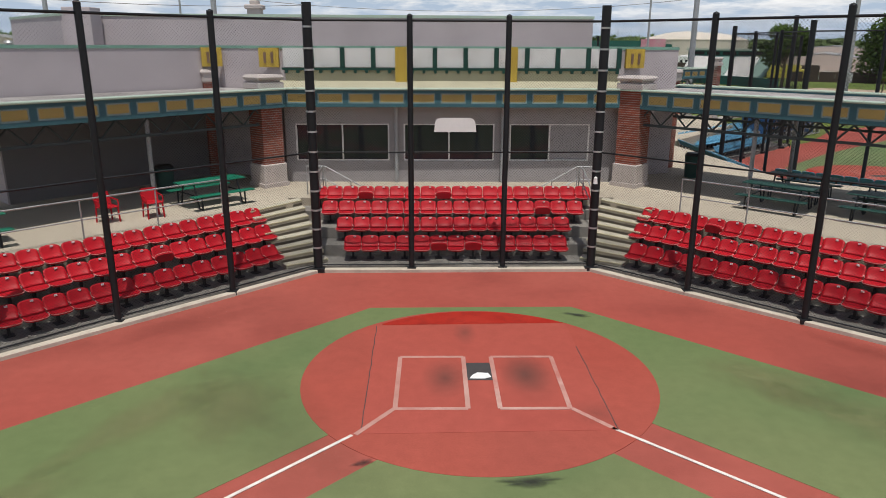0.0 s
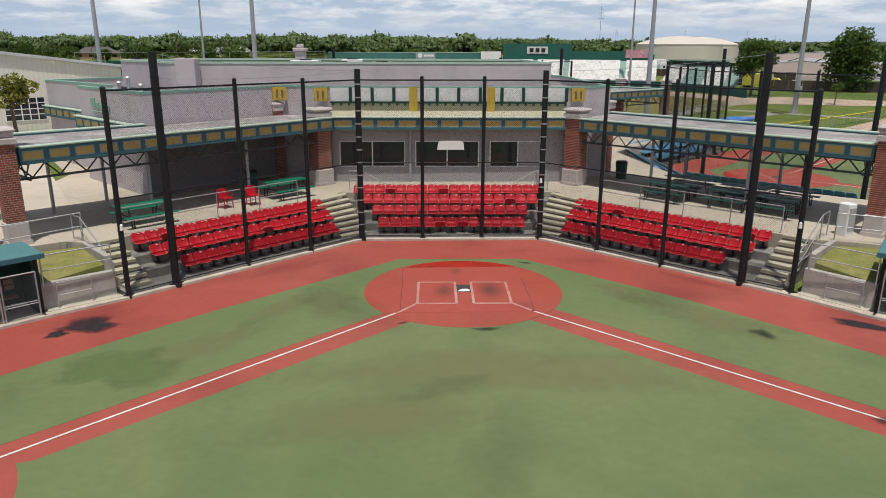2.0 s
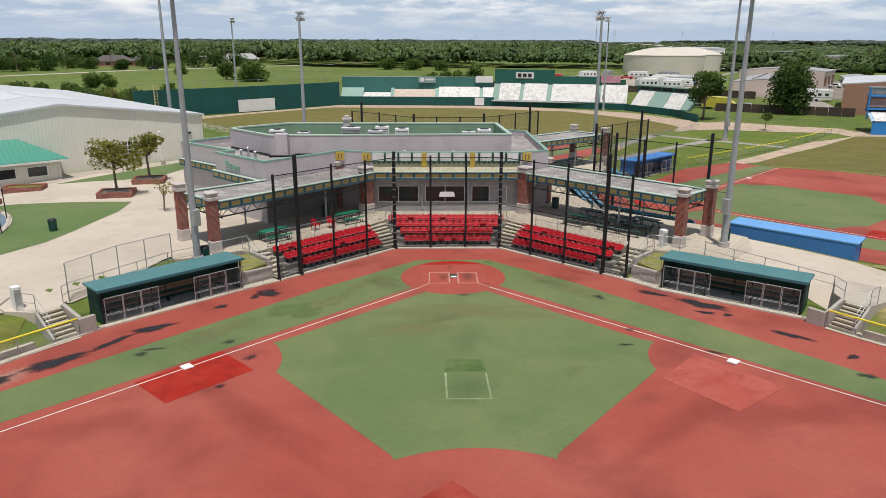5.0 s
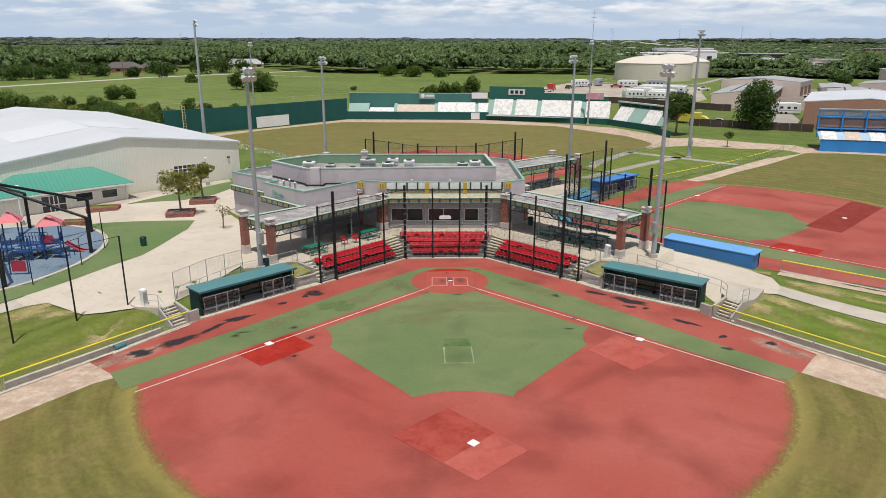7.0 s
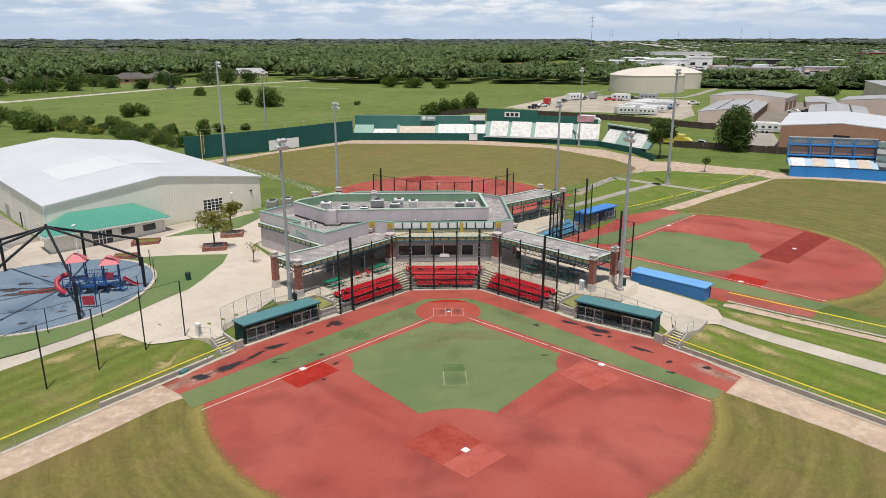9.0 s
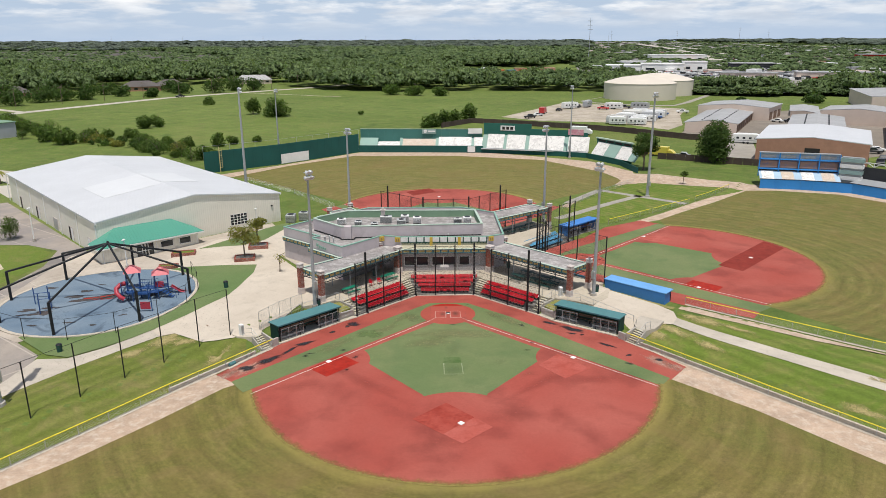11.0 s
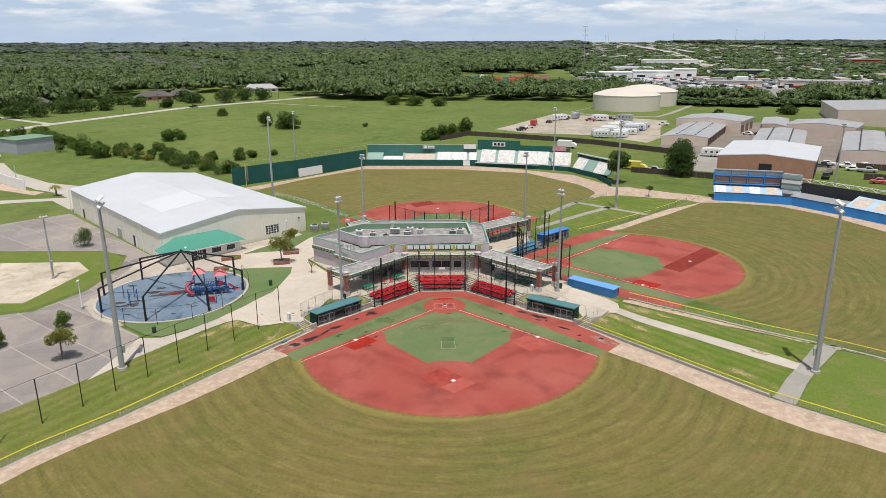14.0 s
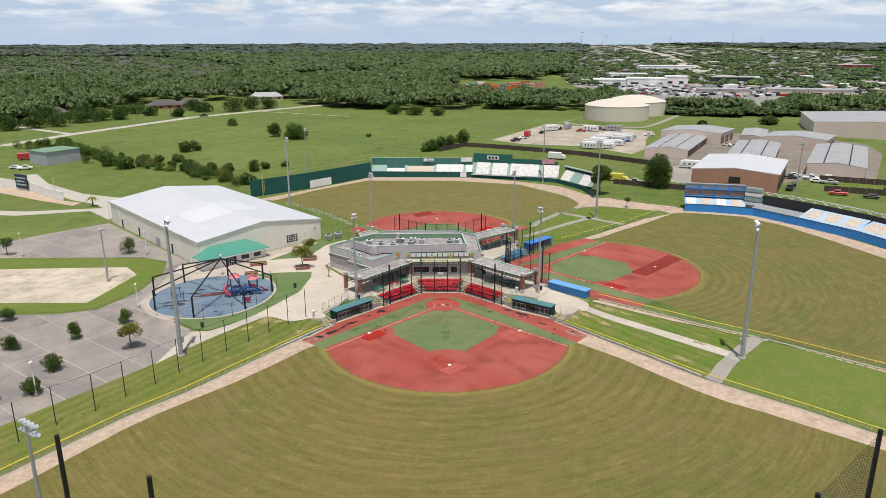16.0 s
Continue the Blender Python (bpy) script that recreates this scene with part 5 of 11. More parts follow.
# seats
def stadium_seat(mat_, label, folded=False):
    e = thing("stadium_seat", label, "seat", "rows of stadium seats")
    # the back: a shell curved both ways, widest below its top corners
    bm = bmesh.new()
    prof = [(-0.02, 0.420, 0.236), (0.05, 0.45, 0.240), (0.11, 0.53, 0.240), (0.155, 0.605, 0.238), (0.185, 0.655, 0.222), (0.21, 0.68, 0.180)]
    cols = (-1, -0.72, -0.3, 0.3, 0.72, 1)
    for i, (y, z, w) in enumerate(prof):
        for x in cols:
            bm.verts.new((x * w, y + 0.05 * (1 - x * x), z + 0.012 * (1 - x * x) * (i > 3)))
    bm.verts.ensure_lookup_table()
    for i in range(5):
        for j in range(5):
            f = bm.faces.new([bm.verts[k] for k in (i * 6 + j, i * 6 + j + 1, i * 6 + j + 7, i * 6 + j + 6)])
            f.smooth = True
    geo = bmesh.ops.extrude_face_region(bm, geom=bm.faces[:])
    for v in geo["geom"]:
        if isinstance(v, bmesh.types.BMVert):
            v.co.y += 0.03
    bmesh.ops.recalc_face_normals(bm, faces=bm.faces[:])
    part("backrest", bm, mat_, e)
    # the pan: a shallow rounded scoop with a turned-down lip
    rot = pose(0, -0.01, 0.36, -80, 0, 0) @ Matrix.Diagonal((1, 0.55, 1, 1)) if folded else pose(0, 0.05, 0.435, 4, 0, 0) @ Matrix.Diagonal((0.985, 0.9, 0.85, 1))
    outline = [(0.215, 0.02), (0.243, -0.14), (0.243, -0.27), (0.205, -0.355), (0.13, -0.395), (0, -0.405), (-0.13, -0.395), (-0.205, -0.355), (-0.243, -0.27), (-0.243, -0.14), (-0.215, 0.02)]
    n = len(outline)
    bm = bmesh.new()
    lo = [bm.verts.new(rot @ Vector((x * 0.93, y * 0.94, -0.06))) for x, y in outline]
    hi = [bm.verts.new(rot @ Vector((x, y, 0.0))) for x, y in outline]
    inn = [bm.verts.new(rot @ Vector((x * 0.78, -0.17 + (y + 0.17) * 0.78, -0.028))) for x, y in outline]
    mid = bm.verts.new(rot @ Vector((0, -0.17, -0.035)))
    bm.faces.new(lo[::-1])
    for i in range(n):
        j = (i + 1) % n
        bm.faces.new((lo[i], lo[j], hi[j], hi[i]))
        for f in (bm.faces.new((hi[i], hi[j], inn[j], inn[i])), bm.faces.new((inn[i], inn[j], mid))):
            f.smooth = True
    bmesh.ops.recalc_face_normals(bm, faces=bm.faces[:])
    pan = part("seat_pan", bm, mat_, e)
    # on red seats the rim's pale colour stands for the lip's highlight
    bm = bmesh.new()
    bm_path(bm, [rot @ Vector((x * 1.005, y * 1.005, -0.006)) for x, y in outline[1:-1]], 0.009, 4)
    part("rim", bm, M_SEATRIM if mat_ == M_SEAT else mat_, pan, "pale rim, the lip's glint put in as colour")
    bm = bmesh.new()
    bm_box(bm, -0.03, 0.06, 0.055, 0.03, 0.13, 0.41)
    bm_box(bm, -0.10, -0.02, 0.055, 0.10, 0.20, 0.08)
    part("pedestal", bm, M_BLACK, e)
    bm = bmesh.new()
    bm_box(bm, 0.02, 0.19, 0.645, 0.085, 0.212, 0.685)
    part("number_plate", bm, M_WHITE, e, "small blank white plate")
    bm = bmesh.new()
    bm_tube(bm, (0.232, 0.06, 0.50), (0.244, -0.06, 0.485), 0.011, 0.011, 5)
    part("arm_link", bm, M_SEATRIM if mat_ == M_SEAT else mat_, e)
    return e


protos = [stadium_seat(M_SEAT, "glossy red moulded stadium seat in a row"), stadium_seat(M_SEAT, "red stadium seat with its pan folded up", True)]
rng = random.Random(11)
used = [False, False]


def place_seat(m):
    k = 1 if rng.random() < 0.045 else 0
    m = m @ pose(0, 0, 0, rng.uniform(-2, 2), 0, rng.uniform(-3, 3))
    if not used[k]:
        protos[k].matrix_basis = m
        used[k] = True
    else:
        copy_thing(protos[k], m)


for k, (n, x0, x1) in enumerate(((13, -3.38, 2.92), (14, -3.72, 3.17), (16, -4.25, 3.70), (18, -4.68, 4.08))):
    for i in range(n):
        x = x0 + (x1 - x0) * (i + 0.5) / n
        place_seat(pose(x, 6.33 + ROW_D[k] + 0.60, ROW_Z[k] - 0.06))
for side, c, u, nn in ((-1, CL, UL, NL), (1, CR, UR, NR)):
    a = math.degrees(math.atan2(nn.y, nn.x)) - 90
    for k, (n, s0, s1) in enumerate(((14, 0.76, 7.62), (16, 0.32, 8.25), (17, 0.12, 8.52))):
        for i in range(n):
            p = c + u * (s0 + (s1 - s0) * (i + 0.5) / n) + nn * (ROW_D[k] + 0.60)
            place_seat(pose(p.x, p.y, ROW_Z[k] - 0.06, 0, 0, a))
# blue seats and terraces of the east field
bproto = stadium_seat(M_SEATBLUE, "light blue moulded stadium seat in a row")
first = True
HE_ANG = 89.3
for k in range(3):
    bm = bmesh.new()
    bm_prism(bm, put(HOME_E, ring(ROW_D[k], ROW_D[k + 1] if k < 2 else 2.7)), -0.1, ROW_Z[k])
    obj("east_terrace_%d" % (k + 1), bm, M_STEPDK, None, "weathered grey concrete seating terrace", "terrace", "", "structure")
for k, (n, s0, s1) in enumerate(((14, 0.76, 7.62), (16, 0.32, 8.25), (17, 0.12, 8.52))):
    for c, u, nn in ((CL, UL, NL), (CR, UR, NR)):
        a = math.degrees(math.atan2(nn.y, nn.x)) - 90 + HE_ANG
        for i in range(n):
            p = c + u * (s0 + (s1 - s0) * (i + 0.5) / n) + nn * (ROW_D[k] + 0.60)
            w = HOME_E @ Vector((p.x, p.y, 0))
            mm = pose(w.x, w.y, ROW_Z[k] - 0.06, 0, 0, a)
            if first:
                bproto.matrix_basis, first = mm, False
            else:
                copy_thing(bproto, mm)
    for i in range(13):
        w = HOME_E @ Vector((-3.4 + 6.4 * (i + 0.5) / 13, 6.33 + ROW_D[k] + 0.6, 0))
        copy_thing(bproto, pose(w.x, w.y, ROW_Z[k] - 0.06, 0, 0, HE_ANG))
# two loose red chairs on the concourse
def loose_chair(x, y, a):
    e = thing("loose_chair", "red plastic chair standing loose on the concourse", "chair", "loose chairs", m=pose(x, y, CON, 0, 0, a))
    bm = bmesh.new()
    rows = [(0.16, 0.44, 0.22), (0.20, 0.56, 0.23), (0.235, 0.70, 0.225), (0.25, 0.79, 0.20)]
    for yy, z, w in rows:
        for k in (-1, -0.5, 0, 0.5, 1):
            bm.verts.new((k * w, yy + 0.03 * (1 - k * k), z))
    bm.verts.ensure_lookup_table()
    for r_ in range(3):
        for c_ in range(4):
            bm.faces.new([bm.verts[i_] for i_ in (r_ * 5 + c_, r_ * 5 + c_ + 1, r_ * 5 + c_ + 6, r_ * 5 + c_ + 5)])
    geo = bmesh.ops.extrude_face_region(bm, geom=bm.faces[:])
    for v in geo["geom"]:
        if isinstance(v, bmesh.types.BMVert):
            v.co.y += 0.025
    bmesh.ops.recalc_face_normals(bm, faces=bm.faces[:])
    part("backrest", bm, M_SEAT, e)
    bm = bmesh.new()
    bm_box(bm, -0.23, -0.22, 0.41, 0.23, 0.2, 0.45, bevel=0.02)
    part("seat", bm, M_SEAT, e)
    for lx in (-0.2, 0.2):
        for ly in (-0.19, 0.19):
            bm = bmesh.new()
            bm_tube(bm, (lx * 1.1, ly * 1.1, 0), (lx, ly, 0.42), 0.022, 0.028, 6)
            part("leg", bm, M_SEAT, e)
        bm = bmesh.new()
        bm_path(bm, [(lx * 1.16, 0.22, 0.62), (lx * 1.18, -0.16, 0.60), (lx * 1.12, -0.2, 0.43)], 0.02, 6)
        part("armrest", bm, M_SEAT, e)
    return e


loose_chair(-9.7, 6.55, 52)
loose_chair(-8.7, 7.15, 40)

# ---- backstop ----
def chain_link(name, p, q, z0, z1, pitch, r, parent, material, label=""):
    """A woven wire panel: two sets of crossing wires between p and q."""
    M, L = along(p, q)
    h = z1 - z0
    vs, fs = [], []
    for sgn in (1, -1):
        s = -h
        while s < L + h:
            # wire x = s + sgn * z, clipped to the panel
            lo, hi = (max(0, -s), min(h, L - s)) if sgn > 0 else (max(0, s - L), min(h, s))
            if hi - lo > 0.05:
                a = Vector((s + sgn * lo, 0.004 * sgn, z0 + lo))
                b = Vector((s + sgn * hi, 0.004 * sgn, z0 + hi))
                t = Vector((sgn, 0, 1)).normalized()
                n1, n2 = Vector((0, 1, 0)), t.cross(Vector((0, 1, 0)))
                k = len(vs)
                for pt in (a, b):
                    for j in range(3):
                        an = 2 * math.pi * j / 3
                        vs.append(tuple(M @ (pt + r * (math.cos(an) * n1 + math.sin(an) * n2))))
                for j in range(3):
                    fs.append((k + j, k + (j + 1) % 3, k + 3 + (j + 1) % 3, k + 3 + j))
            s += pitch
    return raw(name, vs, fs, material, parent, label)


backstop = thing("backstop_fence", "tall black steel and chain-link backstop round the plate", "fence")
POSTS = [(-10.88, -0.8, 6.66, 0.085), (-9.76, 0.39, 7.7, 0.13), (-7.84, 2.45, 6.78, 0.075), (-5.85, 4.4, 6.7, 0.075), (-4.02, 6.27, 7.02, 0.12), (-1.46, 6.3, 6.7, 0.075), (1.04, 6.38, 6.7, 0.075), (3.49, 6.4, 6.98, 0.12),
         (5.5, 4.42, 6.7, 0.075), (7.46, 2.45, 6.79, 0.075), (9.6, 0.45, 7.75, 0.13), (10.82, -0.6, 6.64, 0.085)]
for x, y, h, r in POSTS:
    bm = bmesh.new()
    bm_tube(bm, (x, y, 0.0), (x, y, h), r, r, 10)
    if h < 6.9:
        bm_ball(bm, (x, y, h), r * 1.15, 0.8, 1)
    bm_box(bm, x - r * 1.6, y - r * 1.6, 0.05, x + r * 1.6, y + r * 1.6, 0.15)
    post = part("post", bm, M_BLACK, backstop)
    if r > 0.08:
        z = 0.7
        while z < h - 0.4:
            bm = bmesh.new()
            bm_tube(bm, (x, y, z), (x, y, z + 0.045), r + 0.012, r + 0.012, 10)
            part("clamp", bm, M_GALV if r == 0.12 else M_BLACK, post, "steel band round the post")
            z += 0.52
plan = [p[:2] for p in POSTS]
for k, (p, q) in enumerate(zip(plan, plan[1:])):
    top = 6.6
    for z, rr in ((top, 0.03), (3.3, 0.022), (0.22, 0.02)):
        bm = bmesh.new()
        bm_tube(bm, (*p, z), (*q, z), rr, rr, 6)
        part("rail", bm, M_BLACK, backstop)
    chain_link("wire_mesh", p, q, 0.2, top, 0.075, 0.0023, backstop, M_WIRE, "fine black woven wire")


def far_backstop(m, label):
    """The same backstop at one of the other two fields."""
    e = thing("backstop_fence", label, "fence")
    pts = [m @ Vector((x, y, 0)) for x, y, h, r in POSTS]
    for p, (x, y, h, r) in zip(pts, POSTS):
        bm = bmesh.new()
        bm_tube(bm, p, p + Vector((0, 0, h)), r, r, 8)
        bm_box(bm, p.x - r * 1.6, p.y - r * 1.6, 0.03, p.x + r * 1.6, p.y + r * 1.6, 0.15)
        part("post", bm, M_BLACK, e)
    for p, q in zip(pts, pts[1:]):
        for z, rr in ((6.6, 0.03), (3.3, 0.022), (0.22, 0.02)):
            bm = bmesh.new()
            bm_tube(bm, p + Vector((0, 0, z)), q + Vector((0, 0, z)), rr, rr, 5)
            part("rail", bm, M_BLACK, e)
        chain_link("wire_mesh", p, q, 0.2, 6.6, 0.15, 0.0032, e, M_WIRE, "fine black woven wire")


far_backstop(HOME_E, "tall black backstop fence of the east field")
far_backstop(HOME_N, "tall black backstop fence of the north field")
# sloping net cables from the tall posts to the roof
bm = bmesh.new()
for a, b in (((-9.76, 0.39, 7.65), (-4.02, 6.27, 6.95)), ((9.6, 0.45, 7.7), (3.49, 6.4, 6.95)), ((-4.02, 6.27, 6.95), (-9.76, 0.39, 6.9)), ((-4.02, 6.27, 6.95), (3.49, 6.4, 6.95))):
    pa, pb = Vector(a), Vector(b)
    pts = [pa.lerp(pb, i / 8) - Vector((0, 0, 0.5 * (i / 8) * (1 - i / 8))) for i in range(9)]
    bm_path(bm, pts, 0.008, 4)
part("net_cable", bm, M_GALV, backstop, "thin grey net cables")
# white sign on the middle panel, lamp boxes on two posts
bm = bmesh.new()
bm_prism(bm, [(-0.55, -0.18), (0.55, -0.18), (0.52, 0.08), (0.47, 0.15), (0.38, 0.18), (-0.38, 0.18), (-0.47, 0.15), (-0.52, 0.08)], 0.0, 0.02)
for v in bm.verts:
    v.co = Vector((v.co.x - 0.3, 6.27 - v.co.z, 4.02 + v.co.y))
part("sign_plate", bm, M_WHITE, backstop, "blank white sign plate")
for x, y in ((3.42, 6.25), (-10.75, -0.9), (10.7, -0.7)):
    bm = bmesh.new()
    bm_tube(bm, (x, y - 0.1, 2.5 if abs(x) < 5 else 2.35), (x, y - 0.1, 2.62 if abs(x) < 5 else 2.47), 0.06, 0.05, 8)
    bm_ball(bm, (x, y - 0.1, 2.64 if abs(x) < 5 else 2.5), 0.055, 1.0, 1)
    part("camera_dome", bm, M_WHITE, backstop, "small white dome")


# ---- hand rails ----
def handrail(pts, h=1.0, mids=(0.5,), posts=True, name="handrail", label="galvanised steel tube handrail", r=0.022, every=1.9, mat_=None):
    e = thing(name, label, "handrail", "hand rails")
    mat_ = mat_ or M_GALV
    bm = bmesh.new()
    pts = [Vector(p) for p in pts]
    for a, b in zip(pts, pts[1:]):
        for z in (h, *[h * m_ for m_ in mids]):
            bm_tube(bm, a + Vector((0, 0, z)), b + Vector((0, 0, z)), r if z == h else r * 0.8, None, 6)
    part("rail", bm, mat_, e)
    for k, (a, b) in enumerate(zip(pts, pts[1:])):
        n = max(1, round((b - a).length / every))
        for i in range(n + (k == len(pts) - 2)):
            p = a.lerp(b, i / n)
            bm = bmesh.new()
            bm_tube(bm, p - Vector((0, 0, 0.02)), p + Vector((0, 0, h)), r, None, 6)
            part("post", bm, mat_, e)
    return e


for c, u, n in ((CL, UL, NL), (CR, UR, NR)):
    a, b = c + u * 1.1 + n * 2.85, c + u * 8.7 + n * 2.85
    handrail([(a.x, a.y, CON), (b.x, b.y, CON)])
    p, q = c + u * 10.0 + n * 0.5, c + u * 10.0 + n * 2.9
    handrail([(p.x, p.y, 0.25), (q.x, q.y, CON), (q.x + n.x * 0.8, q.y + n.y * 0.8, CON)], 0.9)
for sx in (-1, 1):
    x = -0.28 + sx * 4.15
    e = thing("sloping_handrail", "galvanised tube handrail sloping down to the terrace", "handrail", "hand rails")
    bm = bmesh.new()
    xa, xb = x - sx * 0.1, x - sx * 1.75
    for dz in (0.0, -0.42):
        bm_path(bm, [(x + sx * 0.5, 10.25, CON + 0.92 + dz), (xa, 10.25, CON + 0.92 + dz), (xb, 10.0, CON + 0.05 + dz)], 0.02, 6)
    part("rail", bm, M_GALV, e)
    for px_, zz in ((x + sx * 0.5, 0.92), (xa, 0.92), (xa * 0.5 + xb * 0.5, 0.48)):
        bm = bmesh.new()
        bm_tube(bm, (px_, 10.25 if zz > 0.5 else 10.12, CON - 0.35), (px_, 10.25 if zz > 0.5 else 10.12, CON + zz), 0.02, None, 6)
        part("post", bm, M_GALV, e)
    handrail([(x, 8.2, 0.9), (x, 9.7, CON), (x, 10.4, CON)], 0.9)

# ---- clubhouse ----
club = thing("clubhouse", "low lilac-grey stucco clubhouse with green-edged flat roofs", "building", "", "")
SX = -0.2
BODY = [(5.75 + SX, 13.2), (-5.85 + SX, 13.2), (-8.62, 14.2), (-13.6, 8.65), (-18.5, 13.35), (-17.5, 14.25), (-23.25, 19.4), (-17.5, 26.0), (-12, 31.0), (3, 31.0), (8.0, 27.2), (8.1, 14.4)]


from mathutils.geometry import tessellate_polygon


def parapet_block(poly, z0, zroof, ztop, wall_m, name, cap_m, inside_m=None, th=0.22, out=0.02):
    """Walls with a sunk flat roof, a parapet and a coping."""
    if area2(poly) < 0:
        poly = poly[::-1]
    n = len(poly)
    P = [Vector(p) for p in poly]

    def off(d):
        res = []
        for i in range(n):
            a, b, c = P[i - 1], P[i], P[(i + 1) % n]
            d1, d2 = (b - a).normalized(), (c - b).normalized()
            n1, n2 = Vector((-d1.y, d1.x)), Vector((-d2.y, d2.x))
            k = 1 + n1.dot(n2)
            res.append(b + (n1 + n2) * (d / max(k, 0.25)))
        return res
    inn, outer = off(th), off(-out)
    inn2 = off(th + 0.03)
    bm = bmesh.new()
    lo = [bm.verts.new((*p, z0)) for p in P]
    hi = [bm.verts.new((*p, ztop - 0.06)) for p in P]
    ih = [bm.verts.new((*p, ztop - 0.06)) for p in inn]
    il = [bm.verts.new((*p, zroof)) for p in inn]
    for i in range(n):
        j = (i + 1) % n
        bm.faces.new((lo[i], lo[j], hi[j], hi[i]))
        bm.faces.new((hi[i], hi[j], ih[j], ih[i]))
    wall = part(name, bm, wall_m, club)
    bm = bmesh.new()
    ih = [bm.verts.new((*p, ztop - 0.062)) for p in off(th + 0.004)]
    il = [bm.verts.new((*p, zroof)) for p in off(th + 0.004)]
    for i in range(n):
        j = (i + 1) % n
        bm.faces.new((ih[i], ih[j], il[j], il[i]))
    part("parapet_lining", bm, inside_m or wall_m, club)
    bm = bmesh.new()
    o0, o1 = [bm.verts.new((*p, ztop - 0.10)) for p in outer], [bm.verts.new((*p, ztop)) for p in outer]
    i0, i1 = [bm.verts.new((*p, ztop - 0.10)) for p in inn2], [bm.verts.new((*p, ztop)) for p in inn2]
    for i in range(n):
        j = (i + 1) % n
        for q in ((o0[i], o0[j], o1[j], o1[i]), (o1[i], o1[j], i1[j], i1[i]), (i1[i], i1[j], i0[j], i0[i]), (i0[i], i0[j], o0[j], o0[i])):
            bm.faces.new(q)
    part("coping", bm, cap_m, club, "painted metal roof edge")
    bm = bmesh.new()
    deck = [bm.verts.new((*p, zroof)) for p in inn]
    for tri in tessellate_polygon([[Vector((*p, 0)) for p in inn]]):
        bm.faces.new([deck[i] for i in tri])
    bmesh.ops.recalc_face_normals(bm, faces=bm.faces[:])
    if bm.faces[:][0].normal.z < 0:
        bmesh.ops.reverse_faces(bm, faces=bm.faces[:])
    part("roof_deck", bm, M_ROOFGR, club, "stained grey roof membrane")
    return wall


parapet_block(BODY, 0.4, 5.42, 5.97, M_STUCCO, "wall", M_GREENCAP)
PENT = [(5.25, 16.0), (-14.4, 14.9), (-19.0, 19.8), (-18.4, 21.0), (-14.6, 24.4), (4.75, 24.4)]
parapet_block(PENT, 5.3, 6.02, 7.08, M_STUCCO, "penthouse_wall", M_PALECAP, M_PARAPET, 0.25, 0.03)

# south window wall below the middle roof
WX = [(-5.65, -2.4), (-1.9, 1.27), (1.8, 4.6)]
edges = [-6.0] + [v for w in WX for v in w] + [5.6]
for a, b in zip(edges[::2], edges[1::2]):
    boxes("wall_pier", [(a, 12.5, CON, b, 12.75, 4.1)], M_STUCCOW, club, "pale painted wall below the roof edge")
for a, b in WX:
    boxes("wall_apron", [(a, 12.5, CON, b, 12.75, 2.1)], M_STUCCOW, club, "pale painted wall below the window")
    boxes("lintel", [(a, 12.5, 3.38, b, 12.75, 4.1)], M_STUCCOW, club, "pale painted wall above the window")
for k, (a, b) in enumerate(WX):
    w = tagged(new("window"), "wide dark sliding window", "")
    w.parent = club
    bm = bmesh.new()
    for x0, x1, z0, z1 in ((a, b, 2.1, 2.14), (a, b, 3.34, 3.38), (a, a + 0.05, 2.14, 3.34), (b - 0.05, b, 2.14, 3.34), ((a + b) / 2 - 0.025, (a + b) / 2 + 0.025, 2.14, 3.34)):
        bm_box(bm, x0, 12.52, z0, x1, 12.62, z1)
    part("window_frame", bm, M_WHITE, w)
    for x0, x1 in ((a + 0.05, (a + b) / 2 - 0.025), ((a + b) / 2 + 0.025, b - 0.05)):
        bm = bmesh.new()
        bm_box(bm, x0, 12.58, 2.14, x1, 12.60, 3.34)
        part("pane", bm, M_STUCCOW if (k == 2 and x0 > 2.5) else M_GLASS, w, "closed pale shutter" if (k == 2 and x0 > 2.5) else "")
# near-black sheet standing in for the unlit room behind the glass
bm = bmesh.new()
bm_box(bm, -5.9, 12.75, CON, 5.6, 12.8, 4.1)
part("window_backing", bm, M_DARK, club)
for x in (-2.15, 1.55):
    bm = bmesh.new()
    bm_tube(bm, (x, 12.4, CON), (x, 12.4, 4.0), 0.07, None, 8)
    part("column", bm, M_GALVPOLE, club)


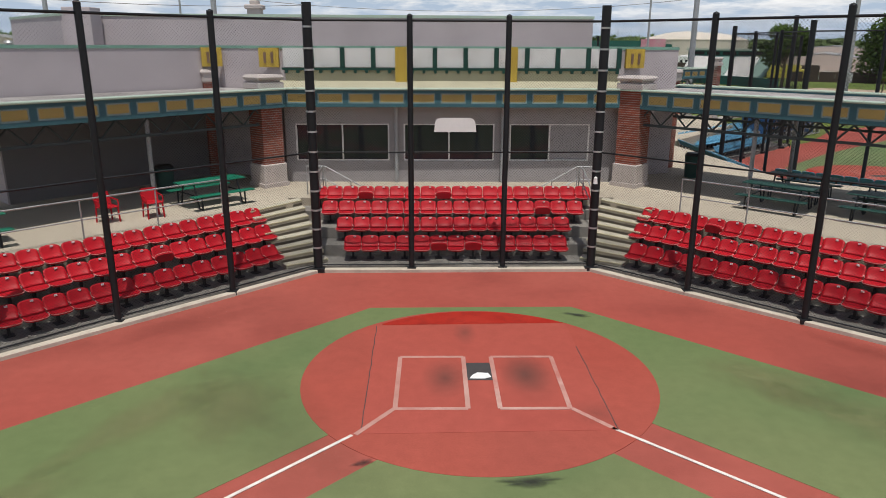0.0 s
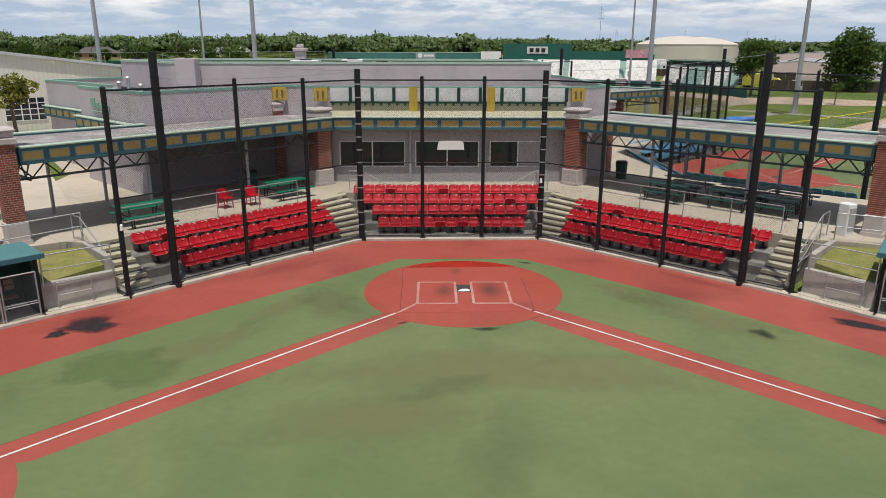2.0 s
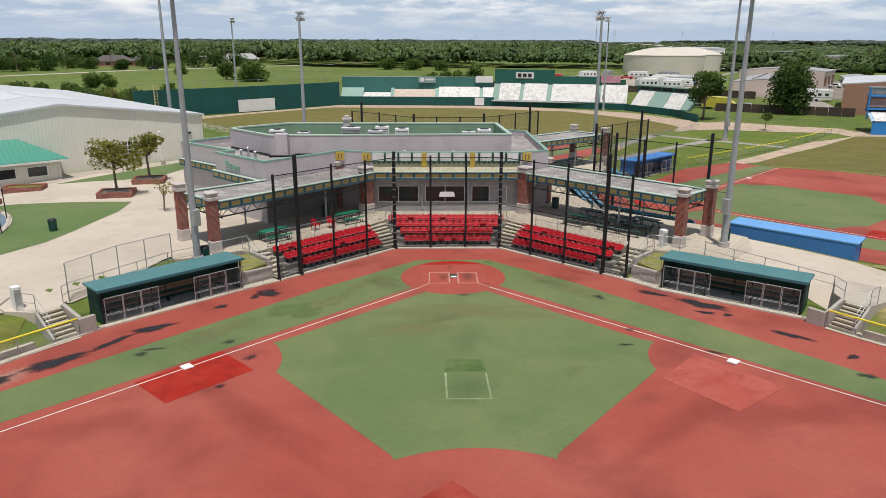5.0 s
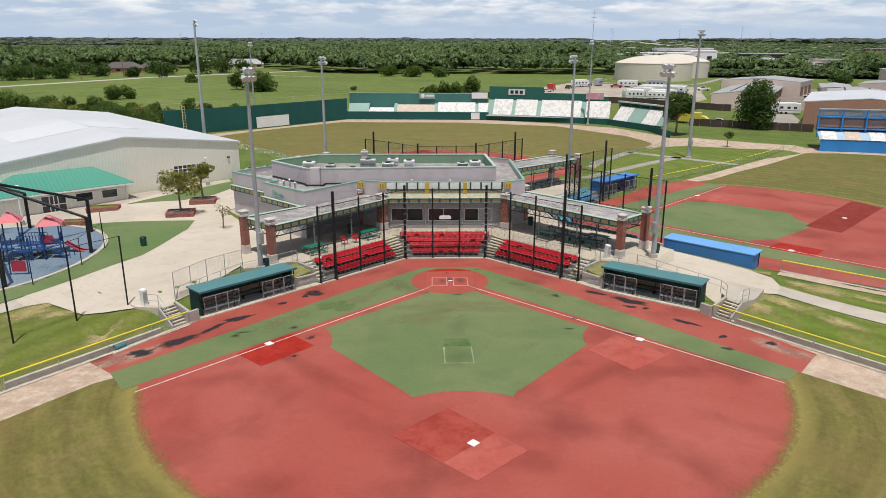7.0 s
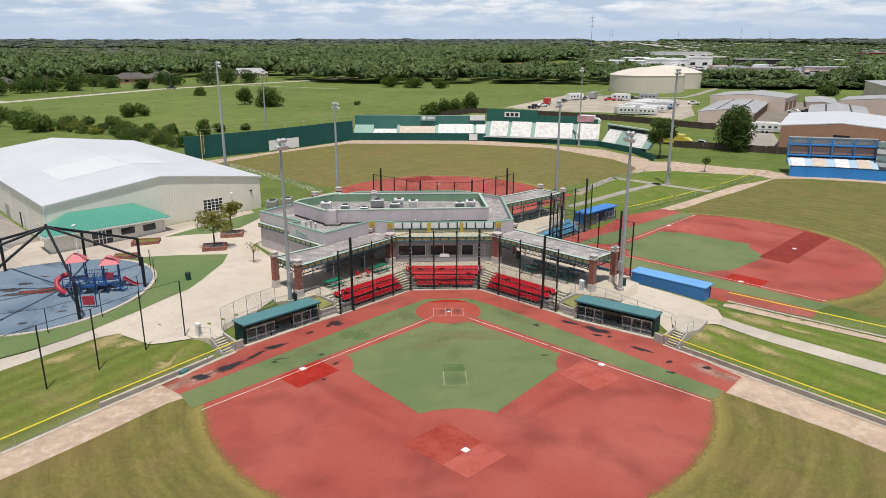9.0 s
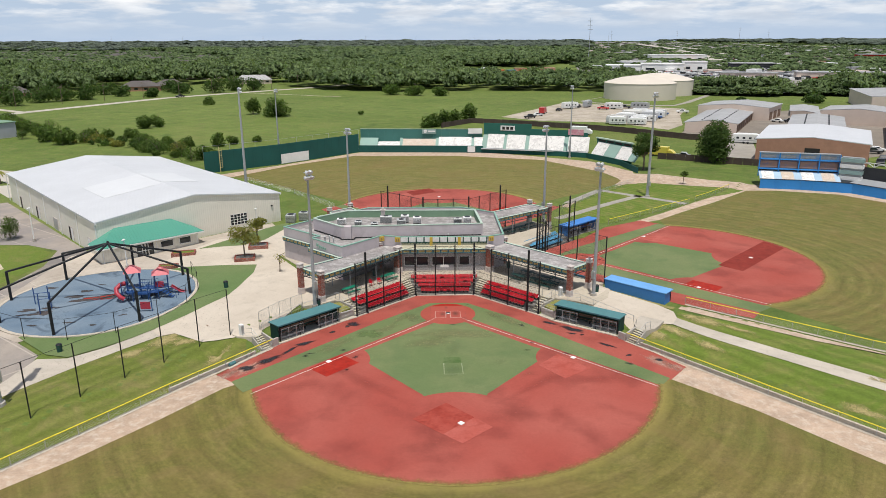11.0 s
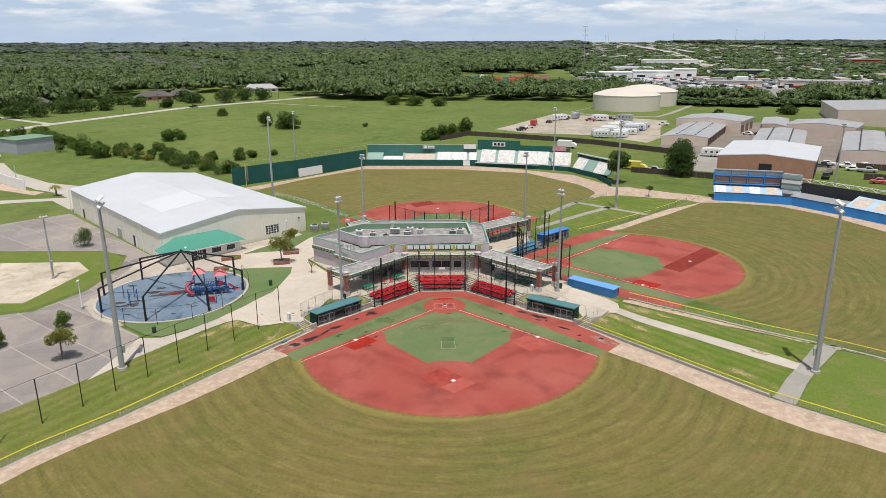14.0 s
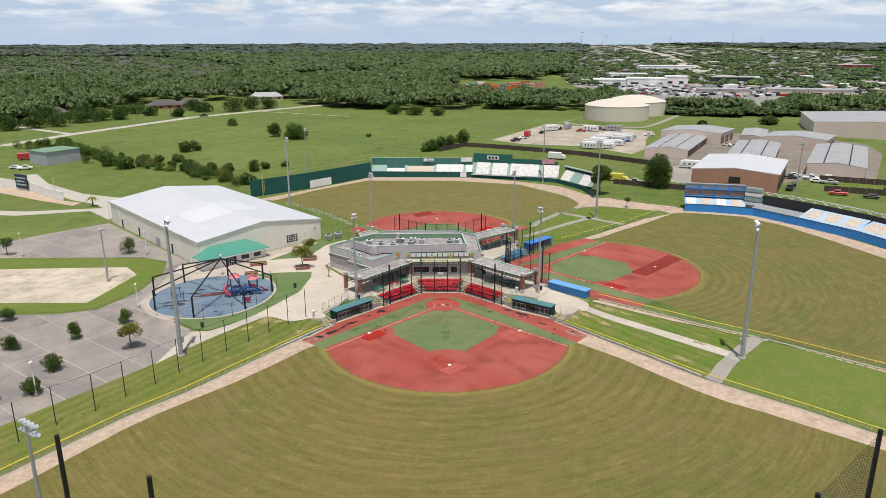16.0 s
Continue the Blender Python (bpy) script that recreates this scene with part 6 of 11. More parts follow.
# painted fascia with recessed ochre panels
def fascia(p, q, z0, z1, n, parent, flip=False, depth=0.16, name="fascia"):
    """A boxed eave beam from p to q: teal frame, n ochre panels, pale green gutter edge."""
    M, L = along(p, q)
    s = 1 if flip else -1
    grp = tagged(new(name), "teal eave beam with ochre panels", "")
    grp.parent = parent
    bm = bmesh.new()
    bm_box(bm, 0, -0.02, z0, L, 0.10, z1, m=M)
    part("beam", bm, M_TEAL, grp)
    bm = bmesh.new()
    y0, y1 = (-0.06, -0.02) if s < 0 else (0.10, 0.14)
    h = z1 - z0
    bm_box(bm, 0, y0, z1 - 0.10 * h / 0.56, L, y1, z1, m=M)
    bm_box(bm, 0, y0, z0, L, y1, z0 + 0.12 * h / 0.56, m=M)
    for i in range(n + 1):
        x = L * i / n
        bm_box(bm, max(0, x - 0.09), y0 - 0.004 if s < 0 else y0, z0, min(L, x + 0.09), y1 if s < 0 else y1 + 0.004, z1, m=M)
    part("frame", bm, M_TEAL, grp)
    for i in range(n):
        a, b = L * i / n + 0.13, L * (i + 1) / n - 0.13
        bm = bmesh.new()
        bm_box(bm, a, y0 + 0.012 if s < 0 else y0, z0 + 0.17 * h / 0.56, b, y1 if s < 0 else y1 - 0.012, z1 - 0.14 * h / 0.56, m=M)
        pan = part("panel", bm, M_YELLOW, grp)
        bm = bmesh.new()
        for x0, x1, za, zb in ((a - 0.03, b + 0.03, z1 - 0.14 * h / 0.56, z1 - 0.10 * h / 0.56), (a - 0.03, b + 0.03, z0 + 0.12 * h / 0.56, z0 + 0.17 * h / 0.56), (a - 0.04, a, z0 + 0.12 * h / 0.56, z1 - 0.1 * h / 0.56), (b, b + 0.04, z0 + 0.12 * h / 0.56, z1 - 0.1 * h / 0.56)):
            bm_box(bm, x0, y0 + 0.004 if s < 0 else y0, za, x1, y1 if s < 0 else y1 - 0.004, zb, m=M)
        part("panel_frame", bm, M_TEALLT, grp, "paler bead round the panels")
    bm = bmesh.new()
    g0, g1 = (-0.16, 0.12) if s < 0 else (-0.04, 0.24)
    bm_box(bm, 0, g0, z1, L, g1, z1 + 0.07, m=M, bevel=0.02)
    part("gutter", bm, M_PALECAP, grp, "pale green metal gutter")
    return grp


FA_L, FA_R = (-5.85, 11.9), (5.45, 11.95)
fascia(FA_L, FA_R, 4.0, 4.56, 11, club)
# cream lean-to roof and clerestory of the middle
bm = bmesh.new()
vs = [bm.verts.new(p) for p in ((-6.0, 11.95, 4.6), (5.6, 11.95, 4.6), (5.9, 13.18, 4.82), (-6.3, 13.18, 4.82))]
bm.faces.new(vs)
vs = [bm.verts.new(p) for p in ((-6.0, 11.95, 4.02), (5.6, 11.95, 4.02), (5.9, 13.18, 4.02), (-6.3, 13.18, 4.02))]
bm.faces.new(vs[::-1])
part("lean_roof", bm, M_CREAM, club, "cream ribbed lean-to roof")
bm = bmesh.new()
bm_box(bm, -6.0, 13.08, 4.7, 5.6, 13.19, 5.2)
part("cream_band", bm, M_CREAM, club)
bm = bmesh.new()
bm_box(bm, -6.1, 12.98, 5.16, 5.6, 13.08, 5.24)
for x in np.linspace(-6.0, 5.5, 30):
    bm_box(bm, x, 12.96, 5.06, x + 0.1, 13.08, 5.16)
part("dentil_ledge", bm, M_DUGWALL, club, "dark green bracketed ledge")
NP = 11
for i in range(NP):
    a = -6.15 + (5.6 + 6.15) * i / NP
    b = -6.15 + (5.6 + 6.15) * (i + 1) / NP
    bm = bmesh.new()
    bm_box(bm, a + 0.08, 13.13, 5.26, b - 0.08, 13.19, 5.90)
    part("clerestory_panel", bm, M_WHITEPAN, club, "weathered white panel")
    bm = bmesh.new()
    bm_box(bm, b - 0.08, 13.06, 5.24, b + 0.08, 13.195, 5.92)
    part("mullion", bm, M_DUGWALL, club)
for x, z0, z1, w in ((-1.98, 4.72, 5.95, 0.2), (1.85, 4.72, 5.95, 0.2)):
    bm = bmesh.new()
    bm_box(bm, x - w, 12.94, z0, x + w, 13.04, z1)
    bm_box(bm, x - w * 0.45, 12.91, z0 + 0.5, x - w * 0.2, 12.95, z1 - 0.15)
    bm_box(bm, x + w * 0.2, 12.91, z0 + 0.5, x + w * 0.45, 12.95, z1 - 0.15)
    part("pilaster_board", bm, M_GOLD, club, "yellow vertical sign board")
for x, y, a in ((-6.55, 13.25, -8), (6.2, 13.4, 12), (-8.75, 13.85, 25)):
    bm = bmesh.new()
    M = pose(x, y, 0, 0, 0, a)
    bm_box(bm, -0.35, -0.12, 5.25, 0.35, -0.02, 5.9, m=M)
    crest = part("crest_board", bm, M_GOLD, club, "yellow square board with two bars")
    for dx in (-0.13, 0.13):
        bm = bmesh.new()
        bm_box(bm, dx - 0.045, -0.15, 5.38, dx + 0.045, -0.12, 5.75, m=M)
        part("bar", bm, M_WOOD, crest, "dark bar")

# dark panel at the west pavilion's back, its colour holding the roof's shade
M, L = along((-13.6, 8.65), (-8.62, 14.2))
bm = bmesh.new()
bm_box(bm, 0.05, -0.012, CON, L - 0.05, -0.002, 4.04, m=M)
part("lower_wall", bm, M_STUCCOSHADE, club, "dark wall panel with the pavilion's shade in its colour")
# script sign on the west wing: plain strokes
M, L = along((-18.5, 13.35), (-13.6, 8.65))
for x, z, w, h in (((1.5, 5.05, 0.5, 0.42), (2.05, 4.98, 0.4, 0.30), (2.5, 4.96, 0.3, 0.26), (2.85, 4.94, 0.35, 0.26), (3.25, 4.92, 0.3, 0.24), (1.7, 4.82, 1.9, 0.06))):
    bm = bmesh.new()
    bm_box(bm, x, -0.08, z, x + w * 0.82, 0.0, z + h, m=M, bevel=0.02)
    part("sign_stroke", bm, M_GREENCAP, club, "raised green stroke of a wall sign")


# roof plant
def roof_unit(x, y, z, sx, sy, sz, m_=None, lab="grey rooftop air-conditioning unit"):
    e = thing("rooftop_unit", lab, "air conditioner", "rooftop units")
    m_ = m_ or M_GALV
    bm = bmesh.new()
    bm_box(bm, x, y, z + 0.1, x + sx, y + sy, z + sz, bevel=0.03)
    part("casing", bm, m_, e)
    bm = bmesh.new()
    bm_tube(bm, (x + sx * 0.5, y + sy * 0.5, z + sz), (x + sx * 0.5, y + sy * 0.5, z + sz + 0.06), min(sx, sy) * 0.36, None, 14)
    part("fan_grille", bm, M_BLACK, e)
    bm = bmesh.new()
    for i in range(5):
        bm_box(bm, x + 0.06, y - 0.015, z + 0.2 + i * (sz - 0.3) / 5, x + sx - 0.06, y + 0.0, z + 0.24 + i * (sz - 0.3) / 5)
    part("louvre", bm, M_DARK, e)
    bm = bmesh.new()
    bm_box(bm, x + 0.05, y + 0.05, z - 0.02, x + sx - 0.05, y + sy - 0.05, z + 0.1)
    part("skid", bm, M_BLACK, e)


for u in ((-15.6, 19.6, 6.02, 1.3, 0.9, 0.75), (-12.9, 18.3, 6.02, 1.0, 1.0, 0.7), (-9.4, 20.4, 6.02, 1.7, 1.0, 0.85), (-6.9, 18.6, 6.02, 1.3, 1.0, 0.8), (-6.4, 20.6, 6.02, 1.2, 0.9, 0.9), (-4.6, 20.0, 6.02, 1.2, 1.0, 0.8), (1.3, 20.0, 6.02, 1.2, 0.8, 0.6), (2.7, 20.0, 6.02, 1.2, 1.1, 0.75), (-10.6, 19.0, 6.02, 1.0, 0.8, 0.35)):
    roof_unit(*u[:5], u[5] * 1.2, M_WHITEPAN if u[0] in (-15.6, -6.4, -4.6, 2.7) else None)
e = thing("roof_chimney", "pale square roof chimney with a cap", "chimney")
bm = bmesh.new()
bm_box(bm, -9.35, 21.8, 6.0, -8.75, 22.4, 7.55)
part("shaft", bm, M_STONE, e)
bm = bmesh.new()
bm_box(bm, -9.45, 21.7, 7.55, -8.65, 22.5, 7.75, bevel=0.04)
bm_box(bm, -9.25, 21.9, 7.75, -8.85, 22.3, 7.95, bevel=0.04)
part("cap", bm, M_STONE, e)
e = thing("roof_stack", "lilac-grey stucco stack against the penthouse", "chimney")
bm = bmesh.new()
bm_box(bm, -13.9, 14.0, 5.4, -12.9, 14.84, 7.25, bevel=0.02)
part("shaft", bm, M_STUCCO, e)
for x, y, h in ((-16.4, 13.2, 0.7), (-15.7, 12.6, 0.95), (-15.2, 12.8, 0.6), (-11.0, 15.3, 0.4), (-3.6, 15.2, 0.35), (0.4, 15.4, 0.3)):
    e = thing("roof_vent", "small grey roof vent pipe", "vent", "roof vents")
    bm = bmesh.new()
    bm_tube(bm, (x, y, 5.4), (x, y, 5.42 + h), 0.09, None, 8)
    part("pipe", bm, M_GALV, e)
    bm = bmesh.new()
    bm_tube(bm, (x, y, 5.42 + h), (x, y, 5.5 + h), 0.17, 0.10, 8)
    part("hood", bm, M_GALV, e)
bm = bmesh.new()
bm_path(bm, [(-18.7, 18.8, 5.55), (-14.5, 14.4, 5.55), (-14.2, 13.7, 5.55), (-12.6, 13.7, 5.55), (-12.4, 14.6, 5.55), (5.0, 15.6, 5.55)], 0.09, 6)
obj("roof_conduit", bm, M_BLACK, None, "black conduit laid along the roof", "pipe")


# ---- pavilions ----
def pillar(name, x, y, a, w=0.58, z0=CON, ztop=4.75, cap=5.3, parent=None, label="red brick pillar with pale stone base and cap"):
    e = parent or thing(name, label, "pillar", "brick pillars")
    M = pose(x, y, 0, 0, 0, a)
    bm = bmesh.new()
    bm_box(bm, -w * 0.58, -w * 0.58, z0 - 0.05, w * 0.58, w * 0.58, z0 + 0.78, m=M, bevel=0.03)
    bm_box(bm, -w * 0.63, -w * 0.63, z0 - 0.05, w * 0.63, w * 0.63, z0 + 0.14, m=M)
    part("base", bm, M_STONE, e, "pale cast-stone base")
    bm = bmesh.new()
    bm_box(bm, -w / 2, -w / 2, z0 + 0.78, w / 2, w / 2, ztop, m=M)
    part("shaft", bm, M_BRICK, e, "red brick shaft")
    bm = bmesh.new()
    bm_box(bm, -w * 0.62, -w * 0.62, ztop, w * 0.62, w * 0.62, ztop + 0.22, m=M, bevel=0.03)
    bm_box(bm, -w * 0.55, -w * 0.55, ztop + 0.22, w * 0.55, w * 0.55, cap - 0.14, m=M, bevel=0.05)
    bm_box(bm, -w * 0.66, -w * 0.66, cap - 0.16, w * 0.66, w * 0.66, cap, m=M, bevel=0.07)
    part("cap", bm, M_STONE, e, "pale cast-stone cap")
    return e


def pavilion(name, a, b, c, d, n, label, posts=(0.33, 0.66), more=()):
    """Open pavilion: front edge a to b, end b to c, back edge c to d."""
    e = thing(name, label, "pavilion")
    bm = bmesh.new()
    poly = [a, b, c, d, *more]
    bm_prism(bm, poly, 4.05, 4.5)
    part("roof", bm, M_ROOFGR, e, "flat grey membrane roof")
    sgn = area2([a, b, c, d]) > 0
    fascia(a, b, 4.0, 4.56, n, e, flip=not sgn)
    fascia(b, c, 4.0, 4.56, 5, e, flip=not sgn)
    fascia(c, d, 4.0, 4.56, n, e, flip=not sgn)
    # lattice trusses along both sides and the end
    for p, q, k in ((a, b, 15), (b, c, 5), (c, d, 15)):
        M, L = along(p, q)
        s = 0.28 if sgn else -0.28
        bm = bmesh.new()
        bm_box(bm, 0, s - 0.04, 3.95, L, s + 0.04, 4.05, m=M)
        bm_box(bm, 0, s - 0.035, 3.42, L, s + 0.035, 3.50, m=M)
        for i in range(k):
            x0, xm, x1 = L * i / k, L * (i + 0.5) / k, L * (i + 1) / k
            for u, v in ((x0, xm), (x1, xm)):
                p0, p1 = M @ Vector((u, s, 3.96)), M @ Vector((v, s, 3.48))
                bm_tube(bm, p0, p1, 0.028, None, 4)
        part("truss", bm, M_TRUSS, e, "dark painted steel lattice truss")
        for f in posts:
            if L > 5:
                pt = M @ Vector((L * f, s * 1.6, 0))
                bm = bmesh.new()
                bm_tube(bm, (pt.x, pt.y, CON), (pt.x, pt.y, 4.05), 0.07, None, 8)
                part("column", bm, M_GALVPOLE, e)
    return e


pavilion("pavilion", (5.5, 11.9), (14.75, 2.45), (17.7, 5.2), (8.35, 14.9), 15, "open shade pavilion with teal and ochre eaves over picnic tables")
pavilion("pavilion", (-5.9, 11.85), (-15.0, 1.4), (-18.05, 4.3), (-13.5, 8.6), 16, "shade pavilion with teal and ochre eaves along the clubhouse", more=((-8.62, 14.12), (-6.05, 13.15)))
pavilion("pavilion", (8.4, 28.4), (17.6, 35.6), (14.9, 38.6), (5.6, 31.0), 14, "open shade pavilion with green eaves behind the clubhouse")
pavilion("pavilion", (-12.0, 31.0), (-15.6, 36.9), (-18.6, 34.0), (-16.5, 27.3), 9, "shade pavilion with green eaves behind the clubhouse")
for x, y in ((14.98, 2.08), (17.9, 4.9), (-15.22, 1.0), (-18.2, 3.95), (15.0, 38.9), (17.9, 35.9), (-15.6, 37.3), (-18.7, 34.2)):
    pillar("brick_pillar", x, y, 45)
for x, y in ((-6.5, 11.85), (5.95, 11.9)):
    pillar("brick_pillar", x, y, 45, 0.78, ztop=4.6, cap=5.05, label="broad red brick pillar at the clubhouse corner")
for x, y in ((-9.0, 13.95), (8.35, 15.7)):
    e = thing("stone_pier_cap", "pale stone pier cap rising from the roof", "pillar")
    M = pose(x, y, 0, 0, 0, 45)
    bm = bmesh.new()
    bm_box(bm, -0.26, -0.26, 1.3, 0.26, 0.26, 4.75, m=M)
    part("shaft", bm, M_BRICK, e)
    bm = bmesh.new()
    bm_box(bm, -0.30, -0.30, 4.7, 0.30, 0.30, 4.9, m=M, bevel=0.04)
    bm_box(bm, -0.34, -0.34, 4.95, 0.34, 0.34, 5.15, m=M, bevel=0.08)
    bm_box(bm, -0.28, -0.28, 4.88, 0.28, 0.28, 4.97, m=M)
    part("cap", bm, M_STONE, e)
# eave bands on the west walls
fascia((-23.4, 19.2), (-18.9, 15.15), 3.95, 4.5, 7, club)
fascia((-18.75, 13.3), (-14.0, 8.7), 3.95, 4.5, 7, club)
fascia((8.3, 15.2), (8.2, 27.0), 3.95, 4.5, 12, club)

# ---- dugouts ----
M_GALVDK = mat("weathered_grey_wire", (0.20, 0.205, 0.21), 0.7, var=0.1, scale=1.5)

def dugout(p, q, roof_m, wall_m, label, panels=True, z=0.0, depth=1.85, top=2.05):
    e = thing("dugout", label, "dugout", "team dugouts")
    M, L = along(p, q)
    M = Matrix.Translation((0, 0, z)) @ M
    bm = bmesh.new()
    bm_box(bm, 0, depth - 0.12, -0.05, L, depth, top - 0.12, m=M)
    part("back_wall", bm, wall_m, e)
    bm = bmesh.new()
    bm_box(bm, 0.12, 0.18, -0.1, L - 0.12, depth - 0.12, 0.06, m=M)
    part("floor_slab", bm, M_WALLC, e, "grey concrete dugout floor")
    for x in (0, L - 0.12):
        bm = bmesh.new()
        bm_box(bm, x, 0.35, -0.05, x + 0.12, depth - 0.12, top - 0.12, m=M)
        part("side_wall", bm, wall_m, e)
    back = 0.12 if panels else 0.03
    bm = bmesh.new()
    vs = [(-0.15, -0.1, top - 0.16), (L + 0.15, -0.1, top - 0.16), (L + 0.15, depth + back, top - 0.22), (-0.15, depth + back, top - 0.22)]
    lo = [bm.verts.new(M @ Vector(v)) for v in vs]
    hi = [bm.verts.new(M @ (Vector(v) + Vector((0, 0, 0.12)))) for v in vs]
    bm.faces.new(lo[::-1]), bm.faces.new(hi)
    for i in range(4):
        bm.faces.new((lo[i], lo[(i + 1) % 4], hi[(i + 1) % 4], hi[i]))
    bmesh.ops.bevel(bm, geom=bm.edges[:], offset=0.02, segments=1, affect="EDGES")
    part("roof", bm, roof_m if panels else M_DUGTOP, e)
    bm = bmesh.new()
    bm_box(bm, -0.16, -0.14, top - 0.20, L + 0.16, -0.1, top - 0.05, m=M)
    part("roof_edge", bm, wall_m if roof_m != M_DUGROOF else M_TEAL, e)
    for x in (0.06, L * 0.33, L * 0.66, L - 0.06):
        bm = bmesh.new()
        bm_box(bm, x - 0.04, 0.02, 0, x + 0.04, 0.10, top - 0.16, m=M)
        part("post", bm, M_BLACK, e)
    if panels:
        bench = tagged(new("bench"), "slatted brown wooden team bench", "")
        bench.parent = e
        for y0, z0, y1, z1 in ((1.05, 0.46, 1.22, 0.50), (1.24, 0.46, 1.42, 0.50), (1.50, 0.62, 1.53, 0.76), (1.50, 0.80, 1.53, 0.94)):
            bm = bmesh.new()
            bm_box(bm, 0.4, y0, z0, L - 0.4, y1, z1, m=M)
            part("plank", bm, M_WOOD, bench)
        for i in range(5):
            x = 0.7 + (L - 1.4) * i / 4
            bm = bmesh.new()
            bm_box(bm, x - 0.03, 1.1, 0, x + 0.03, 1.4, 0.46, m=M)
            bm_box(bm, x - 0.03, 1.47, 0.4, x + 0.03, 1.5, 0.95, m=M)
            part("bench_leg", bm, M_BLACK, bench)
        w = L / 8.2
        for x0 in (0.15 * w, 1.12 * w, 2.1 * w, 5.1 * w, 6.1 * w, 7.1 * w):
            f = tagged(new("fence_panel"), "galvanised chain-link panel", "")
            f.parent = e
            bm = bmesh.new()
            a, b, h = x0, x0 + 0.93 * w, 1.5
            pts = [(a, -0.13, 0.1), (a, -0.13, h), (b, -0.13, h), (b, -0.13, 0.1), (a, -0.13, 0.1)]
            for s, t in zip(pts, pts[1:]):
                bm_tube(bm, M @ Vector(s), M @ Vector(t), 0.024, None, 6)
            for zz in (0.55, 0.62):
                bm_tube(bm, M @ Vector((a, -0.13, zz)), M @ Vector((b, -0.13, zz)), 0.015, None, 5)
            part("frame", bm, M_GALV, f)
            pa, pb = M @ Vector((a, -0.13, 0)), M @ Vector((b, -0.13, 0))
            chain_link("wire", (pa.x, pa.y), (pb.x, pb.y), 0.12, h - 0.02, 0.075, 0.002, f, M_GALVDK)
    return e


dugout((-18.55, -8.0), (-12.72, -2.35), M_DUGROOF, M_DUGWALL, "dark green dugout with a teal roof and wooden bench")
dugout((12.5, -2.35), (18.75, -6.95), M_DUGROOF, M_DUGWALL, "dark green dugout with a teal roof and wooden bench")
dugout((28.15, 3.5), (22.05, 9.2), M_DUGBLUE, M_DUGBLUE, "bright blue dugout beside the path", False, top=1.65)
dugout((20.8, 32.9), (26.8, 38.4), M_DUGBLUE, M_DUGBLUE, "bright blue dugout on the far side", True, top=2.1, depth=2.0)

# low retaining walls and planted corners between stand and dugouts
for a, b, z1 in (((-11.4, -0.57), (-13.05, -1.97), 0.95), ((-11.4, -0.57), (-13.0, 1.2), 1.42), ((11.3, -0.47), (12.68, -2.12), 0.95), ((11.3, -0.47), (12.9, 1.2), 1.42)):
    M, L = along(a, b)
    bm = bmesh.new()
    bm_box(bm, 0, 0.0 if a[0] < 0 else -0.2, -0.1, L, 0.2 if a[0] < 0 else 0.0, z1, m=M, bevel=0.02)
    obj("retaining_wall", bm, M_WALLC, None, "low grey concrete retaining wall beside the stand", "wall", "", "structure")
for poly, nm in (([(-12.95, 1.25), (-11.55, -0.47), (-13.05, -1.87), (-14.3, -0.6), (-14.9, 0.2)], "west"), ([(12.85, 1.2), (11.45, -0.37), (12.68, -2.02), (14.2, -0.1), (14.8, 0.7)], "east")):
    bm = bmesh.new()
    bm_prism(bm, poly, -0.1, 0.9)
    for v in bm.verts:
        if v.co.z > 0.5:
            v.co.z = 0.88 + 0.33 * smooth(0, 3.2, (Vector((v.co.x, v.co.y)) - Vector(poly[2])).length)
    obj("grass_corner_" + nm, bm, M_GRASSDRY, None, "patchy grass bank between stand and dugout", "lawn", "", "structure")

for poly, rail in (([(-10.98, -0.92), (-12.66, -2.3), (-13.0, -1.95), (-11.38, -0.55)], [(-12.5, -2.0), (-11.75, -1.35)]), ([(10.88, -0.82), (12.28, -2.42), (12.64, -2.08), (11.28, -0.46)], [(12.2, -2.15), (11.5, -1.35)])):
    bm = bmesh.new()
    bm_prism(bm, poly, -0.05, 0.15)
    obj("landing_slab", bm, M_STEP, None, "pale concrete landing at the foot of the end steps", "slab", "", "structure")
    handrail([(*p, 0.15) for p in rail], 0.8)

# entry steps beside the outer dugout ends
steps("bank_steps_west", ((-19.30, -9.22), (-20.50, -8.30)), ((-19.93, -10.07), (-21.13, -9.15)), 7, 0.0, 1.2, "grey concrete steps from plaza to field")
steps("bank_steps_east", ((19.37, -8.66), (20.56, -7.84)), ((19.98, -9.55), (21.17, -8.73)), 7, 0.0, 1.2, "grey concrete steps from path to field")


def cheek_wall(p, q, z0, z1, w, name, label):
    """A concrete wall from p to q whose top runs from z0 to z1."""
    M, L = along(p, q)
    bm = bmesh.new()
    vs = [bm.verts.new(M @ Vector((x, y, z))) for x, t in ((0, z0), (L, z1)) for y in (-w / 2, w / 2) for z in (-0.1, t)]
    for f in ((0, 2, 3, 1), (4, 5, 7, 6), (0, 1, 5, 4), (2, 6, 7, 3), (1, 3, 7, 5), (0, 4, 6, 2)):
        bm.faces.new([vs[i] for i in f])
    bmesh.ops.bevel(bm, geom=bm.edges[:], offset=0.015, segments=1, affect="EDGES")
    obj(name, bm, M_KERB if "bank" in name else M_WALLC, None, label, "wall", "", "structure")


